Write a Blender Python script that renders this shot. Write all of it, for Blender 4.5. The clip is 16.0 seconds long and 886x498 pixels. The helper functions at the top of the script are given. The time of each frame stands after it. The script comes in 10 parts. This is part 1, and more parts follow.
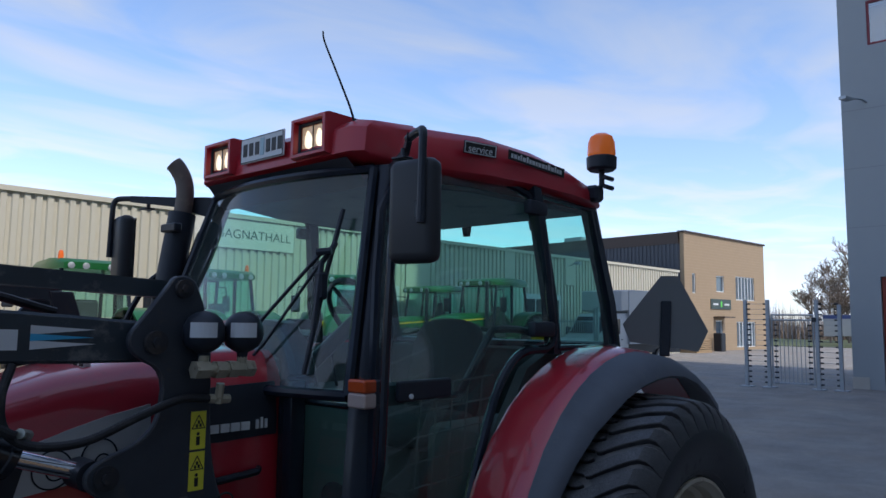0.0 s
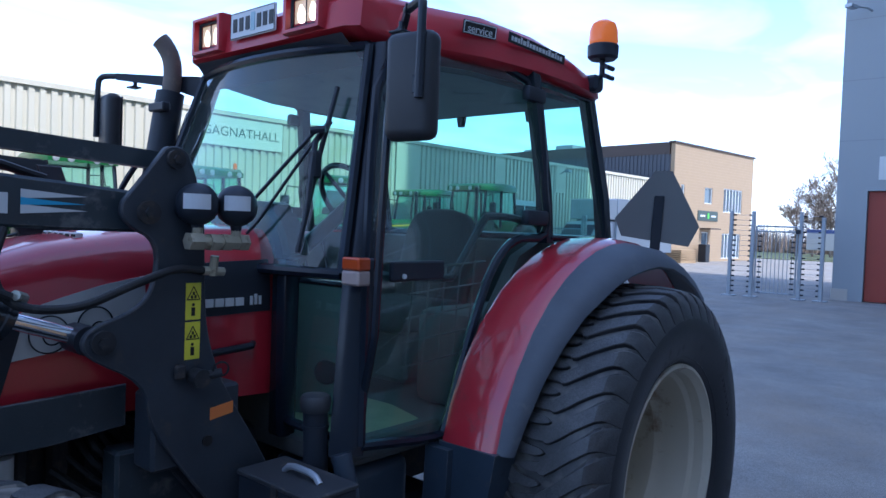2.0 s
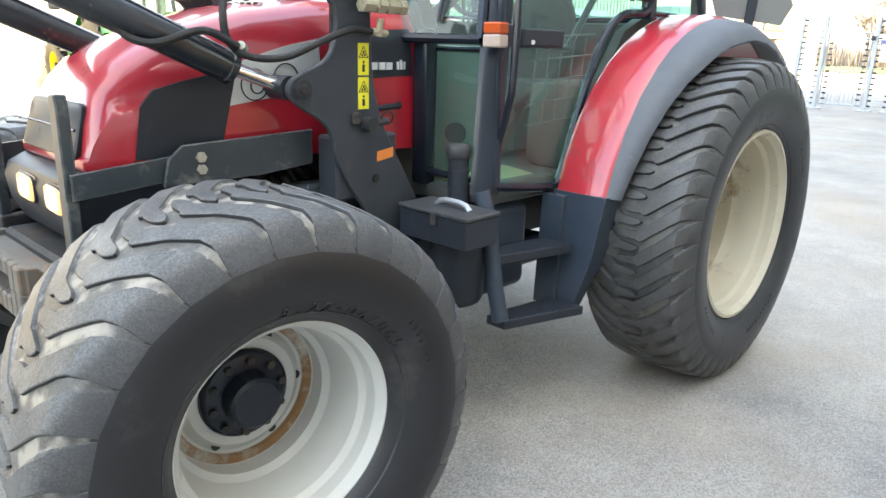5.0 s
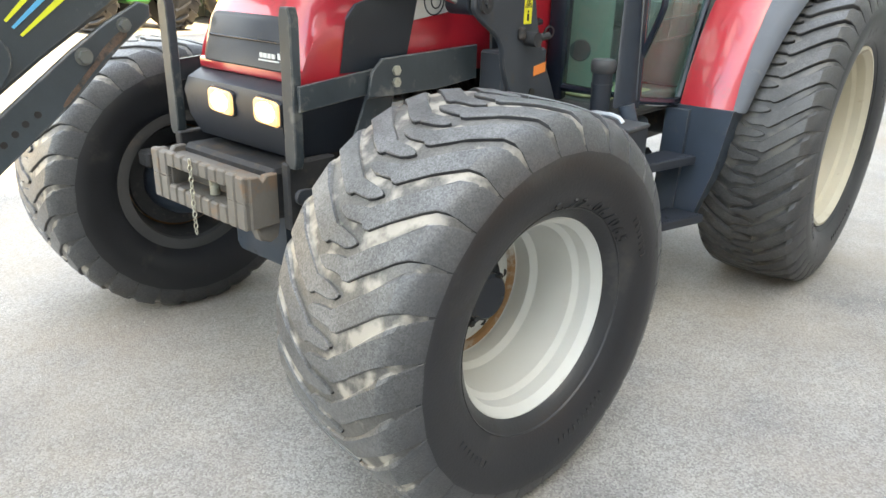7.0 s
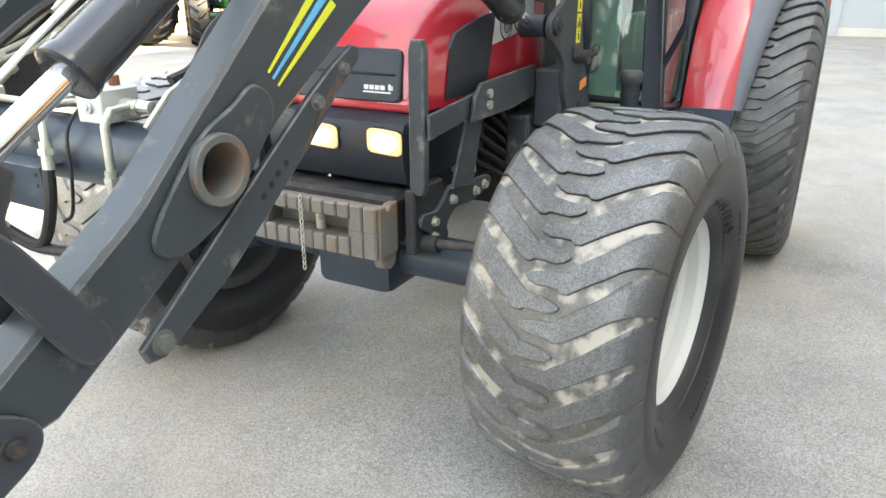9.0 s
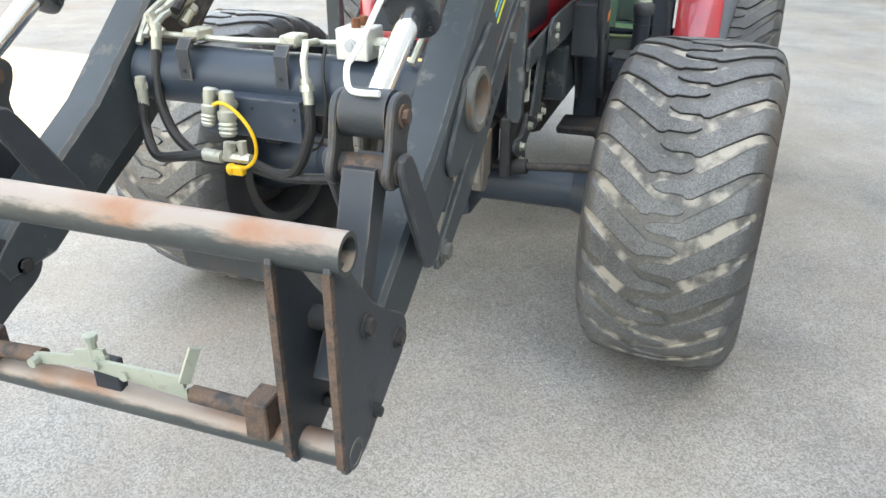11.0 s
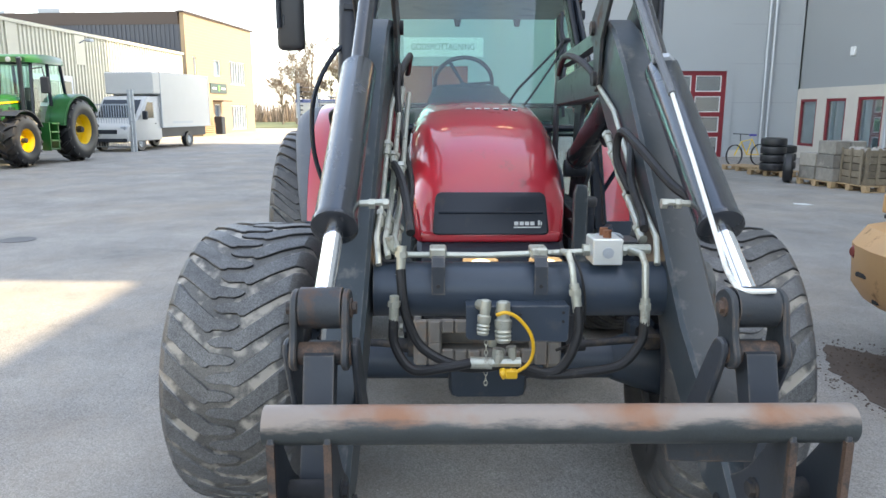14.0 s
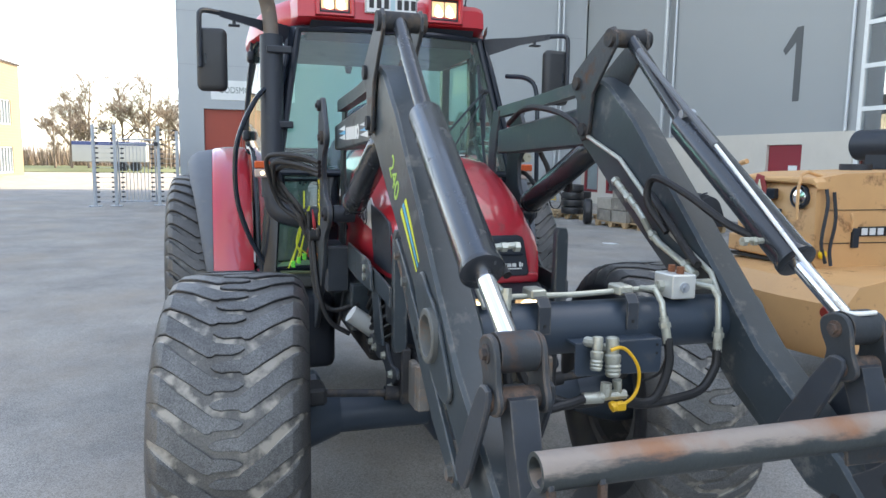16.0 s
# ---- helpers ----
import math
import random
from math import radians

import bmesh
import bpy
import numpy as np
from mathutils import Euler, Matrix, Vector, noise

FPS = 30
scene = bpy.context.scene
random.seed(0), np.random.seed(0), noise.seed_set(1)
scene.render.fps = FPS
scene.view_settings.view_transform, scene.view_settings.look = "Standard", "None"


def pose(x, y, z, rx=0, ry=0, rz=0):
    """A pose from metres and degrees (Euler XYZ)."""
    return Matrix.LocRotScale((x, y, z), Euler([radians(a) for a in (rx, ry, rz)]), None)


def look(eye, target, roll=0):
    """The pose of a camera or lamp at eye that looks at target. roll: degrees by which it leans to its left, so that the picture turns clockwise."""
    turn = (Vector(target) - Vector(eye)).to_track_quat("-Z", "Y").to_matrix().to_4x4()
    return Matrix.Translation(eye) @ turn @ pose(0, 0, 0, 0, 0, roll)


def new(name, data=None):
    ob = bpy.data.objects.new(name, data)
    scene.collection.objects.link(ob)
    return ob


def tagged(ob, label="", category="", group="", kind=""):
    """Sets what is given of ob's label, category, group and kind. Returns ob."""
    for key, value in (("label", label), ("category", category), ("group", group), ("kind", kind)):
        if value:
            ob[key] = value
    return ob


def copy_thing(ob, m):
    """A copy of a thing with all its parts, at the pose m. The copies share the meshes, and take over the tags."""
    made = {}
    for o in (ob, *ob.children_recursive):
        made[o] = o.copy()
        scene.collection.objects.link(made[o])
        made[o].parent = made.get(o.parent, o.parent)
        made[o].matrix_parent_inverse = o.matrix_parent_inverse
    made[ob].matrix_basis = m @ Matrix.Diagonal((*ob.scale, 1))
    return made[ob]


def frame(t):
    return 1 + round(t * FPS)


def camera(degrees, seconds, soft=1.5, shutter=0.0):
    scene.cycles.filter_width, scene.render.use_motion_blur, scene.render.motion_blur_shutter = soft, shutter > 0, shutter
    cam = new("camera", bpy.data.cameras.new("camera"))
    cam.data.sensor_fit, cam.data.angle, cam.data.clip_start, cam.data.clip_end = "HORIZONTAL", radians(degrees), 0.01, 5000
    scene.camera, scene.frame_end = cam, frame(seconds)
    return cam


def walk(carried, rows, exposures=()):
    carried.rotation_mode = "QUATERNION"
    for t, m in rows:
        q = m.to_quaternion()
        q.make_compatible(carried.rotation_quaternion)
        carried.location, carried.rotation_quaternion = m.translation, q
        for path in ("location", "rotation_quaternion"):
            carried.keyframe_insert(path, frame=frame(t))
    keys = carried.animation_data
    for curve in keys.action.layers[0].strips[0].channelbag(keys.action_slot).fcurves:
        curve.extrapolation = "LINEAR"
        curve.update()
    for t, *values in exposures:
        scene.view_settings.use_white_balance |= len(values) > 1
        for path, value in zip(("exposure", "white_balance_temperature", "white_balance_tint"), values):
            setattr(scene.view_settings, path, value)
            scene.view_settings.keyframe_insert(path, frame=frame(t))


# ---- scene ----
cam = camera(64.0, 16.0)
PATH = [
    (0, (-3.103, -2.551, 1.859), (-1.611, -1.235, 2.06), 0.7),
    (0.5, (-3.105, -2.542, 1.848), (-1.59, -1.245, 2.004), 0.4),
    (1, (-3.103, -2.527, 1.825), (-1.579, -1.237, 1.941), 0.8),
    (1.5, (-3.088, -2.525, 1.798), (-1.555, -1.241, 1.83), 1.4),
    (2, (-3.1, -2.522, 1.774), (-1.576, -1.228, 1.712), 2.1),
    (2.5, (-3.107, -2.529, 1.754), (-1.584, -1.24, 1.61), 1.3),
    (3, (-3.142, -2.592, 1.71), (-1.657, -1.273, 1.476), 1.0),
    (3.5, (-3.253, -2.605, 1.707), (-1.736, -1.328, 1.442), 0.7),
    (4, (-3.411, -2.642, 1.715), (-1.926, -1.347, 1.374), 0.1),
    (4.5, (-3.531, -2.666, 1.683), (-2.047, -1.395, 1.257), 0.9),
    (5, (-3.662, -2.594, 1.589), (-2.267, -1.276, 1.027), 1.7),
    (7.5, (-4.447, -1.978, 1.529), (-3.004, -0.83, 0.755), 0.6),
    (8, (-4.574, -1.77, 1.548), (-3.084, -0.692, 0.762), -0.9),
    (8.5, (-4.744, -1.625, 1.565), (-3.151, -0.647, 0.853), -0.1),
    (11, (-5.425, -0.901, 1.62), (-3.713, -0.339, 0.752), 0.6),
    (11.5, (-5.585, -0.716, 1.628), (-3.794, -0.243, 0.875), 1.2),
    (12, (-5.577, -0.544, 1.629), (-3.745, -0.138, 0.936), -0.6),
    (12.5, (-5.582, -0.35, 1.64), (-3.714, -0.077, 0.979), -0.2),
    (13, (-5.703, -0.103, 1.663), (-3.808, -0.004, 1.031), -0.9),
    (13.5, (-5.763, 0.086, 1.673), (-3.825, 0.12, 1.177), 0.7),
    (14, (-5.741, 0.238, 1.701), (-3.778, 0.21, 1.317), 0.1),
    (14.5, (-5.656, 0.415, 1.696), (-3.678, 0.273, 1.435), 1.3),
    (15, (-5.706, 0.636, 1.701), (-3.752, 0.277, 1.468), 1.7),
    (15.5, (-5.737, 0.835, 1.698), (-3.804, 0.369, 1.479), 2.1),
    (16, (-5.637, 1.021, 1.692), (-3.744, 0.428, 1.439), 0.9),
]
# seconds, stops, kelvin, tint of the camera's own brightening
LIGHTING = [(0.0, 0.61, 5800, 14), (1.5, 1.07, 5350, 17), (2.3, 1.89, 5050, 14), (3.0, 2.66, 5950, 10), (3.5, 3.08, 6600, 8), (4.3, 3.56, 7800, 8), (5.0, 3.87, 8700, 8), (8.0, 3.95, 9500, 9), (11.5, 3.51, 9300, 9), (12.5, 3.29, 9100, 9), (14.0, 2.71, 7900, 10), (15.0, 2.61, 7600, 10), (16.0, 2.58, 7600, 10)]
walk(cam, [(t, look(eye, target, roll)) for t, eye, target, roll in PATH], exposures=LIGHTING)

# ---------------------------------------------------------------- world, sun
world = bpy.data.worlds.new("sky")
scene.world = world
world.use_nodes = True
wn, wl = world.node_tree.nodes, world.node_tree.links
wn.clear()
SUN_EL, SUN_AZ = 49.0, 183.0  # degrees; the azimuth is turned from +y clockwise
sky = wn.new("ShaderNodeTexSky")
sky.sky_type, sky.sun_disc = "NISHITA", False
sky.sun_elevation, sky.sun_rotation = radians(SUN_EL), radians(SUN_AZ)
sky.air_density, sky.dust_density, sky.ozone_density = 1.0, 0.6, 1.4
# thin streaks of high cloud all over the sky
geo = wn.new("ShaderNodeTexCoord")
sep = wn.new("ShaderNodeSeparateXYZ")
wl.new(geo.outputs["Generated"], sep.inputs[0])
flat = wn.new("ShaderNodeMath")
flat.operation = "MAXIMUM"
flat.inputs[1].default_value = 0.08
wl.new(sep.outputs["Z"], flat.inputs[0])
dome = wn.new("ShaderNodeVectorMath")
dome.operation = "DIVIDE"
wl.new(geo.outputs["Generated"], dome.inputs[0])
wl.new(flat.outputs[0], dome.inputs[1])
turn = wn.new("ShaderNodeMapping")
turn.inputs["Rotation"].default_value = (0, 0, radians(25))
turn.inputs["Scale"].default_value = (0.6, 0.9, 0.0)
wl.new(dome.outputs[0], turn.inputs[0])
cn = wn.new("ShaderNodeTexNoise")
cn.inputs["Scale"].default_value, cn.inputs["Detail"].default_value, cn.inputs["Distortion"].default_value = 1.5, 5.0, 0.7
cn.inputs["Roughness"].default_value = 0.5
wl.new(turn.outputs[0], cn.inputs["Vector"])
ramp = wn.new("ShaderNodeValToRGB")
ramp.color_ramp.elements[0].position, ramp.color_ramp.elements[1].position = 0.38, 0.66
wl.new(cn.outputs["Fac"], ramp.inputs[0])
low = wn.new("ShaderNodeMapRange")
low.inputs["From Min"].default_value, low.inputs["From Max"].default_value = 0.45, 0.0
low.inputs["To Min"].default_value, low.inputs["To Max"].default_value = 0.0, 0.30
wl.new(sep.outputs["Z"], low.inputs["Value"])
both = wn.new("ShaderNodeMath")
both.operation = "MAXIMUM"
wl.new(ramp.outputs["Color"], both.inputs[0])
wl.new(low.outputs[0], both.inputs[1])
amt = wn.new("ShaderNodeMath")
amt.operation = "MULTIPLY"
amt.inputs[1].default_value = 0.92
wl.new(both.outputs[0], amt.inputs[0])
mixw = wn.new("ShaderNodeMixRGB")
grey = wn.new("ShaderNodeRGBToBW")
wl.new(sky.outputs[0], grey.inputs[0])
veil = wn.new("ShaderNodeVectorMath")
veil.operation = "MULTIPLY_ADD"
veil.inputs[1].default_value, veil.inputs[2].default_value = (0.76, 0.83, 0.95), (0.90, 1.04, 1.24)
wl.new(grey.outputs[0], veil.inputs[0])
wl.new(veil.outputs[0], mixw.inputs["Color2"])
wl.new(amt.outputs[0], mixw.inputs["Fac"])
wl.new(sky.outputs[0], mixw.inputs["Color1"])
bg = wn.new("ShaderNodeBackground")
bg.inputs["Strength"].default_value = 0.14
wo = wn.new("ShaderNodeOutputWorld")
wl.new(mixw.outputs[0], bg.inputs["Color"])
wl.new(bg.outputs[0], wo.inputs["Surface"])

sun = new("sun", bpy.data.lights.new("sun", "SUN"))
sun.data.energy, sun.data.angle, sun.data.color = 1.9, radians(0.53), (1.0, 0.87, 0.67)
_e, _a = radians(SUN_EL), radians(SUN_AZ)
sun.matrix_world = look(Vector((math.sin(_a) * math.cos(_e), math.cos(_a) * math.cos(_e), math.sin(_e))) * 60, (0, 0, 0))


# ---------------------------------------------------------------- materials
def material(name, color, rough=0.5, metal=0.0, vary=0.12, scale=6.0, bump=0.0, bump_scale=80.0, stain=None, stain_amt=0.0, stain_scale=2.5, coat=0.0, emit=None, emit_power=0.0, spec=0.5, fine=0.0, fine_scale=300.0, per_piece=0.0, wear=None):
    m = bpy.data.materials.new(name)
    m.use_nodes = True
    n, l = m.node_tree.nodes, m.node_tree.links
    b = n["Principled BSDF"]
    b.inputs["Roughness"].default_value, b.inputs["Metallic"].default_value = rough, metal
    b.inputs["Specular IOR Level"].default_value = spec
    if coat:
        b.inputs["Coat Weight"].default_value, b.inputs["Coat Roughness"].default_value = coat, 0.06
    tc = n.new("ShaderNodeTexCoord")
    no = n.new("ShaderNodeTexNoise")
    no.inputs["Scale"].default_value, no.inputs["Detail"].default_value, no.inputs["Roughness"].default_value = scale, 5.0, 0.6
    l.new(tc.outputs["Object"], no.inputs["Vector"])
    mix = n.new("ShaderNodeMixRGB")
    c = Vector(color)
    mix.inputs["Color1"].default_value = (*(c * (1 - vary)), 1)
    mix.inputs["Color2"].default_value = (*(c * (1 + vary)), 1)
    l.new(no.outputs["Fac"], mix.inputs["Fac"])
    last = mix.outputs[0]
    if fine:
        fn = n.new("ShaderNodeTexNoise")
        fn.inputs["Scale"].default_value, fn.inputs["Detail"].default_value = fine_scale, 2.0
        l.new(tc.outputs["Object"], fn.inputs["Vector"])
        fm = n.new("ShaderNodeMixRGB")
        fm.blend_type = "OVERLAY"
        fm.inputs["Fac"].default_value = fine
        l.new(last, fm.inputs["Color1"])
        if fine >= 0.3:
            # gritty speckle
            fc = n.new("ShaderNodeMapRange")
            fc.inputs["From Min"].default_value, fc.inputs["From Max"].default_value = 0.25, 0.75
            l.new(fn.outputs["Fac"], fc.inputs["Value"])
            l.new(fc.outputs[0], fm.inputs["Color2"])
        else:
            l.new(fn.outputs["Fac"], fm.inputs["Color2"])
        last = fm.outputs[0]
    if per_piece:
        oi = n.new("ShaderNodeObjectInfo")
        hv = n.new("ShaderNodeHueSaturation")
        mr = n.new("ShaderNodeMapRange")
        mr.inputs["To Min"].default_value, mr.inputs["To Max"].default_value = 1 - per_piece, 1 + per_piece
        l.new(oi.outputs["Random"], mr.inputs["Value"])
        l.new(mr.outputs[0], hv.inputs["Value"])
        l.new(last, hv.inputs["Color"])
        last = hv.outputs[0]
    if wear is not None:
        # paint rubbed off along the edges
        be, ge, dt = n.new("ShaderNodeBevel"), n.new("ShaderNodeNewGeometry"), n.new("ShaderNodeVectorMath")
        be.samples = 4
        be.inputs["Radius"].default_value = 0.007
        dt.operation = "DOT_PRODUCT"
        l.new(be.outputs[0], dt.inputs[0])
        l.new(ge.outputs["Normal"], dt.inputs[1])
        em, wn, wr, mu, wm = n.new("ShaderNodeMapRange"), n.new("ShaderNodeTexNoise"), n.new("ShaderNodeMapRange"), n.new("ShaderNodeMath"), n.new("ShaderNodeMixRGB")
        em.inputs["From Min"].default_value, em.inputs["From Max"].default_value = 0.99, 0.86
        l.new(dt.outputs["Value"], em.inputs["Value"])
        wn.inputs["Scale"].default_value, wn.inputs["Detail"].default_value = 22.0, 6.0
        l.new(tc.outputs["Object"], wn.inputs["Vector"])
        wr.inputs["From Min"].default_value, wr.inputs["From Max"].default_value = 0.40, 0.62
        l.new(wn.outputs["Fac"], wr.inputs["Value"])
        mu.operation = "MULTIPLY"
        l.new(em.outputs[0], mu.inputs[0])
        l.new(wr.outputs[0], mu.inputs[1])
        wm.inputs["Color2"].default_value = (*wear, 1)
        l.new(mu.outputs[0], wm.inputs["Fac"])
        l.new(last, wm.inputs["Color1"])
        last = wm.outputs[0]
    rn = n.new("ShaderNodeMapRange")
    rn.inputs["To Min"].default_value, rn.inputs["To Max"].default_value = max(rough - 0.08, 0.03), min(rough + 0.1, 1)
    l.new(no.outputs["Fac"], rn.inputs["Value"])
    rl = rn.outputs[0]
    if stain is not None:
        sn = n.new("ShaderNodeTexNoise")
        sn.inputs["Scale"].default_value, sn.inputs["Detail"].default_value, sn.inputs["Roughness"].default_value = stain_scale, 8.0, 0.68
        l.new(tc.outputs["Object"], sn.inputs["Vector"])
        sr = n.new("ShaderNodeValToRGB")
        sr.color_ramp.elements[0].position, sr.color_ramp.elements[1].position = 0.62 - 0.3 * stain_amt, 0.74 - 0.24 * stain_amt
        l.new(sn.outputs["Fac"], sr.inputs[0])
        sm = n.new("ShaderNodeMixRGB")
        sm.inputs["Color2"].default_value = (*stain, 1)
        l.new(sr.outputs[0], sm.inputs["Fac"])
        l.new(last, sm.inputs["Color1"])
        last = sm.outputs[0]
        ra = n.new("ShaderNodeMixRGB")
        ra.inputs["Color2"].default_value = (0.85, 0.85, 0.85, 1)
        l.new(sr.outputs[0], ra.inputs["Fac"])
        l.new(rl, ra.inputs["Color1"])
        rl = ra.outputs[0]
        if metal:
            mm = n.new("ShaderNodeMapRange")
            mm.inputs["To Min"].default_value, mm.inputs["To Max"].default_value = metal, 0.0
            l.new(sr.outputs[0], mm.inputs["Value"])
            l.new(mm.outputs[0], b.inputs["Metallic"])
    l.new(last, b.inputs["Base Color"])
    l.new(rl, b.inputs["Roughness"])
    if bump:
        bn = n.new("ShaderNodeTexNoise")
        bn.inputs["Scale"].default_value, bn.inputs["Detail"].default_value = bump_scale, 4.0
        l.new(tc.outputs["Object"], bn.inputs["Vector"])
        bu = n.new("ShaderNodeBump")
        bu.inputs["Strength"].default_value, bu.inputs["Distance"].default_value = min(bump, 1.0), 0.004
        l.new(bn.outputs["Fac"], bu.inputs["Height"])
        l.new(bu.outputs[0], b.inputs["Normal"])
    if emit is not None:
        b.inputs["Emission Color"].default_value, b.inputs["Emission Strength"].default_value = (*emit, 1), emit_power
    return m


def glass(name, tint, rough=0.0, ior=1.5, film=0.0):
    """Clear or tinted sheet glass; film: share of pale veil for hazy reflections and fine dust."""
    m = bpy.data.materials.new(name)
    m.use_nodes = True
    n, l = m.node_tree.nodes, m.node_tree.links
    n.clear()
    tr, gl, mx, lw, pw, fr, out = (n.new(k) for k in ("ShaderNodeBsdfTransparent", "ShaderNodeBsdfGlossy", "ShaderNodeMixShader", "ShaderNodeLayerWeight", "ShaderNodeMath", "ShaderNodeMapRange", "ShaderNodeOutputMaterial"))
    tr.inputs["Color"].default_value = (*tint, 1)
    gl.inputs["Roughness"].default_value = rough
    # the same gloss on both faces of the sheet
    lw.inputs["Blend"].default_value = 0.5
    pw.operation, pw.inputs[1].default_value = "POWER", 5.0
    l.new(lw.outputs["Facing"], pw.inputs[0])
    fr.inputs["To Min"].default_value = ((ior - 1) / (ior + 1)) ** 2
    l.new(pw.outputs[0], fr.inputs["Value"])
    last = tr.outputs[0]
    # pale diffuse colour stands in for the haze of reflections, besides some dust
    if film:
        df, mf, no, mr, tc = (n.new(k) for k in ("ShaderNodeBsdfDiffuse", "ShaderNodeMixShader", "ShaderNodeTexNoise", "ShaderNodeMapRange", "ShaderNodeTexCoord"))
        df.inputs["Color"].default_value = (0.62, 0.74, 0.70, 1)
        no.inputs["Scale"].default_value, no.inputs["Detail"].default_value = 2.5, 6.0
        l.new(tc.outputs["Object"], no.inputs["Vector"])
        mr.inputs["To Min"].default_value, mr.inputs["To Max"].default_value = film * 0.5, film * 1.5
        l.new(no.outputs["Fac"], mr.inputs["Value"])
        l.new(mr.outputs[0], mf.inputs[0])
        l.new(last, mf.inputs[1])
        l.new(df.outputs[0], mf.inputs[2])
        last = mf.outputs[0]
    l.new(fr.outputs[0], mx.inputs[0])
    l.new(last, mx.inputs[1])
    l.new(gl.outputs[0], mx.inputs[2])
    l.new(mx.outputs[0], out.inputs[0])
    return m


RED = material("red_paint", (0.44, 0.019, 0.033), 0.32, vary=0.10, scale=1.6, coat=0.9, fine=0.05, stain=(0.22, 0.05, 0.05), stain_amt=0.02, stain_scale=5)
REDP = material("red_plastic", (0.44, 0.018, 0.030), 0.36, vary=0.14, scale=3.0, coat=0.25, fine=0.06)
LOADER = material("loader_paint", (0.035, 0.047, 0.056), 0.38, vary=0.35, scale=7.0, stain=(0.15, 0.15, 0.145), stain_amt=0.16, stain_scale=9.0, bump=0.12, bump_scale=40, fine=0.1, wear=(0.21, 0.20, 0.185), spec=0.4)
LOADER2 = material("bracket_paint", (0.036, 0.043, 0.053), 0.5, vary=0.3, scale=7.0, stain=(0.07, 0.065, 0.06), stain_amt=0.12, stain_scale=11.0, bump=0.1, bump_scale=60, wear=(0.17, 0.15, 0.13), spec=0.35)
WORN = material("worn_paint_rust", (0.034, 0.040, 0.046), 0.48, vary=0.4, scale=6.0, stain=(0.11, 0.058, 0.036), stain_amt=0.16, stain_scale=7.0, bump=0.3, bump_scale=60, fine=0.2, wear=(0.20, 0.14, 0.10), spec=0.4)
RUSTD = material("dark_rust", (0.105, 0.066, 0.048), 0.7, vary=0.5, scale=18.0, stain=(0.035, 0.036, 0.038), stain_amt=0.55, stain_scale=22, bump=0.4, bump_scale=90, fine=0.3)
RUST = material("rust", (0.16, 0.06, 0.028), 0.85, vary=0.5, scale=18.0, bump=0.4, bump_scale=90, fine=0.3)
BLACK = material("black_plastic", (0.022, 0.027, 0.036), 0.42, vary=0.25, scale=4.0, bump=0.06, bump_scale=220, stain=(0.05, 0.05, 0.05), stain_amt=0.04, stain_scale=8, spec=0.32)
BLACKS = material("black_satin", (0.012, 0.017, 0.026), 0.22, vary=0.2, scale=4.0, spec=0.35)
NAVY = material("dark_blue_steel", (0.033, 0.047, 0.066), 0.38, vary=0.25, scale=6.0, stain=(0.07, 0.075, 0.08), stain_amt=0.1, stain_scale=10, wear=(0.17, 0.165, 0.16), spec=0.4)
DIRTY = material("dirty_steel", (0.030, 0.031, 0.034), 0.65, vary=0.5, scale=9.0, stain=(0.09, 0.07, 0.055), stain_amt=0.35, stain_scale=9, bump=0.3, bump_scale=50, spec=0.3)
CASTW = material("cast_weight", (0.145, 0.136, 0.124), 0.7, vary=0.35, scale=9.0, stain=(0.21, 0.14, 0.095), stain_amt=0.2, stain_scale=10, bump=0.4, bump_scale=60, wear=(0.30, 0.23, 0.17))
RUBBER = material("tyre_rubber", (0.014, 0.015, 0.018), 0.42, vary=0.35, scale=4.0, stain=(0.055, 0.052, 0.048), stain_amt=0.14, stain_scale=4, bump=0.15, bump_scale=120, spec=0.5)


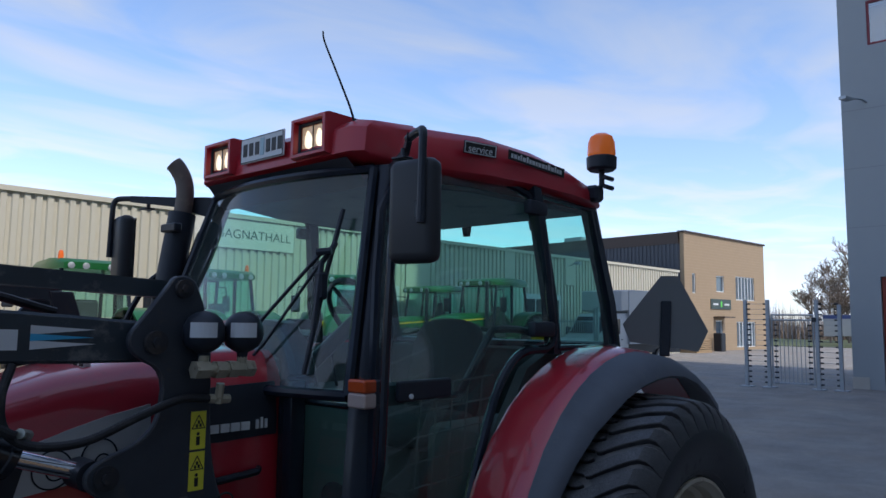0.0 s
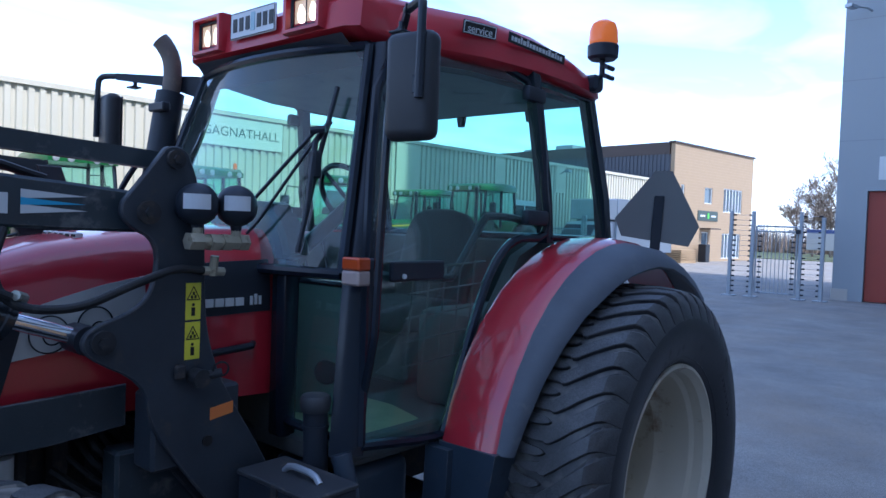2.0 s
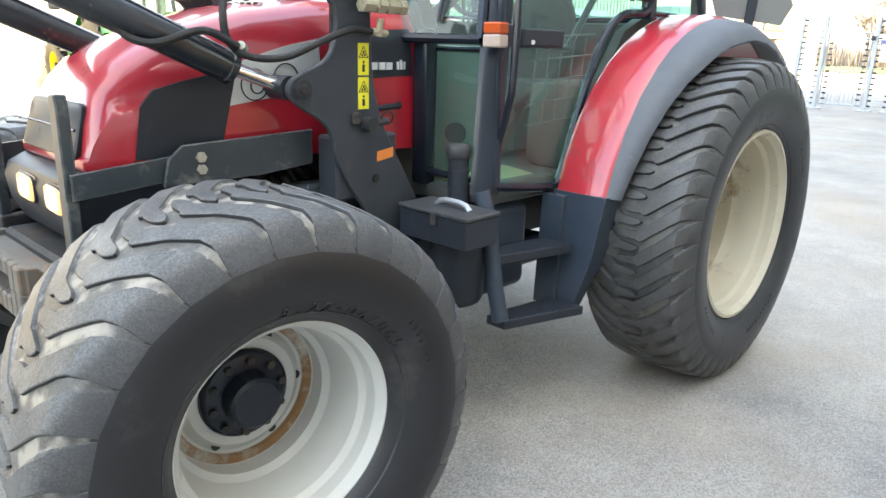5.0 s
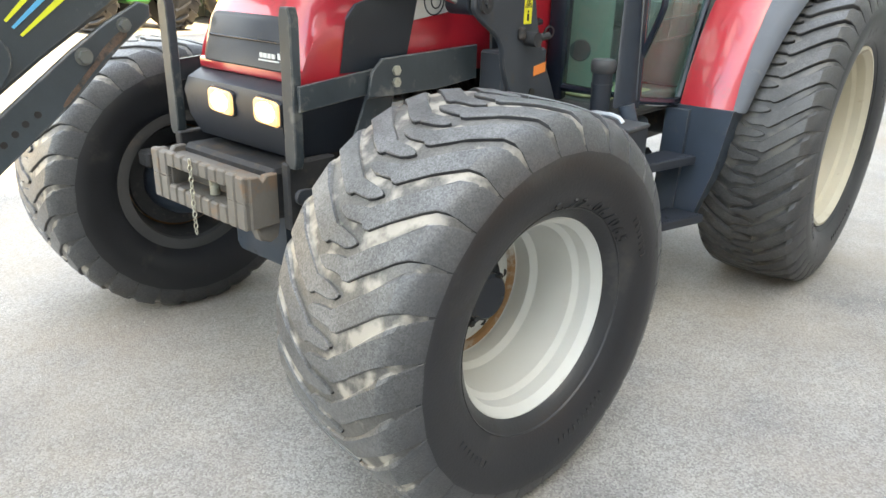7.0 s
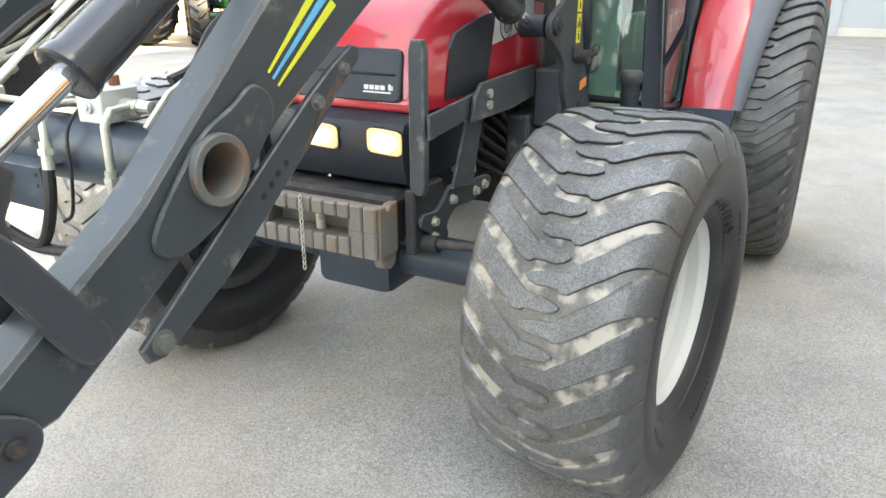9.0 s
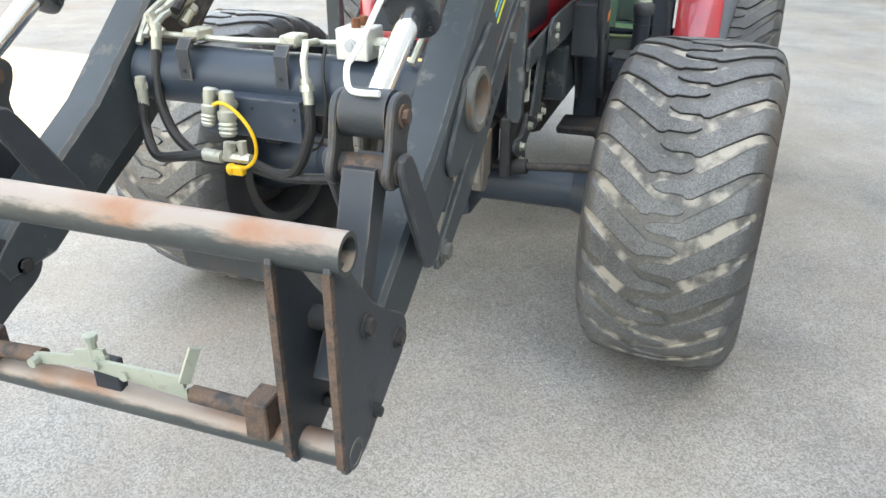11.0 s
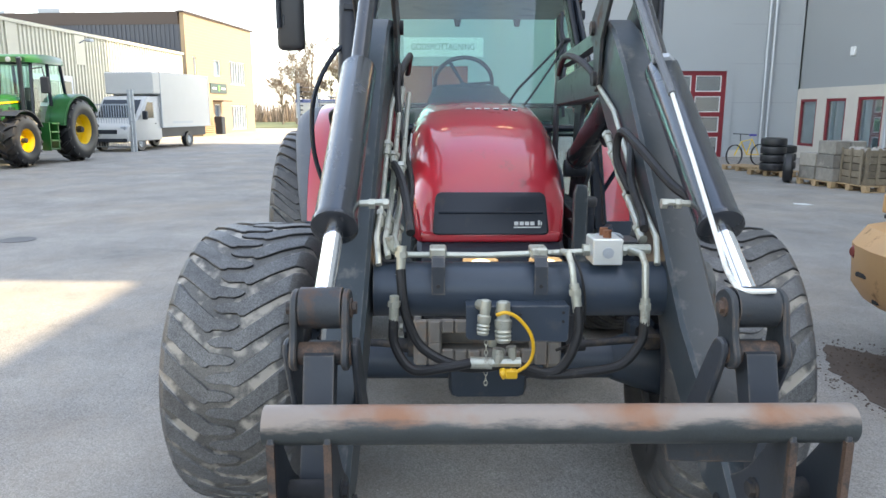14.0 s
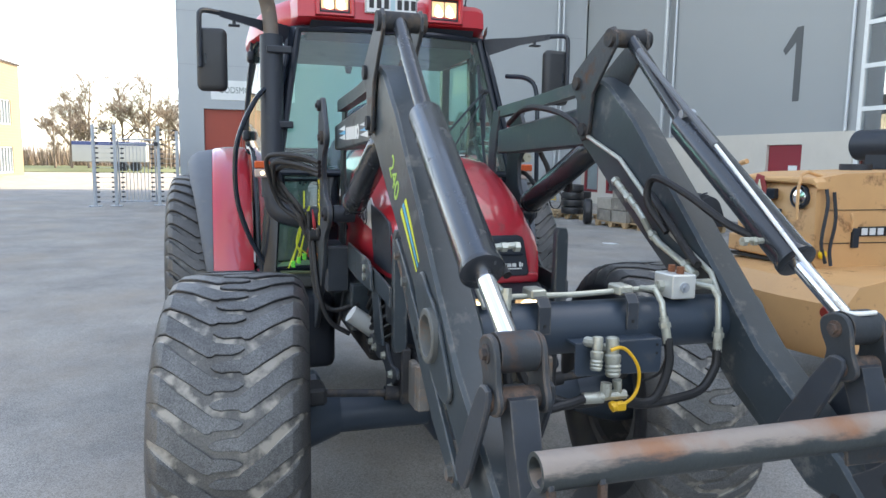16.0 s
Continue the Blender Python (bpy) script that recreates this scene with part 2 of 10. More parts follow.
def worn_bar():
    """Dark paint rubbed to bare, rust-tinged steel along the upper side, in streaks along y."""
    m = material("rusty_bar", (0.040, 0.048, 0.050), 0.45, vary=0.35, scale=9.0, bump=0.25, bump_scale=60, fine=0.2)
    n, l = m.node_tree.nodes, m.node_tree.links
    b = n["Principled BSDF"]
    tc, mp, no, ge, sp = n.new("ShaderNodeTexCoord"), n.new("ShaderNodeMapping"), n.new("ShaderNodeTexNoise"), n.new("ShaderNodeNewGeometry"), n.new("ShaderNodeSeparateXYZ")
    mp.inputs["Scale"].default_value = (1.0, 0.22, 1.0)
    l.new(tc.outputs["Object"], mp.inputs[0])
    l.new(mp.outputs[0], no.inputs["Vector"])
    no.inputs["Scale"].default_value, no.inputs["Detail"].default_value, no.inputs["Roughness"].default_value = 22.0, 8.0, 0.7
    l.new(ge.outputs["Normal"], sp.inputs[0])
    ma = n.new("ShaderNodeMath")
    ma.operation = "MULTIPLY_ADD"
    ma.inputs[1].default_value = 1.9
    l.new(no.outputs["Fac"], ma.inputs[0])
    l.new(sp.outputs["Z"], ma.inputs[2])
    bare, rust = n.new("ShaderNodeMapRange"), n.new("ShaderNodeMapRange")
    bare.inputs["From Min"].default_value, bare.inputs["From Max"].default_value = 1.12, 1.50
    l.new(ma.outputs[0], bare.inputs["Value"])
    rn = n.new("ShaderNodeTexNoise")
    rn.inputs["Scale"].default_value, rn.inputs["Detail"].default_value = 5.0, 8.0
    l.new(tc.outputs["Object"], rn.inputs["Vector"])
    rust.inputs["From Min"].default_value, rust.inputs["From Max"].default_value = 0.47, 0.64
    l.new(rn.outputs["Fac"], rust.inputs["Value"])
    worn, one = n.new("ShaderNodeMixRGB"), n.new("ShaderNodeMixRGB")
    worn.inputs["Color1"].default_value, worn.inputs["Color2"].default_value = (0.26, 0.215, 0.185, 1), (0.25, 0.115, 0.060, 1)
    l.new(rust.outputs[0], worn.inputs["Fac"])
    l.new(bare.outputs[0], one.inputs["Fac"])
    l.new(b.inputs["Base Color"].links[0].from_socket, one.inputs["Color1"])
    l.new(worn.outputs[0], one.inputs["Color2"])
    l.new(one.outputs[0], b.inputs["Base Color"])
    return m


RUSTBAR = worn_bar()


def tyre_material(name, top, side, half, dust=None, speckle=0.26):
    """Rubber scuffed grey on the crown and black on the shoulders; the axle runs along the object's y."""
    m = material(name, side, 0.46, vary=0.3, scale=6.0, bump=0.28, bump_scale=170, spec=0.60)
    n, l = m.node_tree.nodes, m.node_tree.links
    b = n["Principled BSDF"]
    tc, sep, ab = n.new("ShaderNodeTexCoord"), n.new("ShaderNodeSeparateXYZ"), n.new("ShaderNodeMath")
    l.new(tc.outputs["Object"], sep.inputs[0])
    ab.operation = "ABSOLUTE"
    l.new(sep.outputs["Y"], ab.inputs[0])
    no = n.new("ShaderNodeTexNoise")
    no.inputs["Scale"].default_value, no.inputs["Detail"].default_value, no.inputs["Roughness"].default_value = 9.0, 6.0, 0.65
    l.new(tc.outputs["Object"], no.inputs["Vector"])
    jit = n.new("ShaderNodeMath")
    jit.operation = "MULTIPLY_ADD"
    jit.inputs[1].default_value = half * 0.55
    l.new(no.outputs["Fac"], jit.inputs[0])
    l.new(ab.outputs[0], jit.inputs[2])
    mk = n.new("ShaderNodeMapRange")
    mk.interpolation_type = "SMOOTHSTEP"
    mk.inputs["From Min"].default_value, mk.inputs["From Max"].default_value = half * 0.95, half * 1.42
    mk.inputs["To Min"].default_value, mk.inputs["To Max"].default_value = 1.0, 0.0
    l.new(jit.outputs[0], mk.inputs["Value"])
    # grit and scuffs of the worn crown
    vo, sc, gr = n.new("ShaderNodeTexVoronoi"), n.new("ShaderNodeSeparateColor"), n.new("ShaderNodeMapRange")
    vo.inputs["Scale"].default_value = 260.0
    l.new(tc.outputs["Object"], vo.inputs["Vector"])
    l.new(vo.outputs["Color"], sc.inputs[0])
    gr.inputs["To Min"].default_value, gr.inputs["To Max"].default_value = 1 - speckle, 1 + speckle
    l.new(sc.outputs[0], gr.inputs["Value"])
    sm = n.new("ShaderNodeTexNoise")
    sm.inputs["Scale"].default_value, sm.inputs["Detail"].default_value, sm.inputs["Roughness"].default_value = 4.5, 7.0, 0.7
    l.new(tc.outputs["Object"], sm.inputs["Vector"])
    sr = n.new("ShaderNodeMapRange")
    sr.inputs["From Min"].default_value, sr.inputs["From Max"].default_value = 0.3, 0.7
    sr.inputs["To Min"].default_value, sr.inputs["To Max"].default_value = 0.48, 1.52
    l.new(sm.outputs["Fac"], sr.inputs["Value"])
    mu = n.new("ShaderNodeMath")
    mu.operation = "MULTIPLY"
    l.new(gr.outputs[0], mu.inputs[0])
    l.new(sr.outputs[0], mu.inputs[1])
    tint = n.new("ShaderNodeVectorMath")
    tint.operation = "SCALE"
    tint.inputs[0].default_value = top
    l.new(mu.outputs[0], tint.inputs["Scale"])
    last = tint.outputs[0]
    if dust is not None:
        # pale packed dust in the bottoms of the grooves, in patches
        dn, dr, dm = n.new("ShaderNodeTexNoise"), n.new("ShaderNodeMapRange"), n.new("ShaderNodeMixRGB")
        dn.inputs["Scale"].default_value, dn.inputs["Detail"].default_value = 11.0, 4.0
        l.new(tc.outputs["Object"], dn.inputs["Vector"])
        dr.inputs["From Min"].default_value, dr.inputs["From Max"].default_value = 0.49, 0.60
        l.new(dn.outputs["Fac"], dr.inputs["Value"])
        dm.inputs["Color2"].default_value = (*dust, 1)
        l.new(dr.outputs[0], dm.inputs["Fac"])
        l.new(last, dm.inputs["Color1"])
        last = dm.outputs[0]
    mx = n.new("ShaderNodeMixRGB")
    l.new(mk.outputs[0], mx.inputs["Fac"])
    l.new(b.inputs["Base Color"].links[0].from_socket, mx.inputs["Color1"])
    l.new(last, mx.inputs["Color2"])
    l.new(mx.outputs[0], b.inputs["Base Color"])
    return m


TREAD = tyre_material("worn_tread", (0.088, 0.090, 0.091), (0.030, 0.032, 0.037), 0.2825, speckle=0.40)
GROOVE = tyre_material("dusty_groove", (0.085, 0.082, 0.076), (0.022, 0.023, 0.025), 0.2825, dust=(0.31, 0.285, 0.245), speckle=0.25)
TREADR = tyre_material("rear_tread", (0.058, 0.058, 0.058), (0.026, 0.027, 0.030), 0.27, speckle=0.35)
GROOVER = tyre_material("rear_groove", (0.050, 0.050, 0.050), (0.020, 0.021, 0.023), 0.27, dust=(0.11, 0.105, 0.095), speckle=0.25)
RUBBERG = material("grey_rubber_lip", (0.092, 0.104, 0.122), 0.6, vary=0.3, scale=7.0, stain=(0.16, 0.16, 0.16), stain_amt=0.14, stain_scale=6, bump=0.1)
HOSE = material("hose_rubber", (0.011, 0.011, 0.012), 0.55, vary=0.3, scale=20.0, stain=(0.06, 0.055, 0.05), stain_amt=0.15, stain_scale=20, bump=0.2, bump_scale=250)
FLANGE = material("dusty_flange", (0.055, 0.057, 0.060), 0.6, vary=0.25, scale=8.0, stain=(0.10, 0.09, 0.08), stain_amt=0.2, stain_scale=9)
RIMRUST = material("worn_tube_end", (0.10, 0.105, 0.10), 0.55, vary=0.35, scale=8.0, stain=(0.20, 0.10, 0.055), stain_amt=0.25, stain_scale=6.0, bump=0.2, bump_scale=60)
DARKRIM = material("grimy_shaded_rim", (0.040, 0.041, 0.043), 0.7, vary=0.3, scale=8.0, stain=(0.14, 0.13, 0.12), stain_amt=0.15, stain_scale=9)
CYLP = material("cylinder_paint", (0.022, 0.026, 0.032), 0.22, vary=0.18, scale=5.0, stain=(0.10, 0.105, 0.11), stain_amt=0.05, stain_scale=14, coat=0.2)
RIMRUSTY = material("rusty_white_rim", (0.45, 0.44, 0.40), 0.55, vary=0.15, scale=8.0, stain=(0.26, 0.135, 0.06), stain_amt=0.8, stain_scale=7)
RIMW = material("white_rim", (0.50, 0.505, 0.48), 0.45, vary=0.08, scale=4.0, stain=(0.30, 0.20, 0.13), stain_amt=0.06, stain_scale=6)
RIMC = material("cream_rim", (0.50, 0.46, 0.36), 0.5, vary=0.12, scale=4.0, stain=(0.26, 0.19, 0.13), stain_amt=0.14, stain_scale=5)
ZINC = material("zinc_plated", (0.46, 0.465, 0.40), 0.36, metal=0.55, vary=0.2, scale=20.0, stain=(0.24, 0.22, 0.17), stain_amt=0.2, stain_scale=24)
GALV = material("galvanised_steel", (0.42, 0.45, 0.48), 0.5, metal=0.55, vary=0.14, scale=9.0)
CHROME = material("chrome", (0.86, 0.88, 0.92), 0.07, metal=1.0, vary=0.03)
WHITEP = material("white_paint", (0.72, 0.73, 0.70), 0.45, vary=0.08, scale=8.0, stain=(0.35, 0.33, 0.28), stain_amt=0.1, stain_scale=12)
MINT = material("pale_green_zinc", (0.32, 0.345, 0.29), 0.5, metal=0.2, vary=0.15, scale=14.0, stain=(0.22, 0.2, 0.14), stain_amt=0.2, stain_scale=14)
LAMPON = material("lamp_lit", (0.62, 0.50, 0.36), 0.25, vary=0.35, scale=40, emit=(1.0, 0.62, 0.28), emit_power=0.16)
HEADLIT = material("headlamp_lit", (0.60, 0.44, 0.25), 0.25, vary=0.35, scale=45, emit=(1.0, 0.58, 0.22), emit_power=0.075)
BULB = material("bulb_lit", (0.9, 0.82, 0.66), 0.2, emit=(1.0, 0.78, 0.48), emit_power=0.85)
REFLECTOR = material("reflector", (0.8, 0.8, 0.8), 0.12, metal=1.0)
AMBER = material("amber_lens", (0.75, 0.13, 0.02), 0.22, vary=0.1, emit=(1.0, 0.25, 0.02), emit_power=0.10)
AMBERD = material("dull_amber_lens", (0.50, 0.075, 0.015), 0.22, vary=0.15)
CLEARL = material("clear_lens", (0.46, 0.36, 0.31), 0.2, vary=0.1)
CABGLASS = glass("tinted_cab_glass", (0.625, 0.905, 0.835), ior=1.7, film=0.045)
WINGLASS = glass("window_glass", (0.75, 0.82, 0.85), ior=4.2)
YELLOW = material("yellow_sticker", (0.72, 0.66, 0.04), 0.4, vary=0.08)
ORANGE = material("orange_sticker", (0.75, 0.22, 0.05), 0.5, vary=0.1)
YCORD = material("yellow_plastic", (0.75, 0.42, 0.02), 0.45, vary=0.1)
INK = material("black_ink", (0.01, 0.01, 0.01), 0.5)
SIGNW = material("white_decal", (0.62, 0.64, 0.64), 0.45, vary=0.06)
SILVER = material("silver_decal", (0.50, 0.51, 0.50), 0.35, vary=0.08)
BLUE = material("blue_decal", (0.06, 0.38, 0.62), 0.4)
LIME = material("lime_decal", (0.62, 0.66, 0.05), 0.4)
GREENP = material("green_paint", (0.010, 0.105, 0.022), 0.35, vary=0.15, coat=0.3)
LIMEP = material("lime_paint", (0.10, 0.60, 0.05), 0.35, vary=0.12, coat=0.2)
YELP = material("yellow_paint", (0.75, 0.48, 0.01), 0.4, vary=0.1)
OCHRE = material("ochre_paint", (0.60, 0.335, 0.145), 0.45, vary=0.16, scale=3.0, stain=(0.22, 0.11, 0.05), stain_amt=0.14, stain_scale=6.0, bump=0.08, fine=0.08)
VANW = material("van_white", (0.46, 0.465, 0.455), 0.35, vary=0.05, scale=2.0)
INTERIOR = material("cab_trim", (0.080, 0.086, 0.083), 0.7, vary=0.25, scale=8.0)
PALETRIM = material("pale_trim", (0.17, 0.185, 0.165), 0.6, vary=0.1, scale=6.0)
DUSTY = material("dusty_black_paint", (0.042, 0.044, 0.048), 0.55, vary=0.3, scale=9.0, stain=(0.17, 0.15, 0.13), stain_amt=0.2, stain_scale=9)
SEATC = material("seat_cloth", (0.048, 0.050, 0.052), 0.9, vary=0.3, scale=30.0, bump=0.3)
MATC = material("rubber_floor_mat", (0.36, 0.33, 0.19), 0.8, vary=0.25, scale=12.0)
MIRROR = material("mirror_back", (0.030, 0.032, 0.035), 0.45, vary=0.15, spec=0.35)
MIRGLASS = material("mirror_glass", (0.9, 0.9, 0.9), 0.03, metal=1.0)
WOOD = material("pallet_wood", (0.36, 0.25, 0.14), 0.8, vary=0.35, scale=14.0, bump=0.2)
STONE = material("concrete_block", (0.34, 0.32, 0.29), 0.85, vary=0.25, scale=12.0, bump=0.4, per_piece=0.15)
BARK = material("bark", (0.22, 0.17, 0.13), 0.9, vary=0.3)
TWIG = material("twigs", (0.21, 0.165, 0.13), 0.9, vary=0.3)
GRASS = material("verge", (0.10, 0.12, 0.05), 0.9, vary=0.4, scale=0.8)
SOIL = material("dark_soil", (0.085, 0.062, 0.048), 0.95, vary=0.4, scale=9.0, bump=0.8, bump_scale=30)
DOORRED = material("brick_red_door", (0.30, 0.045, 0.025), 0.5, vary=0.08, scale=3)
FRAMER = material("red_window_frame", (0.19, 0.013, 0.022), 0.4, vary=0.08)
ROOMSHADE = material("room_shade", (0.05, 0.055, 0.06), 0.8, vary=0.2)
GALVD = material("weathered_galvanised", (0.36, 0.39, 0.42), 0.55, metal=0.4, vary=0.2, scale=6.0)
MESHY = material("wire_mesh_grey", (0.10, 0.10, 0.10), 0.5, metal=0.4)


def asphalt():
    m = material("asphalt", (0.250, 0.242, 0.230), 0.86, vary=0.16, scale=0.35)
    n, l = m.node_tree.nodes, m.node_tree.links
    b = n["Principled BSDF"]
    tc = n.new("ShaderNodeTexCoord")
    vo = n.new("ShaderNodeTexVoronoi")
    vo.inputs["Scale"].default_value = 165.0
    l.new(tc.outputs["Object"], vo.inputs["Vector"])
    sp = n.new("ShaderNodeSeparateColor")
    l.new(vo.outputs["Color"], sp.inputs[0])
    cr = n.new("ShaderNodeValToRGB")
    cr.color_ramp.elements[0].position, cr.color_ramp.elements[0].color = 0.0, (0.26, 0.26, 0.26, 1)
    cr.color_ramp.elements[1].position, cr.color_ramp.elements[1].color = 1.0, (0.82, 0.82, 0.82, 1)
    l.new(sp.outputs[0], cr.inputs[0])
    ov = n.new("ShaderNodeMixRGB")
    ov.blend_type = "OVERLAY"
    ov.inputs["Fac"].default_value = 0.62
    src = b.inputs["Base Color"].links[0].from_socket
    l.new(src, ov.inputs["Color1"])
    l.new(cr.outputs[0], ov.inputs["Color2"])
    # worn pale patches and dark damp ones
    big = n.new("ShaderNodeTexNoise")
    big.inputs["Scale"].default_value, big.inputs["Detail"].default_value, big.inputs["Roughness"].default_value = 0.9, 8.0, 0.7
    l.new(tc.outputs["Object"], big.inputs["Vector"])
    br = n.new("ShaderNodeValToRGB")
    br.color_ramp.elements[0].position, br.color_ramp.elements[0].color = 0.30, (0.66, 0.66, 0.67, 1)
    br.color_ramp.elements[1].position, br.color_ramp.elements[1].color = 0.70, (1.22, 1.21, 1.18, 1)
    l.new(big.outputs["Fac"], br.inputs[0])
    mu = n.new("ShaderNodeMixRGB")
    mu.blend_type = "MULTIPLY"
    mu.inputs["Fac"].default_value = 1.0
    l.new(ov.outputs[0], mu.inputs["Color1"])
    l.new(br.outputs[0], mu.inputs["Color2"])
    # brown dust in drifts
    du = n.new("ShaderNodeTexNoise")
    du.inputs["Scale"].default_value, du.inputs["Detail"].default_value, du.inputs["Roughness"].default_value = 0.33, 9.0, 0.72
    l.new(tc.outputs["Object"], du.inputs["Vector"])
    dr = n.new("ShaderNodeValToRGB")
    dr.color_ramp.elements[0].position, dr.color_ramp.elements[0].color = 0.45, (0, 0, 0, 1)
    dr.color_ramp.elements[1].position, dr.color_ramp.elements[1].color = 0.68, (0.60, 0.60, 0.60, 1)
    l.new(du.outputs["Fac"], dr.inputs[0])
    dm = n.new("ShaderNodeMixRGB")
    dm.inputs["Color2"].default_value = (0.30, 0.245, 0.19, 1)
    l.new(dr.outputs[0], dm.inputs["Fac"])
    l.new(mu.outputs[0], dm.inputs["Color1"])
    l.new(dm.outputs[0], b.inputs["Base Color"])
    bu = n.new("ShaderNodeBump")
    bu.inputs["Strength"].default_value, bu.inputs["Distance"].default_value = 0.40, 0.003
    l.new(vo.outputs["Distance"], bu.inputs["Height"])
    bu.invert = True
    l.new(bu.outputs[0], b.inputs["Normal"])
    return m


ASPHALT = asphalt()
CLADGREY = material("grey_cladding", (0.325, 0.352, 0.370), 0.55, vary=0.05, scale=0.6, fine=0.03)
CLADDARK = material("dark_grey_cladding", (0.262, 0.278, 0.286), 0.55, vary=0.05, scale=0.5)
PLINTH = material("concrete_plinth", (0.50, 0.47, 0.42), 0.85, vary=0.1, scale=2.0, bump=0.1)
HALLC = material("cream_sheet", (0.56, 0.535, 0.435), 0.55, vary=0.05, scale=0.5)
TANB = material("tan_brick", (0.37, 0.275, 0.175), 0.85, vary=0.12, scale=3.0, bump=0.1, per_piece=0.06)
BLUEC = material("dark_blue_sheet", (0.045, 0.055, 0.075), 0.5, vary=0.08)
BROWNT = material("brown_fascia", (0.05, 0.035, 0.03), 0.6, vary=0.1)

# ---------------------------------------------------------------- helpers of this scene
ORIGIN = {}
SKEW = [0.0]


def thing(name, at=(0, 0, 0), label="", category="", group="", kind=""):
    ob = new(name)
    ob.location = at
    ob.empty_display_size = 0.2
    ORIGIN[ob] = Vector(at)
    return tagged(ob, label, category, group, kind)


def mesh_of(bm, mats, smooth=35.0):
    me = bpy.data.meshes.new("m")
    bm.normal_update()
    bm.to_mesh(me)
    bm.free()
    for m in mats if isinstance(mats, (list, tuple)) else [mats]:
        me.materials.append(m)
    if smooth:
        me.polygons.foreach_set("use_smooth", [True] * len(me.polygons))
        me.set_sharp_from_angle(angle=radians(smooth))
    return me


SINGLY = set("sidewall_mark clip leaf cladding_joint fender cab_glass tail_mark fuel_tank engine_hose grab_rail oil_filter accumulator accumulator_label steering_rod bolt decal_ring stripe louvre latch_block latch_bolt work_lamp tower_hose loop_hose coupler_hose ferrule arm_hose arm_pipe pipe_union hydraulic_pipe guide_link pivot_pin carrier_pin link_pin crank_pin wire red_wire plug lever coupling bolt_hole pin_hole maker_block model_mark slat pictogram console wiper tank_bracket hood_bracket cable tail_lamp lamp recess blanking_cap step_back guard_rail side_screen exhaust_bracket inner_rail post gate_bar strained_wire insulator bar rail tie block board stone mirror cab_window vent_slot plate_block beacon plate_bar strip_bar sign_bar chassis hose roof_unit arm_edge side_mark maker_mark".split())


def pieces(bm):
    """The separate bodies of a bmesh, those that touch taken together."""
    bm.verts.index_update()
    seen, out = set(), []
    for v in bm.verts:
        if v.index in seen:
            continue
        stack, body = [v], []
        seen.add(v.index)
        while stack:
            w = stack.pop()
            body.append(w)
            for e in w.link_edges:
                o = e.other_vert(w)
                if o.index not in seen:
                    seen.add(o.index)
                    stack.append(o)
        lo = [min(w.co[i] for w in body) - 0.002 for i in range(3)]
        hi = [max(w.co[i] for w in body) + 0.002 for i in range(3)]
        out.append([body, lo, hi])
    return out


def part(name, bm, material, parent, label="", smooth=35.0):
    """One mesh, given in world metres, under a thing or a part; of the names in SINGLY each body is a mesh of its own."""
    o = ORIGIN[parent]
    if SKEW[0]:
        for v in bm.verts:
            v.co.y += SKEW[0] * min(max((-3.0 - v.co.x) / 1.3, 0.0), 1.0)
    bmesh.ops.translate(bm, vec=-o, verts=bm.verts)
    if name in SINGLY:
        bodies = pieces(bm)
        loose = name.endswith(("hose", "wire", "pipe", "stripe", "block", "bar", "cable", "wiper"))
        merged = True
        while merged and not loose:
            merged = False
            for a in range(len(bodies)):
                for b in range(len(bodies) - 1, a, -1):
                    A, C = bodies[a], bodies[b]
                    if all(A[1][i] < C[2][i] and C[1][i] < A[2][i] for i in range(3)):
                        bodies[a] = [A[0] + C[0], [min(x, y) for x, y in zip(A[1], C[1])], [max(x, y) for x, y in zip(A[2], C[2])]]
                        del bodies[b]
                        merged = True
        if len(bodies) > 1:
            first = None
            for body, _, _ in bodies:
                one = B()
                twin = {v: one.verts.new(v.co) for v in body}
                for f in {f for v in body for f in v.link_faces}:
                    try:
                        one.faces.new([twin[v] for v in f.verts]).material_index = f.material_index
                    except ValueError:
                        pass
                ob = new(name, mesh_of(one, material, smooth))
                ob.parent = parent
                ORIGIN[ob] = o
                if label:
                    ob["label"] = label
                first = first or ob
            bm.free()
            return first
    ob = new(name, mesh_of(bm, material, smooth))
    ob.parent = parent
    ORIGIN[ob] = o
    if label:
        ob["label"] = label
    return ob


def solo(name, bm, material, label="", category="", group="", kind="", at=None, smooth=35.0):
    """One mesh that is a top-level thing."""
    if at is None:
        at = (0, 0, 0)
    bmesh.ops.translate(bm, vec=-Vector(at), verts=bm.verts)
    ob = new(name, mesh_of(bm, material, smooth))
    ob.location = at
    ORIGIN[ob] = Vector(at)
    return tagged(ob, label, category, group, kind)


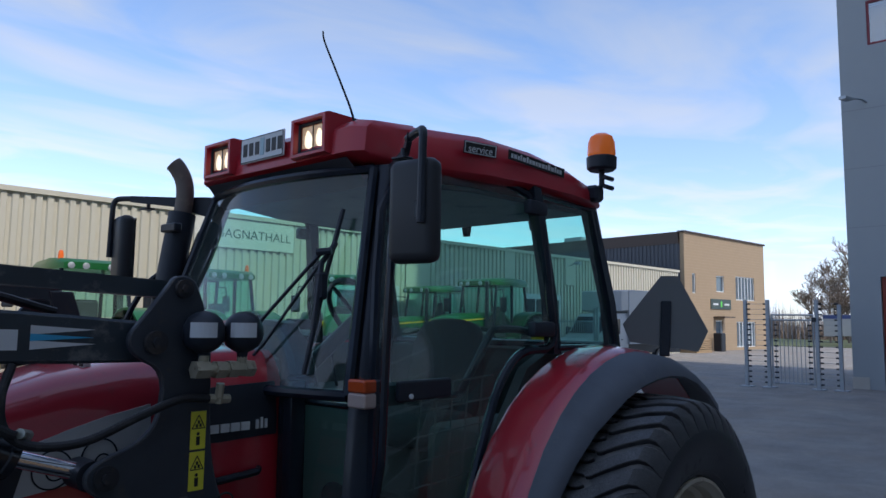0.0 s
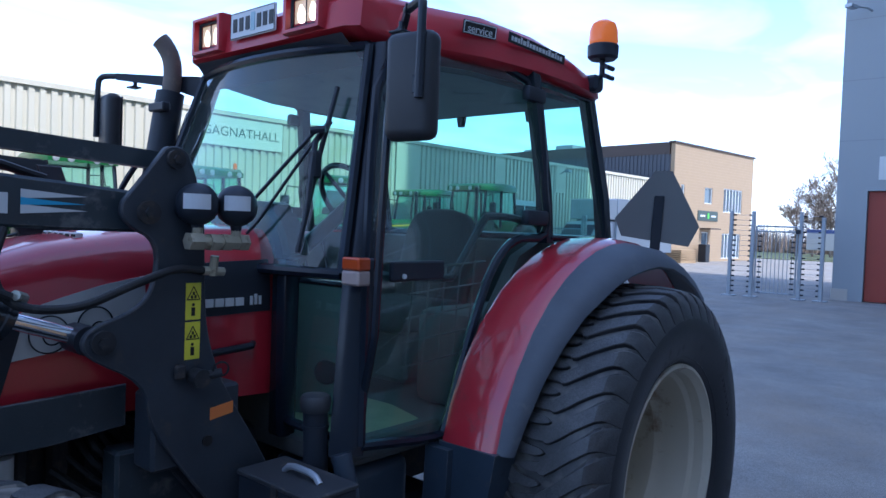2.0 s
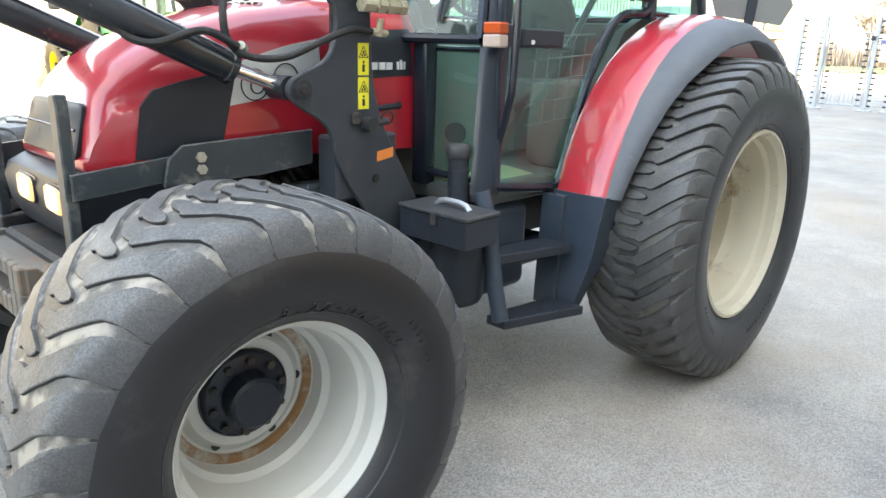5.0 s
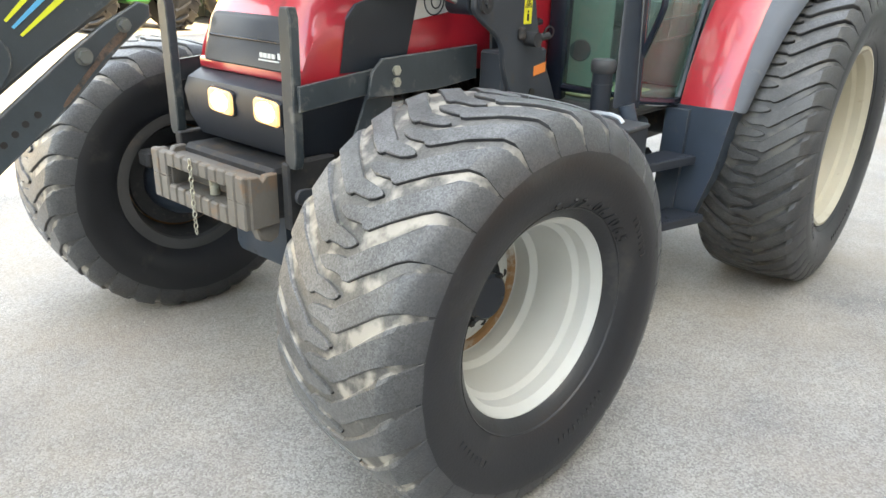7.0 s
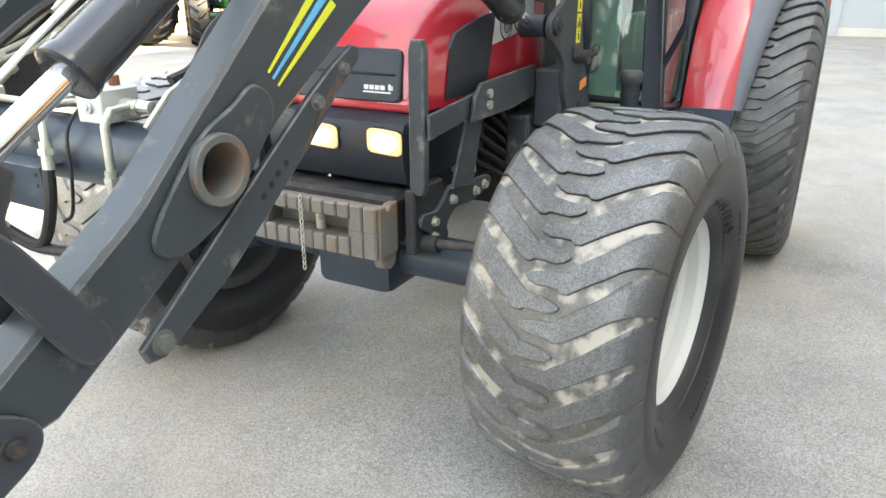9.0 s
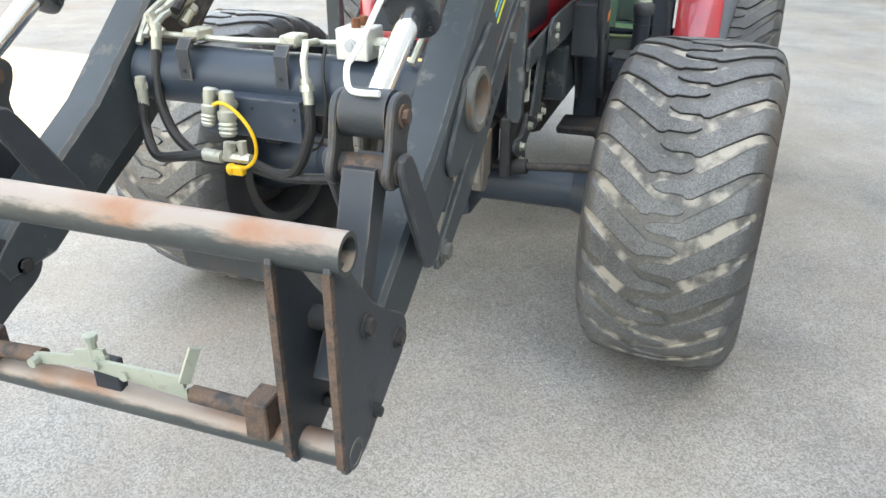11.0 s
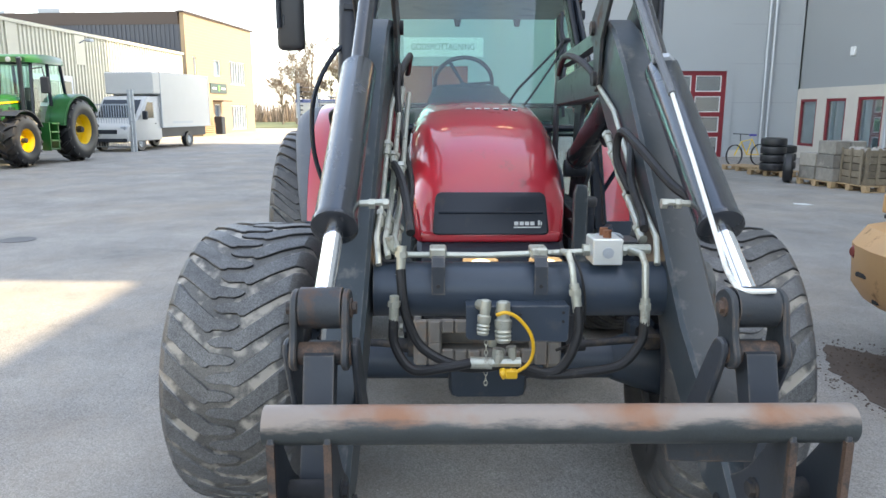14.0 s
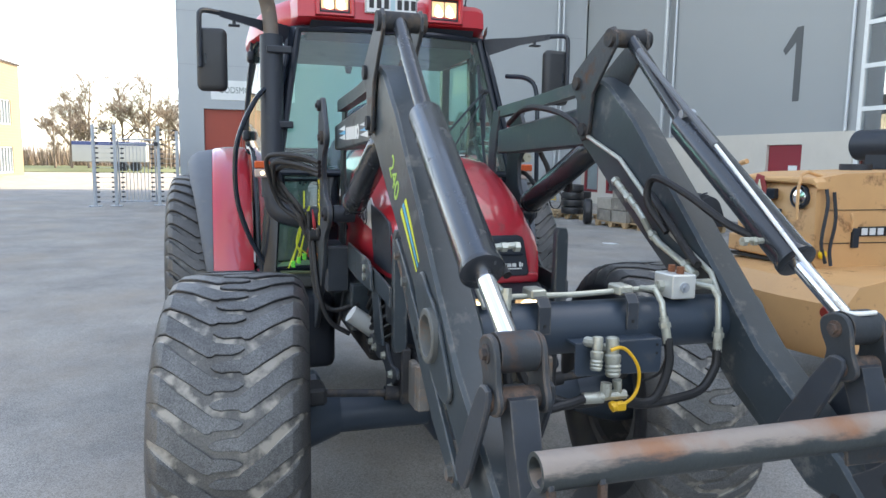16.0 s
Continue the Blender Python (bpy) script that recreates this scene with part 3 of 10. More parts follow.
def bore(ob, at, axis, r, depth):
    """Cuts a round hole into a mesh part."""
    c = Vector(at) - ORIGIN[ob]
    a = Vector(axis).normalized()
    bm = B()
    cyl(bm, c + a * 0.05, c - a * depth, r, n=40)
    bmesh.ops.recalc_face_normals(bm, faces=bm.faces)
    me = bpy.data.meshes.new("cut")
    bm.to_mesh(me)
    bm.free()
    tool = bpy.data.objects.new("cut", me)
    bpy.context.scene.collection.objects.link(tool)
    tool.location = ORIGIN[ob]
    mod = ob.modifiers.new("bore", "BOOLEAN")
    mod.operation, mod.solver, mod.object = "DIFFERENCE", "EXACT", tool
    bpy.context.view_layer.update()
    done = bpy.data.meshes.new_from_object(ob.evaluated_get(bpy.context.evaluated_depsgraph_get()))
    ob.modifiers.clear()
    ob.data = done
    done.set_sharp_from_angle(angle=radians(30))
    bpy.data.objects.remove(tool)


def B():
    return bmesh.new()


def box(bm, lo, hi, bevel=0.0, m=None, mi=0, seg=1):
    lo, hi = Vector(lo), Vector(hi)
    r = bmesh.ops.create_cube(bm, size=1.0)
    vs = r["verts"]
    for v in vs:
        v.co = Vector((lo[i] + (v.co[i] + 0.5) * (hi[i] - lo[i]) for i in range(3)))
    fs = {f for v in vs for f in v.link_faces}
    if bevel:
        es = list({e for v in vs for e in v.link_edges})
        r2 = bmesh.ops.bevel(bm, geom=es, offset=bevel, segments=seg, profile=0.5, affect="EDGES")
        vs = list({v for f in r2["faces"] for v in f.verts} | {v for v in vs if v.is_valid})
        fs = {f for v in vs for f in v.link_faces}
    for f in fs:
        f.material_index = mi
    if m is not None:
        bmesh.ops.transform(bm, matrix=m, verts=vs)
    return vs


def basis(d):
    d = Vector(d).normalized()
    u = d.orthogonal().normalized() if abs(d.z) > 0.95 else Vector((0, 0, 1)).cross(d).normalized()
    return u, d.cross(u)


def cyl(bm, a, b, r, r2=None, n=20, mi=0, caps=True):
    a, b = Vector(a), Vector(b)
    r2 = r if r2 is None else r2
    u, w = basis(b - a)
    ring = [[bm.verts.new(p + q * (math.cos(t) * u + math.sin(t) * w)) for t in (2 * math.pi * i / n for i in range(n))] for p, q in ((a, r), (b, r2))]
    for i in range(n):
        f = bm.faces.new((ring[0][i], ring[0][(i + 1) % n], ring[1][(i + 1) % n], ring[1][i]))
        f.material_index = mi
    if caps:
        for k, q in ((0, r), (1, r2)):
            if q > 1e-5:
                f = bm.faces.new(ring[k] if k else ring[k][::-1])
                f.material_index = mi
    return ring[0] + ring[1]


def spline(pts, n=8):
    """Catmull-Rom points through pts."""
    p = [Vector(q) for q in pts]
    p = [2 * p[0] - p[1]] + p + [2 * p[-1] - p[-2]]
    out = []
    for i in range(1, len(p) - 2):
        for k in range(n):
            t = k / n
            a, b, c, d = p[i - 1 : i + 3]
            out.append(0.5 * (2 * b + (c - a) * t + (2 * a - 5 * b + 4 * c - d) * t * t + (3 * b - a - 3 * c + d) * t**3))
    return out + [p[-2]]


def tube(bm, pts, r, n=10, smooth=0, mi=0, r2=None):
    """A round bar along pts; smooth: steps of a spline between points."""
    p = spline(pts, smooth) if smooth else [Vector(q) for q in pts]
    rings, u = [], None
    for i, q in enumerate(p):
        d = (p[min(i + 1, len(p) - 1)] - p[max(i - 1, 0)]).normalized()
        if u is None:
            u = basis(d)[0]
        u = (u - d * u.dot(d)).normalized()
        w = d.cross(u)
        rr = r if r2 is None else r + (r2 - r) * i / (len(p) - 1)
        rings.append([bm.verts.new(q + rr * (math.cos(t) * u + math.sin(t) * w)) for t in (2 * math.pi * k / n for k in range(n))])
    for a, b in zip(rings, rings[1:]):
        for i in range(n):
            bm.faces.new((a[i], a[(i + 1) % n], b[(i + 1) % n], b[i])).material_index = mi
    for f in (rings[0][::-1], rings[-1]):
        bm.faces.new(f).material_index = mi


def prism(bm, pts, axis, a, b, bevel=0.0, mi=0):
    """A flat outline, in the two axes other than axis, drawn from a to b along it."""
    i = "xyz".index(axis)

    def put(p, h):
        q = list(p)
        q.insert(i, h)
        return bm.verts.new(q)

    lo, hi = [put(p, a) for p in pts], [put(p, b) for p in pts]
    n = len(pts)
    fs = [bm.faces.new(lo), bm.faces.new(hi)]
    fs += [bm.faces.new((lo[k], lo[(k + 1) % n], hi[(k + 1) % n], hi[k])) for k in range(n)]
    bmesh.ops.recalc_face_normals(bm, faces=fs)
    if bevel:
        es = list({e for f in fs[:2] for e in f.edges})
        r = bmesh.ops.bevel(bm, geom=es, offset=bevel, segments=1, affect="EDGES")
        fs = list({f for v in {v for f in r["faces"] for v in f.verts} for f in v.link_faces})
    for f in fs:
        f.material_index = mi


def lathe(bm, centre, axis, profile, n=48, mi=0, closed=False):
    """profile: (along the axis, radius) pairs, turned about the axis through centre."""
    c = Vector(centre)
    d = Vector(axis).normalized()
    u, w = basis(d)
    rings = []
    for h, r in profile:
        rings.append([bm.verts.new(c + d * h + r * (math.cos(t) * u + math.sin(t) * w)) for t in (2 * math.pi * k / n for k in range(n))])
    pairs = list(zip(rings, rings[1:])) + ([(rings[-1], rings[0])] if closed else [])
    for a, b in pairs:
        for k in range(n):
            bm.faces.new((a[k], a[(k + 1) % n], b[(k + 1) % n], b[k])).material_index = mi
    return rings


def loft(bm, sections, mi=0, caps=True, ring=True):
    """Skins rows of points of equal length."""
    rows = [[bm.verts.new(p) for p in s] for s in sections]
    n = len(rows[0])
    fs = []
    for a, b in zip(rows, rows[1:]):
        for k in range(n if ring else n - 1):
            fs.append(bm.faces.new((a[k], a[(k + 1) % n], b[(k + 1) % n], b[k])))
    if caps and ring:
        fs += [bm.faces.new(rows[0][::-1]), bm.faces.new(rows[-1])]
    bmesh.ops.recalc_face_normals(bm, faces=fs)
    for f in fs:
        f.material_index = mi
    return fs


def bolt(bm, at, axis, r=0.014, h=0.012, mi=0):
    a = Vector(at)
    cyl(bm, a, a + Vector(axis).normalized() * h, r, n=6, mi=mi)


def lettering(name, body, size, m, material, parent, depth=0.002, label=""):
    cu = bpy.data.curves.new("t", "FONT")
    cu.body, cu.size, cu.extrude, cu.align_x, cu.align_y = body, size, depth, "CENTER", "CENTER"
    ob = bpy.data.objects.new("t", cu)
    me = bpy.data.meshes.new_from_object(ob)
    bpy.data.objects.remove(ob)
    me.transform(m)
    bm = B()
    bm.from_mesh(me)
    return part(name, bm, material, parent, label, smooth=0)


# faces of a sign: u is to the reader's right, v is up
def facing(at, right, up=(0, 0, 1)):
    r, u = Vector(right).normalized(), Vector(up).normalized()
    m = Matrix((r, u, r.cross(u))).transposed().to_4x4()
    return Matrix.Translation(at) @ m

# ---------------------------------------------------------------- ground
bm = B()
n_ = 40
gx = [-400 + 1000 * (i / n_) for i in range(n_ + 1)]
gy = [-400 + 900 * (i / n_) for i in range(n_ + 1)]
vs = [[bm.verts.new((x, y, 0.0)) for y in gy] for x in gx]
for i in range(n_):
    for j in range(n_):
        bm.faces.new((vs[i][j], vs[i + 1][j], vs[i + 1][j + 1], vs[i][j + 1]))
solo("ground", bm, ASPHALT, "grey worn asphalt yard with loose grit", "ground", kind="structure", smooth=0)
bm = B()
prism(bm, [(62, -60), (200, -90), (200, 120), (60, 70), (64, 10)], "z", 0.004, 0.05)
solo("verge", bm, GRASS, "dull green grass verge beyond the yard", "grass", kind="structure", smooth=0)


def wall(name, plane, at, thick, u0, u1, z0, z1, holes, mat, label, category="wall"):
    """A wall in the plane x=at or y=at (thick goes behind it), with openings that go through."""
    us = sorted({u0, u1, *[h[0] for h in holes], *[h[1] for h in holes]})
    zs = sorted({z0, z1, *[h[2] for h in holes], *[h[3] for h in holes]})
    bm = B()
    for a, b in zip(us, us[1:]):
        run = None
        for c, d in list(zip(zs, zs[1:])) + [(None, None)]:
            solid = c is not None and not any(h[0] < (a + b) / 2 < h[1] and h[2] < (c + d) / 2 < h[3] for h in holes)
            if solid:
                run = (run[0] if run else c, d)
            elif run:
                lo, hi = ((min(at, at + thick), a, run[0]), (max(at, at + thick), b, run[1])) if plane == "x" else ((a, min(at, at + thick), run[0]), (b, max(at, at + thick), run[1]))
                box(bm, lo, hi)
                run = None
    bmesh.ops.remove_doubles(bm, verts=bm.verts, dist=0.0005)
    return solo(name, bm, mat, label, category, kind="structure", smooth=0)


# ---------------------------------------------------------------- tall grey building
WX = 21.0
DOORG = (-1.05, 1.55, 0.0, 3.3)
WINU = (-8.53, -5.48, 5.85, 7.16)
WINC = (-1.2, 1.6, 10.35, 11.75)
GLD = (-10.6, -7.07, 0.0, 3.14)
front = wall("wall_front", "x", WX, 0.3, -13.3, 2.38, 0, 29.9, [DOORG, WINU, WINC, GLD], CLADGREY, "tall flat grey cladding wall")
wall("wall_end", "y", 2.38, -0.3, WX + 0.3, 29.5, 0, 29.9, [], CLADGREY, "tall flat grey cladding wall")
bm = B()
box(bm, (29.2, -26, 0), (29.5, 2.2, 29.9))
solo("wall_rear", bm, CLADGREY, "plain grey cladding wall", "wall", kind="structure", smooth=0)
bm = B()
box(bm, (WX, -26, 29.9), (29.5, 2.38, 30.2))
box(bm, (0.55, -26, 29.9), (WX, -13.3, 30.2))
# unseen block added on top so that its shadow reaches the hall
box(bm, (16.1, -26, 30.2), (29.5, -13.3, 43.0))
solo("roof_tall", bm, BROWNT, "flat dark roof of the grey building, with an unseen block added to shade the hall", "roof", kind="structure", smooth=0)
WY = -13.3
WIN3 = [(19.6, 20.75, 0.45, 2.12), (17.8, 19.0, 0.45, 2.12), (15.8, 17.15, 0.45, 2.14)]
SMALLD = (9.25, 10.5, 0.0, 2.2)
GATE = (3.2, 7.7, 0.0, 6.0)
wall("wall_wing_plinth", "y", WY, -0.3, 7.7, WX, 0, 2.5, [*WIN3, SMALLD], PLINTH, "pale concrete plinth wall")
wall("wall_wing", "y", WY - 0.06, -0.24, 7.7, WX, 2.5, 29.9, [], CLADDARK, "dark grey cladding above a plinth")
wall("wall_wing_gate", "y", WY - 0.03, -0.27, 0.55, 7.7, 0, 29.9, [GATE], CLADDARK, "dark grey cladding round a tall gate")
# wing stretch out of view, its height and end set by the wanted sun patch
wall("wall_wing_low", "y", WY, -0.3, -45, 0.55, 0, 18.85, [], CLADDARK, "unseen low grey wing wall, sized to shade the yard")
# unseen closing boxes, added to stop sun leaking through the building
bm = B()
box(bm, (-45, -26, 18.85), (0.55, WY, 19.05))
box(bm, (-45, -26, 0), (0.55, -25.7, 18.85))
box(bm, (0.55, -26, 0), (29.2, -25.7, 29.9))
box(bm, (0.35, -25.7, 0), (0.55, WY - 0.31, 29.9))
solo("roof_low", bm, BROWNT, "unseen flat dark roof and back walls that keep sunlight out", "roof", kind="structure", smooth=0)
# joints of the cladding
bm = B()
for z in (2.0, 3.4, 4.8, 6.6, 8.4, 10.2, 12.0):
    box(bm, (WX - 0.006, -13.2, z - 0.008), (WX + 0.01, -10.7, z + 0.008))
    box(bm, (WX - 0.006, -5.4 if 5.8 < z < 7.2 else -7.0, z - 0.008), (WX + 0.01, -1.2 if z < 4.4 or z > 10 else 2.37, z + 0.008))
solo("cladding_joint", bm, CLADDARK, "thin shadow joints between cladding panels", "trim", kind="structure", smooth=0)
bm = B()
box(bm, (WX - 0.03, 1.95, 0.0), (WX, 2.40, 0.35))
box(bm, (WX - 0.02, -13.25, 0.0), (WX, -10.8, 0.25))
box(bm, (WX - 0.02, -7.0, 0.0), (WX, -1.3, 0.25))
solo("baseboard", bm, PLINTH, "concrete base strip of the wall", "trim", kind="structure", smooth=0)
# drainpipes
for (x, y), bend in (((WX - 0.12, -12.2), False), ((15.35, WY + 0.14), True)):
    bm = B()
    if bend:
        tube(bm, [(x, y, 0.0), (x, y, 2.3), (x - 0.12, y + 0.02, 2.55), (x - 0.12, y + 0.02, 29.8)], 0.075, n=12)
        tube(bm, [(x - 0.42, y - 0.12, 2.5), (x - 0.42, y - 0.12, 29.8)], 0.035, n=8)
    else:
        tube(bm, [(x, y, 0.0), (x, y, 29.8)], 0.06, n=12)
        tube(bm, [(x, y + 0.22, 0.0), (x, y + 0.22, 29.8)], 0.05, n=12)
    solo("drainpipe", bm, GALV, "galvanised steel drainpipe on the wall", "pipe", kind="structure")
bm = B()
tube(bm, [(7.95, WY + 0.02, 2.5), (7.95, WY + 0.02, 29.8)], 0.04, n=8)
solo("trim", bm, GALV, "pale corner trim by the gate", "trim", kind="structure")


def window(name, plane, at, u0, u1, z0, z1, cols, rows, frame_mat, label, inner=None, depth=0.12, fw=0.07, glazing=None):
    """A framed window in a wall's opening; at is the wall's outer face; the room lies towards +x or -y."""
    d = 1 if plane == "x" else -1

    def bx(bm, a, b, c, e, p, q):
        lo, hi = ((min(at + d * p, at + d * q), a, c), (max(at + d * p, at + d * q), b, e)) if plane == "x" else ((a, min(at + d * p, at + d * q), c), (b, max(at + d * p, at + d * q), e))
        box(bm, lo, hi)

    w = thing(name, (at, (u0 + u1) / 2, z0) if plane == "x" else ((u0 + u1) / 2, at, z0), label, "window" if "window" in name else "door", kind="structure")
    bm = B()
    bx(bm, u0, u1, z0, z0 + fw, 0.02, depth)
    bx(bm, u0, u1, z1 - fw, z1, 0.02, depth)
    for a in (u0, u1 - fw):
        bx(bm, a, a + fw, z0 + fw, z1 - fw, 0.02, depth)
    cw = (u1 - u0 - fw) / cols
    for k in range(1, cols):
        bx(bm, u0 + cw * k, u0 + cw * k + fw, z0 + fw, z1 - fw, 0.02, depth)
    rh = (z1 - z0 - fw) / rows
    for k in range(1, rows):
        bx(bm, u0 + fw, u1 - fw, z0 + rh * k, z0 + rh * k + fw, 0.025, depth - 0.005)
    part("window_frame", bm, frame_mat, w, smooth=0)
    for i in range(cols):
        for j in range(rows):
            a, b, c, e = u0 + cw * i + fw, u0 + cw * (i + 1), z0 + rh * j + fw, z0 + rh * (j + 1)
            bm = B()
            bx(bm, a, b, c, e, 0.06, 0.07)
            p = part("pane", bm, glazing or WINGLASS, w, smooth=0)
            p.visible_shadow = False
            if inner is not None:
                bm = B()
                t = 0.035
                bx(bm, a, b, c, c + t, 0.045, 0.06)
                bx(bm, a, b, e - t, e, 0.045, 0.06)
                bx(bm, a, a + t, c + t, e - t, 0.045, 0.06)
                bx(bm, b - t, b, c + t, e - t, 0.045, 0.06)
                part("bead", bm, inner, w, smooth=0)
    # flat dark sheet; its colour stands in for the room's shade
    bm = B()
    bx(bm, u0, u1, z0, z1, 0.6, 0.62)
    part("backing", bm, ROOMSHADE, w, "dark sheet standing in for the unlit room", smooth=0)
    return w


window("window_1", "x", WX, *WINU, 2, 1, FRAMER, "wide red-framed window in the grey wall")
window("window_2", "x", WX, *WINC, 2, 1, FRAMER, "red-framed upper window in the grey wall")
BLIND = material("pale_blind", (0.62, 0.70, 0.67), 0.8, vary=0.12, scale=3.0)
for k, h in enumerate(WIN3):
    bm = B()
    box(bm, (h[0] + 0.1, WY - 0.165, h[2] + 0.1), (h[1] - 0.1, WY - 0.155, h[3] - 0.1))
    solo("window_blind", bm, BLIND, "pale grey-green blind behind the plinth window", "blind", "plinth window blinds", smooth=0)
    window(f"window_{k + 3}", "y", WY, *h, 1, 1, FRAMER, "red-framed window in the concrete plinth", fw=0.09)
window("door_1", "x", WX, *GLD, 3, 4, FRAMER, "red glazed folding door with small panes", inner=SIGNW, fw=0.16)
bm = B()
box(bm, (WX - 0.05, -10.85, 0.0), (WX, -10.6, 3.4))
box(bm, (WX - 0.05, -7.07, 0.0), (WX, -6.8, 3.4))
box(bm, (WX - 0.05, -10.6, 3.14), (WX, -7.07, 3.4))
box(bm, (WX - 0.06, 1.55, 0.0), (WX, 1.85, 3.58))
box(bm, (WX - 0.06, -1.35, 0.0), (WX, -1.05, 3.58))
box(bm, (WX - 0.06, -1.05, 3.3), (WX, 1.55, 3.58))
solo("door_trim", bm, CLADGREY, "grey metal trim round the doors", "trim", kind="structure", smooth=0)
d2 = thing("door_2", (WX, 0.25, 0), "brick-red steel loading door", "door", kind="structure")
bm = B()
for k in range(2):
    box(bm, (WX + 0.08, -1.04 + 1.3 * k, 0.02), (WX + 0.14, 0.24 + 1.3 * k, 3.29), 0.004)
part("leaf", bm, DOORRED, d2, smooth=0)
d3 = thing("door_3", (9.85, WY, 0), "dark red steel door in the plinth", "door", kind="structure")
bm = B()
box(bm, (9.26, WY - 0.14, 0.02), (10.49, WY - 0.08, 2.19), 0.004)
leaf = part("leaf", bm, material("dark_red_door", (0.22, 0.018, 0.03), 0.5, vary=0.08), d3, smooth=0)
bm = B()
box(bm, (9.45, WY - 0.08, 1.35), (9.75, WY - 0.075, 1.65))
part("notice", bm, SIGNW, leaf, smooth=0)
window("gate_1", "y", WY - 0.03, *GATE, 3, 6, SIGNW, "tall glazed sectional gate with white bars", fw=0.10)
# signs and the numeral
sg = thing("sign", (WX, -0.15, 3.6), "white sign with grey letters over the loading door", "sign")
bm = B()
box(bm, (WX - 0.03, -1.60, 3.62), (WX - 0.002, 1.30, 4.30), 0.004)
bo = part("board", bm, SIGNW, sg, smooth=0)
lettering("letters", "GODSMOTTAGNING", 0.32, facing((WX - 0.032, -0.13, 3.96), (0, -1, 0)) @ Matrix.Diagonal((0.76, 1.0, 1.0, 1.0)), material("sign_grey", (0.14, 0.18, 0.165), 0.6), bo, 0.002)
nm = thing("wall_numeral", (9.4, WY, 3.2), "large dark painted number on the wall", "sign")
bm = B()
prism(bm, [(-0.02, -0.95), (0.20, -0.95), (0.20, 0.95), (-0.02, 0.95), (-0.46, 0.42), (-0.36, 0.28), (-0.02, 0.58)], "z", 0.0, 0.006)
bmesh.ops.transform(bm, matrix=facing((9.75, WY - 0.055, 4.27), (-1, 0, 0)), verts=bm.verts)
part("numeral", bm, material("numeral_paint", (0.07, 0.075, 0.08), 0.6), nm)
bm = B()
box(bm, (17.6, WY - 0.06, 3.45), (17.85, WY + 0.02, 3.75), 0.02)
solo("wall_lamp", bm, SIGNW, "small white wall box", "lamp")
bm = B()
tube(bm, [(WX, 1.7, 8.6), (WX - 0.2, 1.8, 8.65), (WX - 0.75, 2.1, 8.62)], 0.03, n=8)
prism(bm, [(WX - 0.95, 2.05), (WX - 0.6, 1.95), (WX - 0.55, 2.12), (WX - 0.9, 2.25)], "z", 8.55, 8.65, 0.01)
solo("street_lamp", bm, GALV, "grey wall-mounted yard lamp", "lamp")


# ---------------------------------------------------------------- cream hall
def hall_y(x):
    return 18.06 - 0.054 * (x - 2.6)


bm = B()
pts, x = [], -22.0
while x < 40.5:
    y = hall_y(x)
    pts += [(x, y), (x + 0.14, y), (x + 0.165, y + 0.055), (x + 0.255, y + 0.055)]
    x += 0.28
vs = [(bm.verts.new((px, py, 0.0)), bm.verts.new((px, py, 5.12))) for px, py in pts]
for a, b in zip(vs, vs[1:]):
    bm.faces.new((a[0], b[0], b[1], a[1]))
hall = solo("hall_wall", bm, HALLC, "cream corrugated sheet wall of a long hall", "wall", kind="structure", smooth=0)
bm = B()
loft(bm, [[Vector((x, hall_y(x) - 0.06, 5.10)), Vector((x, hall_y(x) + 0.2, 5.10)), Vector((x, hall_y(x) + 0.2, 5.24)), Vector((x, hall_y(x) - 0.06, 5.24))] for x in (-22.0, 40.7)])
loft(bm, [[Vector((x, hall_y(x) + 0.06, 5.1)), Vector((x, hall_y(x) + 22, 6.4)), Vector((x, hall_y(x) + 22, 6.3)), Vector((x, hall_y(x) + 0.06, 5.0))] for x in (-22.0, 40.7)])
box(bm, (-22.3, 18, 0), (-22.0, 40, 5.0))
solo("hall_roof", bm, HALLC, "pale flat hall roof with edge trim", "roof", kind="structure", smooth=0)
hs = thing("sign", (10.4, hall_y(10.4), 4.0), "cream sign with grey letters on the hall", "sign")
bm = B()
m = facing((10.05, hall_y(10.05) - 0.03, 4.58), (1, -0.054, 0))
box(bm, (-1.85, -0.46, -0.03), (1.78, 0.46, 0.0), m=m)
bo = part("board", bm, material("sign_cream", (0.66, 0.66, 0.58), 0.5), hs, smooth=0)
lettering("letters", "BEGAGNATHALL", 0.425, m @ Matrix.Translation((0.02, -0.01, 0.003)), material("sign_green_grey", (0.08, 0.12, 0.095), 0.6), bo, 0.002)
for x, hw, z0 in ((17.8, 0.66, 0.0), (23.62, 0.33, 2.4), (28.6, 0.42, 3.75)):
    bm = B()
    m = facing((x, hall_y(x) - 0.01, 0.0), (1, -0.054, 0))
    box(bm, (-hw, z0, -0.02), (hw, 5.09, 0.02), m=m)
    solo("wall_panel", bm, HALLC, "flat cream panel on the hall wall", "panel", kind="structure", smooth=0)
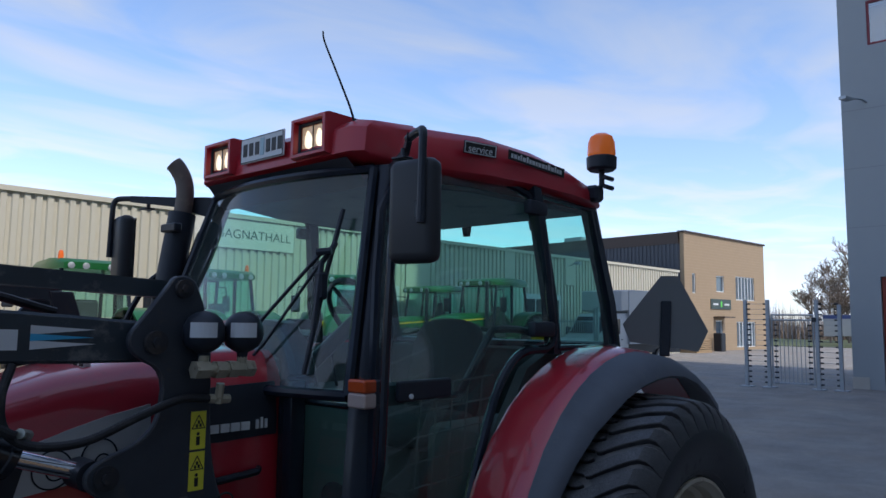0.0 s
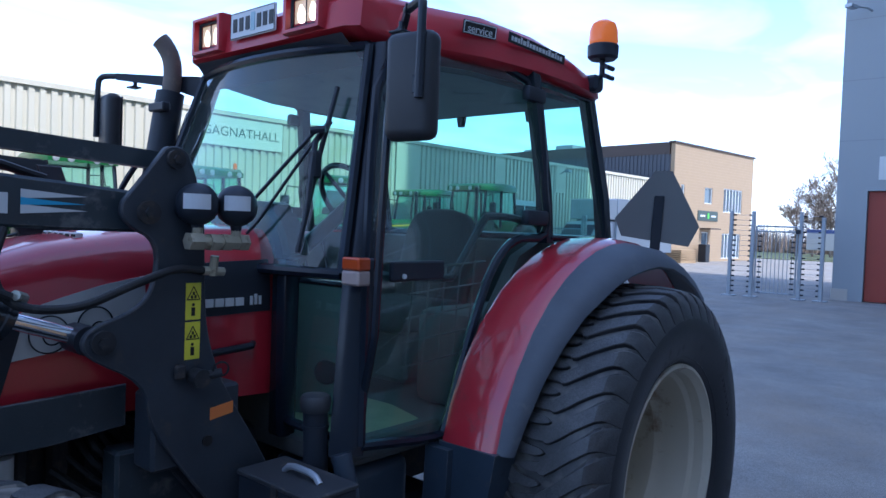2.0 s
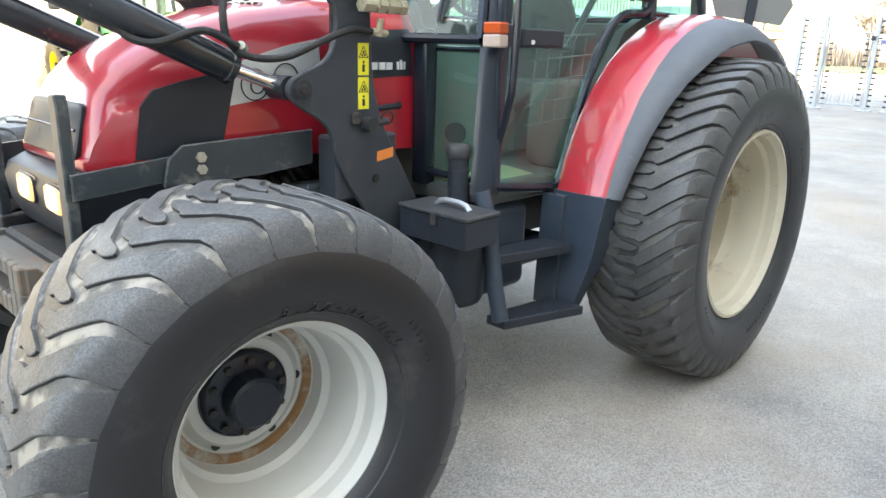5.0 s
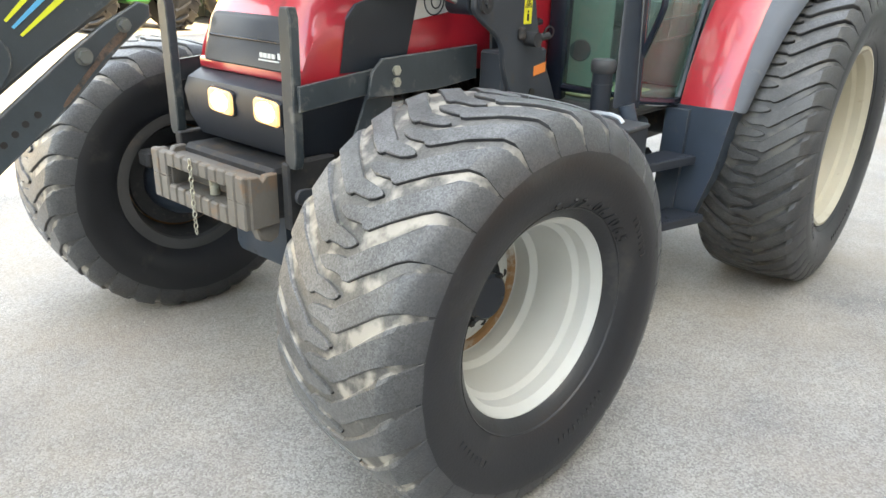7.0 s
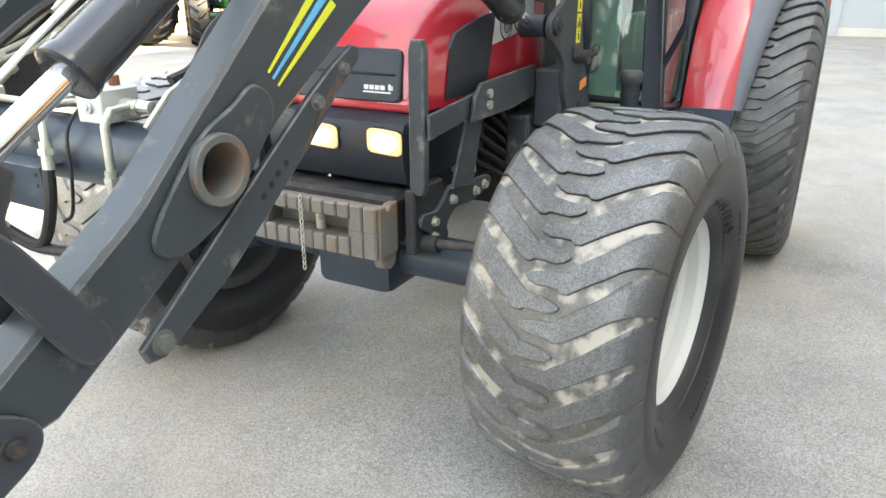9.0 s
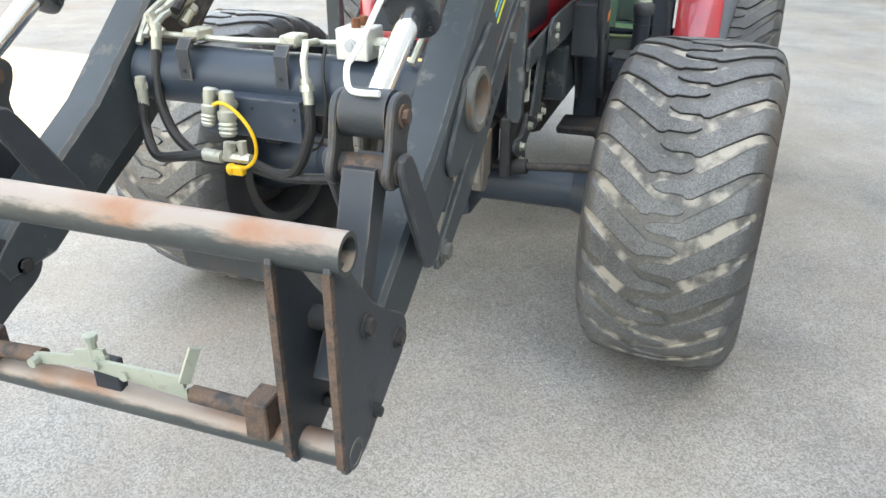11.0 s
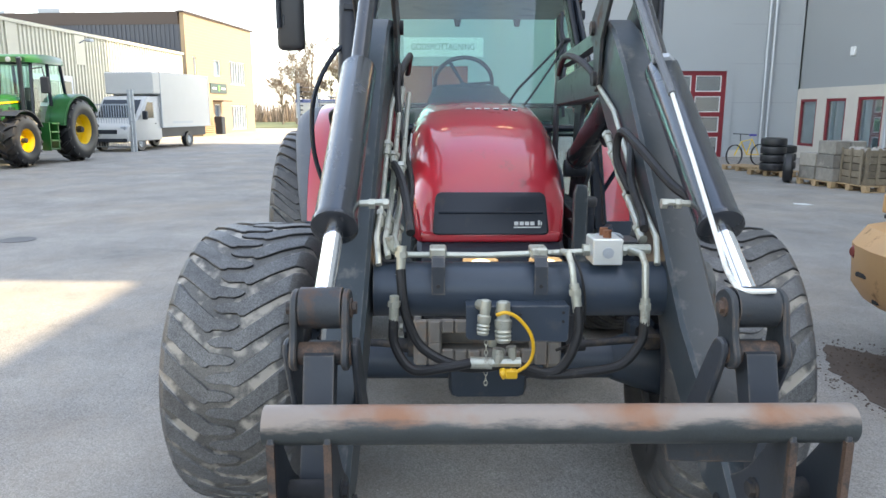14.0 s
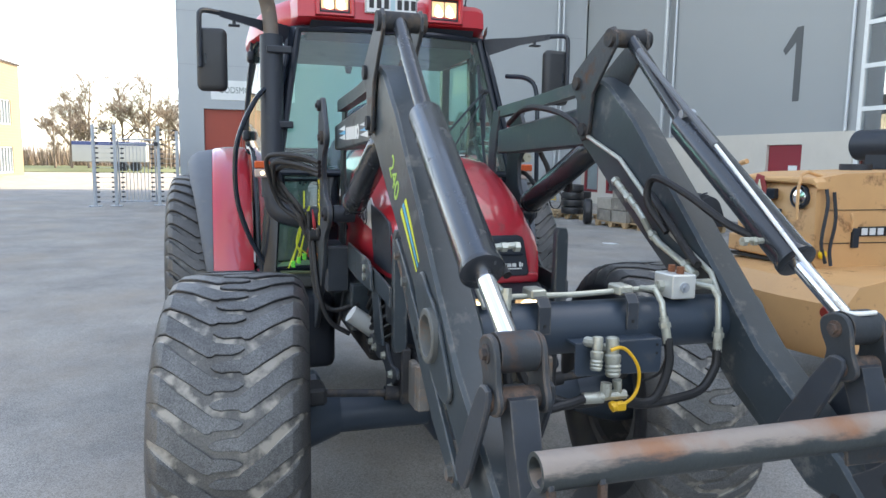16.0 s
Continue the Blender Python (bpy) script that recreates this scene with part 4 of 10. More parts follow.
for x in (15.2, 26.15):
    w = thing("hall_gate", (x, hall_y(x), 0), "white-framed glazed hall gate", "door", kind="structure")
    m = facing((x, hall_y(x) - 0.02, 0.0), (1, -0.054, 0))
    bm = B()
    box(bm, (-1.6, 0, -0.03), (1.6, 3.2, 0.0), m=m)
    lf = part("leaf", bm, SIGNW, w, smooth=0)
    for i in range(3):
        for j in range(2):
            bm = B()
            box(bm, (-1.45 + i * 1.0, 0.9 + j * 1.1, 0.0), (-0.55 + i * 1.0, 1.85 + j * 1.1, 0.012), m=m)
            part("pane", bm, material("dark_pane", (0.05, 0.07, 0.08), 0.1), lf, smooth=0)
bm = B()
y = hall_y(28.6)
tube(bm, [(28.6, y, 4.72), (28.6, y - 0.25, 4.86), (28.35, y - 0.55, 4.84)], 0.03, n=6)
box(bm, (28.15, y - 0.75, 4.76), (28.5, y - 0.5, 4.90), 0.03)
solo("wall_lamp", bm, GALVD, "small floodlight on the hall wall", "lamp")

# made-up wall out of view that trims the low western sky light
bm = B()
box(bm, (-36.3, -13.0, 0), (-36.0, 40.0, 4.5))
solo("wall_west", bm, HALLC, "unseen plain cream wall added to cut low sky light from the west", "wall", kind="structure", smooth=0)

# ---------------------------------------------------------------- tan brick building
TA, TB, TH = Vector((42.76, 16.5)), Vector((54.63, 15.09)), 8.0
tu = (TB - TA).normalized()


def tan_m(u, z, off=0.0):
    p = TA + tu * u
    return facing((p.x + tu.y * off, p.y - tu.x * off, z), (tu.x, tu.y, 0))


L_ = (TB - TA).length
OPEN = [(1.0, 1.45, 3.9, 5.25), (4.3, 5.45, 4.1, 5.25), (7.2, 10.2, 3.6, 5.35), (4.1, 5.1, 0.0, 2.1), (7.2, 10.2, 0.2, 2.05)]
house = thing("brick_house", (TA.x, TA.y, 0), "two-storey tan brick office building with flat roof", "building")
us = sorted({0, L_, *[o[0] for o in OPEN], *[o[1] for o in OPEN]})
zs = sorted({0, TH, *[o[2] for o in OPEN], *[o[3] for o in OPEN]})
bm = B()
for a, b in zip(us, us[1:]):
    for c, d in zip(zs, zs[1:]):
        if not any(o[0] < (a + b) / 2 < o[1] and o[2] < (c + d) / 2 < o[3] for o in OPEN):
            box(bm, (a, c, -0.3), (b, d, 0.0), m=tan_m(0, 0))
bmesh.ops.remove_doubles(bm, verts=bm.verts, dist=0.001)
wallp = part("wall", bm, TANB, house, smooth=0)
bm = B()
k = 0
z = 0.2
while z < TH - 0.1:
    for a, b in [(0.01, L_ - 0.01)]:
        segs = [(a, b)]
        for o in OPEN:
            if o[2] - 0.05 < z < o[3] + 0.05:
                segs = [t for s0, s1 in segs for t in (((s0, o[0] - 0.02), (o[1] + 0.02, s1)) if s0 < o[0] and o[1] < s1 else ((s0, s1),))]
        for s0, s1 in segs:
            box(bm, (s0, z - 0.012, 0.0), (s1, z + 0.012, 0.006), m=tan_m(0, 0))
    z += 0.2
part("course", bm, material("mortar_shadow", (0.40, 0.30, 0.21), 0.9), house, "brick courses", smooth=0)
bm = B()
box(bm, (-0.15, TH - 0.06, -0.4), (L_ + 0.1, TH + 0.06, 0.10), m=tan_m(0, 0))
part("roof_edge", bm, BROWNT, house, smooth=0)
bm = B()
nrm = Vector((-tu.y, tu.x))
box(bm, (-0.05, 0, -22), (0.05, 7.2, -0.3), m=tan_m(0, 0))
kk = 0
while kk < 72:
    box(bm, (-0.085, 0, -0.55 - 0.3 * kk), (-0.05, 7.2, -0.40 - 0.3 * kk), m=tan_m(0, 0))
    kk += 1
part("side_wall", bm, BLUEC, house, "dark blue ribbed sheet side wall", smooth=0)
bm = B()
box(bm, (-0.12, 7.2, -22), (0.1, 8.0, -0.35), m=tan_m(0, 0))
part("fascia", bm, BROWNT, house, smooth=0)
bm = B()
box(bm, (0.05, 7.7, -22), (L_, 7.85, -0.3), m=tan_m(0, 0))
box(bm, (L_ - 0.3, 0, -22), (L_, 7.7, -0.3), m=tan_m(0, 0))
part("roof", bm, BROWNT, house, smooth=0)
bm = B()
box(bm, (1.0, 7.85, -10.8), (3.0, 8.45, -9.2), m=tan_m(0, 0))
box(bm, (1.5, 7.85, -14.5), (2.6, 8.4, -13.6), m=tan_m(0, 0))
part("roof_unit", bm, GALVD, house, "grey roof ventilation unit", smooth=0)
for i, (a, b, c, d) in enumerate(OPEN):
    bm = B()
    f = 0.07
    for q in ((a, a + f, c, d), (b - f, b, c, d), (a + f, b - f, d - f, d), (a + f, b - f, c, c + f)):
        box(bm, (q[0], q[2], -0.22), (q[1], q[3], -0.05), m=tan_m(0, 0))
    bmesh.ops.remove_doubles(bm, verts=bm.verts, dist=0.0005)
    wn_ = part("window" if i != 3 else "door", bm, SIGNW, house, smooth=0)
    for k in range(1, 6) if i in (2, 4) else ():
        u = a + (b - a) * k / 6
        bm = B()
        box(bm, (u - 0.05, c + f, -0.18), (u + 0.05, d - f, -0.04), m=tan_m(0, 0))
        part("mullion", bm, SIGNW, wn_, smooth=0)
    bm = B()
    box(bm, (a + f, c + f, -0.16), (b - f, d - f, -0.14), m=tan_m(0, 0))
    part("pane", bm, material("blue_pane", (0.10, 0.14, 0.18), 0.08), wn_, smooth=0)
bm = B()
box(bm, (3.4, 2.9, 0.0), (6.3, 3.6, 0.06), m=tan_m(0, 0))
sb = part("sign_board", bm, material("dark_green_grey", (0.05, 0.075, 0.07), 0.5), house, "dark sign with pale bars", smooth=0)
bm = B()
for u in (3.7, 5.3):
    box(bm, (u, 3.17, 0.06), (u + 0.7, 3.3, 0.07), m=tan_m(0, 0))
part("sign_bar", bm, SIGNW, sb, smooth=0)
bm = B()
box(bm, (4.75, 3.05, 0.06), (4.98, 3.45, 0.07), m=tan_m(0, 0))
part("sign_mark", bm, LIMEP, sb, smooth=0)
bm = B()
box(bm, (3.8, 2.3, 0.0), (5.4, 2.38, 0.8), m=tan_m(0, 0))
part("canopy", bm, BROWNT, house, smooth=0)
bm = B()
box(bm, (3.1, 0.0, 0.3), (3.7, 1.25, 0.9), 0.05, m=tan_m(0, 0))
solo("waste_bin", bm, BLACK, "dark wheeled bin by the office door", "bin")
bm = B()
box(bm, (-1.2, 0.0, 0.2), (0.8, 0.12, 1.4), m=tan_m(0, 0))
for k in range(6):
    box(bm, (-1.2, 0.12 + 0.13 * k, 0.2), (0.8, 0.2 + 0.13 * k, 1.4), 0.01, m=tan_m(0, 0))
solo("pallet_stack", bm, WOOD, "stack of wooden pallets by the brick house", "pallets")

# ---------------------------------------------------------------- fence and gate by the grey building
fence = thing("wire_gate", (19.4, 3.9, 0), "galvanised yard gate with strained wires and black insulators", "gate")
G0, G1 = Vector((19.26, 4.86)), Vector((19.62, 2.95))
gu = (G1 - G0).normalized()


def gp(u, z, off=0.0):
    p = G0 + gu * u
    return Vector((p.x + off, p.y, z))


for u in (0.0, 0.62, 1.92, 2.5):
    bm = B()
    box(bm, gp(u, 0) - Vector((0.05, 0.05, 0)), gp(u, 2.6 if u < 2 else 2.45) + Vector((0.05, 0.05, 0)), 0.005)
    box(bm, gp(u, 0) - Vector((0.18, 0.18, 0)), gp(u, 0.03) + Vector((0.18, 0.18, 0)), 0.005)
    part("post", bm, GALVD, fence)
bm = B()
for u in (0.72, 1.82):
    cyl(bm, gp(u, 0.15), gp(u, 2.15), 0.025, n=8)
for z in (0.15, 2.0, 2.15):
    cyl(bm, gp(0.72, z), gp(1.82, z), 0.025, n=8)
gf = part("gate_frame", bm, GALVD, fence)
bm = B()
for k in range(9):
    u = 0.82 + 0.11 * k
    cyl(bm, gp(u, 0.15), gp(u, 2.0), 0.011, n=6)
part("gate_bar", bm, GALVD, gf)
bm = B()
for k in range(16):
    z = 0.15 + 0.155 * k
    for a, b in ((0.0, 0.62), (1.92, 2.5)):
        cyl(bm, gp(a, z), gp(b, z), 0.005, n=4)
part("strained_wire", bm, GALVD, fence)
bm = B()
for k in range(16):
    z = 0.15 + 0.155 * k
    for u in (0.08, 0.54, 0.82, 1.72, 2.0, 2.42):
        if 0.7 < u < 1.8 and z > 2.0:
            continue
        c = gp(u, z)
        cyl(bm, c - Vector((gu.x, gu.y, 0)) * 0.05, c + Vector((gu.x, gu.y, 0)) * 0.06, 0.026, n=6)
part("insulator", bm, BLACK, fence, "black wire insulators")
bm = B()
box(bm, gp(1.86, 1.95, -0.08) - Vector((0.03, 0.06, 0)), gp(1.86, 2.08, -0.08) + Vector((0.03, 0.06, 0)), 0.01)
part("lock_box", bm, BLACK, fence)
fence2 = thing("bar_fence", (24.0, 13.2, 0), "galvanised bar fence panel", "fence")
F0, F1 = Vector((23.85, 12.45)), Vector((24.6, 15.6))
bm = B()
fu = (F1 - F0)
for k in (0.0, 0.05, 1.0):
    p = F0 + fu * k
    box(bm, (p.x - 0.05, p.y - 0.05, 0), (p.x + 0.05, p.y + 0.05, 2.5 if k < 0.5 else 2.0))
part("post", bm, GALVD, fence2)
bm = B()
for k in range(26):
    p = F0 + fu * (0.06 + 0.93 * k / 25)
    cyl(bm, (p.x, p.y, 0.15), (p.x, p.y, 1.95), 0.014, n=6)
part("bar", bm, GALVD, fence2)
bm = B()
for z in (0.2, 1.9):
    a, b = F0 + fu * 0.05, F1
    cyl(bm, (a.x, a.y, z), (b.x, b.y, z), 0.025, n=6)
part("rail", bm, GALVD, fence2)
bm = B()
for z in (0.2, 0.7, 1.2, 1.7, 2.2):
    p = F0 + fu * 0.025
    box(bm, (p.x - 0.04, p.y - 0.1, z), (p.x + 0.04, p.y + 0.1, z + 0.04))
part("tie", bm, GALVD, fence2)


# ---------------------------------------------------------------- other machines
def agri_tyre(c, s, R, w, rim_r, lugs, parent, rim_mat):
    bm = B()
    h = w / 2
    lathe(bm, c, (0, s, 0), [(h * 0.85, rim_r), (h * 0.6, rim_r - 0.04), (h * 0.1, rim_r - 0.06), (h * 0.0, rim_r * 0.5), (h * 0.25, rim_r * 0.35), (h * 0.25, 0)], n=28)
    wh = part("wheel", bm, rim_mat, parent)
    bm = B()
    lathe(bm, c, (0, s, 0), [(h * 0.2, rim_r * 0.22), (h * 0.75, rim_r * 0.20), (h * 0.8, 0.0)], n=16)
    part("hub", bm, DIRTY, wh)
    bm = B()
    b0 = R - 0.055
    prof = [(-h * 0.85, rim_r), (-h, rim_r + 0.35 * (b0 - rim_r)), (-h * 0.97, b0 - 0.10), (-h * 0.8, b0 - 0.02), (0, b0), (h * 0.8, b0 - 0.02), (h * 0.97, b0 - 0.10), (h, rim_r + 0.35 * (b0 - rim_r)), (h * 0.85, rim_r)]
    lathe(bm, c, (0, s, 0), prof, n=40)
    ty = part("tyre", bm, RUBBER, wh)
    bm = B()
    cx, cy, cz = c
    for side in (-1, 1):
        for i in range(lugs):
            t0 = 2 * math.pi * (i + 0.25 * (1 + side)) / lugs
            rows = []
            for u, f in ((0.0, 1.0), (0.5, 0.55), (0.98, 0.0)):
                t = t0 + 0.28 * f
                r0 = b0 - (0.0 if u < 0.9 else 0.07)
                rows.append([Vector((cx - r * math.sin(t + a), cy + side * u * h, cz + r * math.cos(t + a))) for a, r in ((-0.05, r0 - 0.01), (0.05, r0 - 0.01), (0.036, r0 + 0.055), (-0.036, r0 + 0.055))])
            loft(bm, rows)
    part("tread", bm, RUBBER, ty)


def farm_tractor(at, turn_deg, paint, rim_mat, label, group="", beacon=False, size=1.0):
    """A large tractor that heads along -x before it is turned."""
    t = thing("farm_tractor", (0, 0, 0), label, "tractor", group)
    for s in (-1, 1):
        agri_tyre((0, s * 0.95, 0.98), s, 0.98, 0.62, 0.47, 17, t, rim_mat)
        agri_tyre((-2.9, s * 0.95, 0.74), s, 0.74, 0.52, 0.33, 15, t, rim_mat)
    bm = B()
    loft(bm, [[Vector((x, y, z)) for y, z in ((-w, 1.0), (w, 1.0), (w * 1.02, zt - 0.32), (w * 0.92, zt - 0.10), (w * 0.6, zt), (-w * 0.6, zt), (-w * 0.92, zt - 0.10), (-w * 1.02, zt - 0.32))] for x, w, zt in ((-1.85, 0.47, 2.02), (-2.5, 0.46, 2.0), (-3.3, 0.43, 1.92), (-3.75, 0.38, 1.80), (-3.98, 0.32, 1.62), (-4.05, 0.28, 1.35))])
    bon = part("bonnet", bm, paint, t, smooth=40)
    bm = B()
    for s in (-1, 1):
        prism(bm, [(-3.85, 1.12), (-2.95, 1.12), (-2.75, 1.62), (-3.65, 1.55)], "y", *sorted((s * 0.40, s * 0.465)))
    part("side_screen", bm, BLACK, bon)
    bm = B()
    for s in (-1, 1):
        for k in range(3):
            prism(bm, [(-2.55 + 0.11 * k, 1.30), (-2.49 + 0.11 * k, 1.30), (-2.44 + 0.11 * k, 1.66), (-2.50 + 0.11 * k, 1.66)], "y", *sorted((s * 0.45, s * 0.478)))
    part("vent_slot", bm, BLACK, bon)
    bm = B()
    for s in (-1, 1):
        prism(bm, [(-1.9, 1.80), (-1.9, 1.84), (-3.6, 1.74), (-3.7, 1.68)], "y", *sorted((s * 0.43, s * 0.482)))
    part("stripe", bm, YELP, bon)
    bm = B()
    box(bm, (-4.08, -0.26, 1.08), (-4.02, 0.26, 1.52), 0.02)
    part("nose_grille", bm, BLACK, bon)
    bm = B()
    box(bm, (-3.9, -0.27, 0.6), (0.4, 0.27, 1.05), 0.06)
    cyl(bm, (0, -0.9, 0.98), (0, 0.9, 0.98), 0.16, n=12)
    cyl(bm, (-2.9, -0.9, 0.74), (-2.9, 0.9, 0.74), 0.12, n=12)
    part("chassis", bm, paint, t)
    bm = B()
    box(bm, (-4.55, -0.40, 0.50), (-4.0, 0.40, 0.98), 0.06)
    part("front_weight", bm, paint, t)
    bm = B()
    for s in (-1, 1):
        for x0, x1, z1 in ((-1.92, -1.70, 2.95), (-0.95, -0.88, 2.95), (-0.06, -0.20, 2.95)):
            tube(bm, [(x0, s * 0.80, 1.2 if x0 < -1 else 1.7), (x1, s * 0.74, z1)], 0.05, n=6)
    box(bm, (-1.95, -0.72, 1.0), (-0.1, 0.72, 1.15))
    box(bm, (-1.98, -0.62, 1.12), (-1.9, 0.62, 1.85))
    for z in (1.2, 2.93):
        cyl(bm, (-1.93 if z < 2 else -1.7, -0.78, z), (-1.93 if z < 2 else -1.7, 0.78, z), 0.04, n=6)
    cab = part("cab_frame", bm, BLACKS, t)
    bm = B()
    for s in (-1, 1):
        bm.faces.new([bm.verts.new(p) for p in ((-1.92, s * 0.80, 1.2), (-0.95, s * 0.80, 1.2), (-0.06, s * 0.80, 1.75), (-0.20, s * 0.74, 2.93), (-1.70, s * 0.74, 2.93))])
    for xa, xb in ((-1.93, -1.71), (-0.05, -0.19)):
        bm.faces.new([bm.verts.new(p) for p in ((xa, -0.76, 1.85), (xa, 0.76, 1.85), (xb, 0.73, 2.93), (xb, -0.73, 2.93))])
    part("cab_glass", bm, CABGLASS, cab)
    bm = B()
    loft(bm, [[Vector((x, y, z)) for y, z in ((-w, 2.93), (w, 2.93), (w, 3.05), (w * 0.9, zt), (-w * 0.9, zt), (-w, 3.05))] for x, w, zt in ((-1.98, 0.76, 3.08), (-1.85, 0.83, 3.15), (-0.9, 0.85, 3.20), (-0.15, 0.83, 3.16), (-0.02, 0.76, 3.08))])
    roof = part("cab_roof", bm, paint, t, smooth=40)
    for s in (-1, 1):
        for y in (0.28, 0.60):
            for x, ax in ((-1.97, -1), (-0.03, 1)):
                bm = B()
                lathe(bm, (x, s * y, 3.0), (ax, 0, 0), [(0.0, 0.075), (0.035, 0.075), (0.04, 0.06), (0.04, 0.0)], n=14)
                part("work_lamp", bm, GALV, roof)
    bm = B()
    box(bm, (-1.15, -0.28, 1.15), (-0.65, 0.28, 1.55), 0.06)
    box(bm, (-0.75, -0.28, 1.5), (-0.6, 0.28, 2.25), 0.06)
    part("seat", bm, SEATC, t)
    for s in (-1, 1):
        bm = B()
        loft(bm, [[Vector((-1.10 * math.cos(a), s * 0.62, 0.98 + 1.10 * math.sin(a))), Vector((-1.10 * math.cos(a), s * 1.22, 0.98 + 1.10 * math.sin(a))), Vector((-1.06 * math.cos(a), s * 1.26, 0.98 + 1.04 * math.sin(a))), Vector((-1.04 * math.cos(a), s * 0.62, 0.98 + 1.04 * math.sin(a)))] for a in (radians(q) for q in range(8, 150, 10))])
        part("rear_fender", bm, paint, t)
        bm = B()
        loft(bm, [[Vector((-2.9 - 0.84 * math.cos(a), s * 0.70, 0.74 + 0.84 * math.sin(a))), Vector((-2.9 - 0.84 * math.cos(a), s * 1.20, 0.74 + 0.84 * math.sin(a))), Vector((-2.9 - 0.81 * math.cos(a), s * 1.20, 0.74 + 0.81 * math.sin(a))), Vector((-2.9 - 0.81 * math.cos(a), s * 0.70, 0.74 + 0.81 * math.sin(a)))] for a in (radians(q) for q in range(55, 165, 11))])
        part("front_fender", bm, BLACK, t)
        bm = B()
        for k in range(4):
            box(bm, (-1.75 + 0.05 * k, s * 1.0 - 0.15, 0.42 + 0.25 * k), (-1.35 + 0.05 * k, s * 1.0 + 0.15, 0.46 + 0.25 * k))
        for x in (-1.78, -1.34):
            box(bm, (x, s * 1.0 - 0.16, 0.40), (x + 0.03, s * 1.0 + 0.10, 1.22))
        part("ladder", bm, paint, t)
        bm = B()
        box(bm, (-1.30, s * 0.72 - 0.22, 0.52), (-0.95, s * 0.72 + 0.24, 1.15), 0.06)
        part("fuel_tank", bm, BLACK, t)
        bm = B()
        tube(bm, [(-1.8, s * 0.78, 2.75), (-1.95, s * 1.22, 2.78), (-1.97, s * 1.28, 2.5)], 0.02, n=6)
        box(bm, (-2.02, s * 1.28 - 0.13, 2.05), (-1.94, s * 1.28 + 0.13, 2.52), 0.03)
        part("mirror", bm, BLACK, t)
    bm = B()
    tube(bm, [(-2.0, -0.58, 1.4), (-2.0, -0.60, 2.85), (-2.06, -0.62, 3.05)], 0.065, n=8)
    part("exhaust", bm, BLACK, t)
    if beacon:
        bm = B()
        for s in (-1, 1):
            lathe(bm, (-0.35, s * 0.72, 3.14), (0, 0, 1), [(0, 0.05), (0.1, 0.06), (0.2, 0.04), (0.22, 0)], n=12)
        part("beacon", bm, AMBER, t)
        bm = B()
        for s in (-1, 1):
            box(bm, (1.02, s * 0.95 - 0.08, 1.55), (1.08, s * 0.95 + 0.08, 1.8))
        part("tail_lamp", bm, TAILRED, t)
    t.location, t.rotation_euler, t.scale = at, (0, 0, radians(turn_deg)), (size, size, size)
    return t


TAILRED = material("tail_red", (0.5, 0.02, 0.02), 0.3)
farm_tractor((18.95, 13.42, 0), -2.7, GREENP, YELP, "big green tractor with yellow wheel rims", "parked farm tractors", size=1.07)
farm_tractor((18.5, 15.98, 0), -3, GREENP, YELP, "green tractor parked close to the hall wall", "parked farm tractors")
farm_tractor((3.9, 14.2, 0), 88 + 180, GREENP, YELP, "green tractor seen from behind in the sun", "parked farm tractors", beacon=True)
farm_tractor((7.6, 14.5, 0), 95 + 180, GREENP, YELP, "green tractor beside the hall with orange beacon", "parked farm tractors", beacon=True)
farm_tractor((11.6, 14.6, 0), 48, GREENP, DARKRIM, "green tractor with grimy wheel rims by the hall", "parked farm tractors")

# box van
van = thing("box_van", (0, 0, 0), "white box van parked by the fence", "van")
bm = B()
nose = [(-2.22, 0.40), (-2.28, 0.62), (-2.22, 0.95), (-2.05, 1.12), (-1.62, 1.26), (-1.45, 1.36), (-0.82, 2.14), (-0.62, 2.26), (0.2, 2.32), (0.2, 0.40)]
loft(bm, [[Vector((x + dx, y, 1.2 + (z - 1.2) * f)) for x, z in nose] for y, dx, f in ((-1.02, 0.10, 0.95), (-0.99, 0.05, 0.985), (-0.8, 0.0, 1.0), (0.8, 0.0, 1.0), (0.99, 0.05, 0.985), (1.02, 0.10, 0.95))])
cabv = part("van_cab", bm, VANW, van, smooth=40)
bm = B()
for s in (-1, 1):
    prism(bm, [(-1.12, 1.36), (-0.28, 1.36), (-0.28, 2.02), (-0.68, 2.02)], "y", *sorted((s * 1.0, s * 1.03)))
loft(bm, [[Vector((x - 0.015, y, z)) for x, z in ((-1.44, 1.38), (-0.84, 2.12))] for y in (-0.86, 0.86)], ring=False)
part("cab_window", bm, material("dark_glass", (0.02, 0.025, 0.03), 0.05), cabv, smooth=0)
bm = B()
for s in (-1, 1):
    box(bm, (-1.25, s * 1.18 - 0.11, 1.3), (-1.08, s * 1.18 + 0.11, 1.66), 0.04)
part("mirror", bm, BLACK, cabv)
bm = B()
box(bm, (-2.27, -0.94, 0.38), (-2.0, 0.94, 0.58), 0.05)
part("bumper", bm, BLACK, cabv)
bm = B()
box(bm, (-2.275, -0.55, 0.72), (-2.2, 0.55, 0.90), 0.02)
part("nose_grille", bm, BLACK, cabv)
for s in (-1, 1):
    bm = B()
    box(bm, (-2.22, s * 0.80 - 0.14, 0.86), (-2.0, s * 0.80 + 0.14, 1.06), 0.04)
    part("headlamp", bm, GALV, cabv)
bm = B()
box(bm, (-0.22, -1.035, 1.10), (-0.10, -1.02, 1.14), 0.004)
part("door_handle", bm, BLACK, cabv)
bm = B()
box(bm, (0.25, -1.12, 0.95), (4.6, 1.12, 3.3), 0.03)
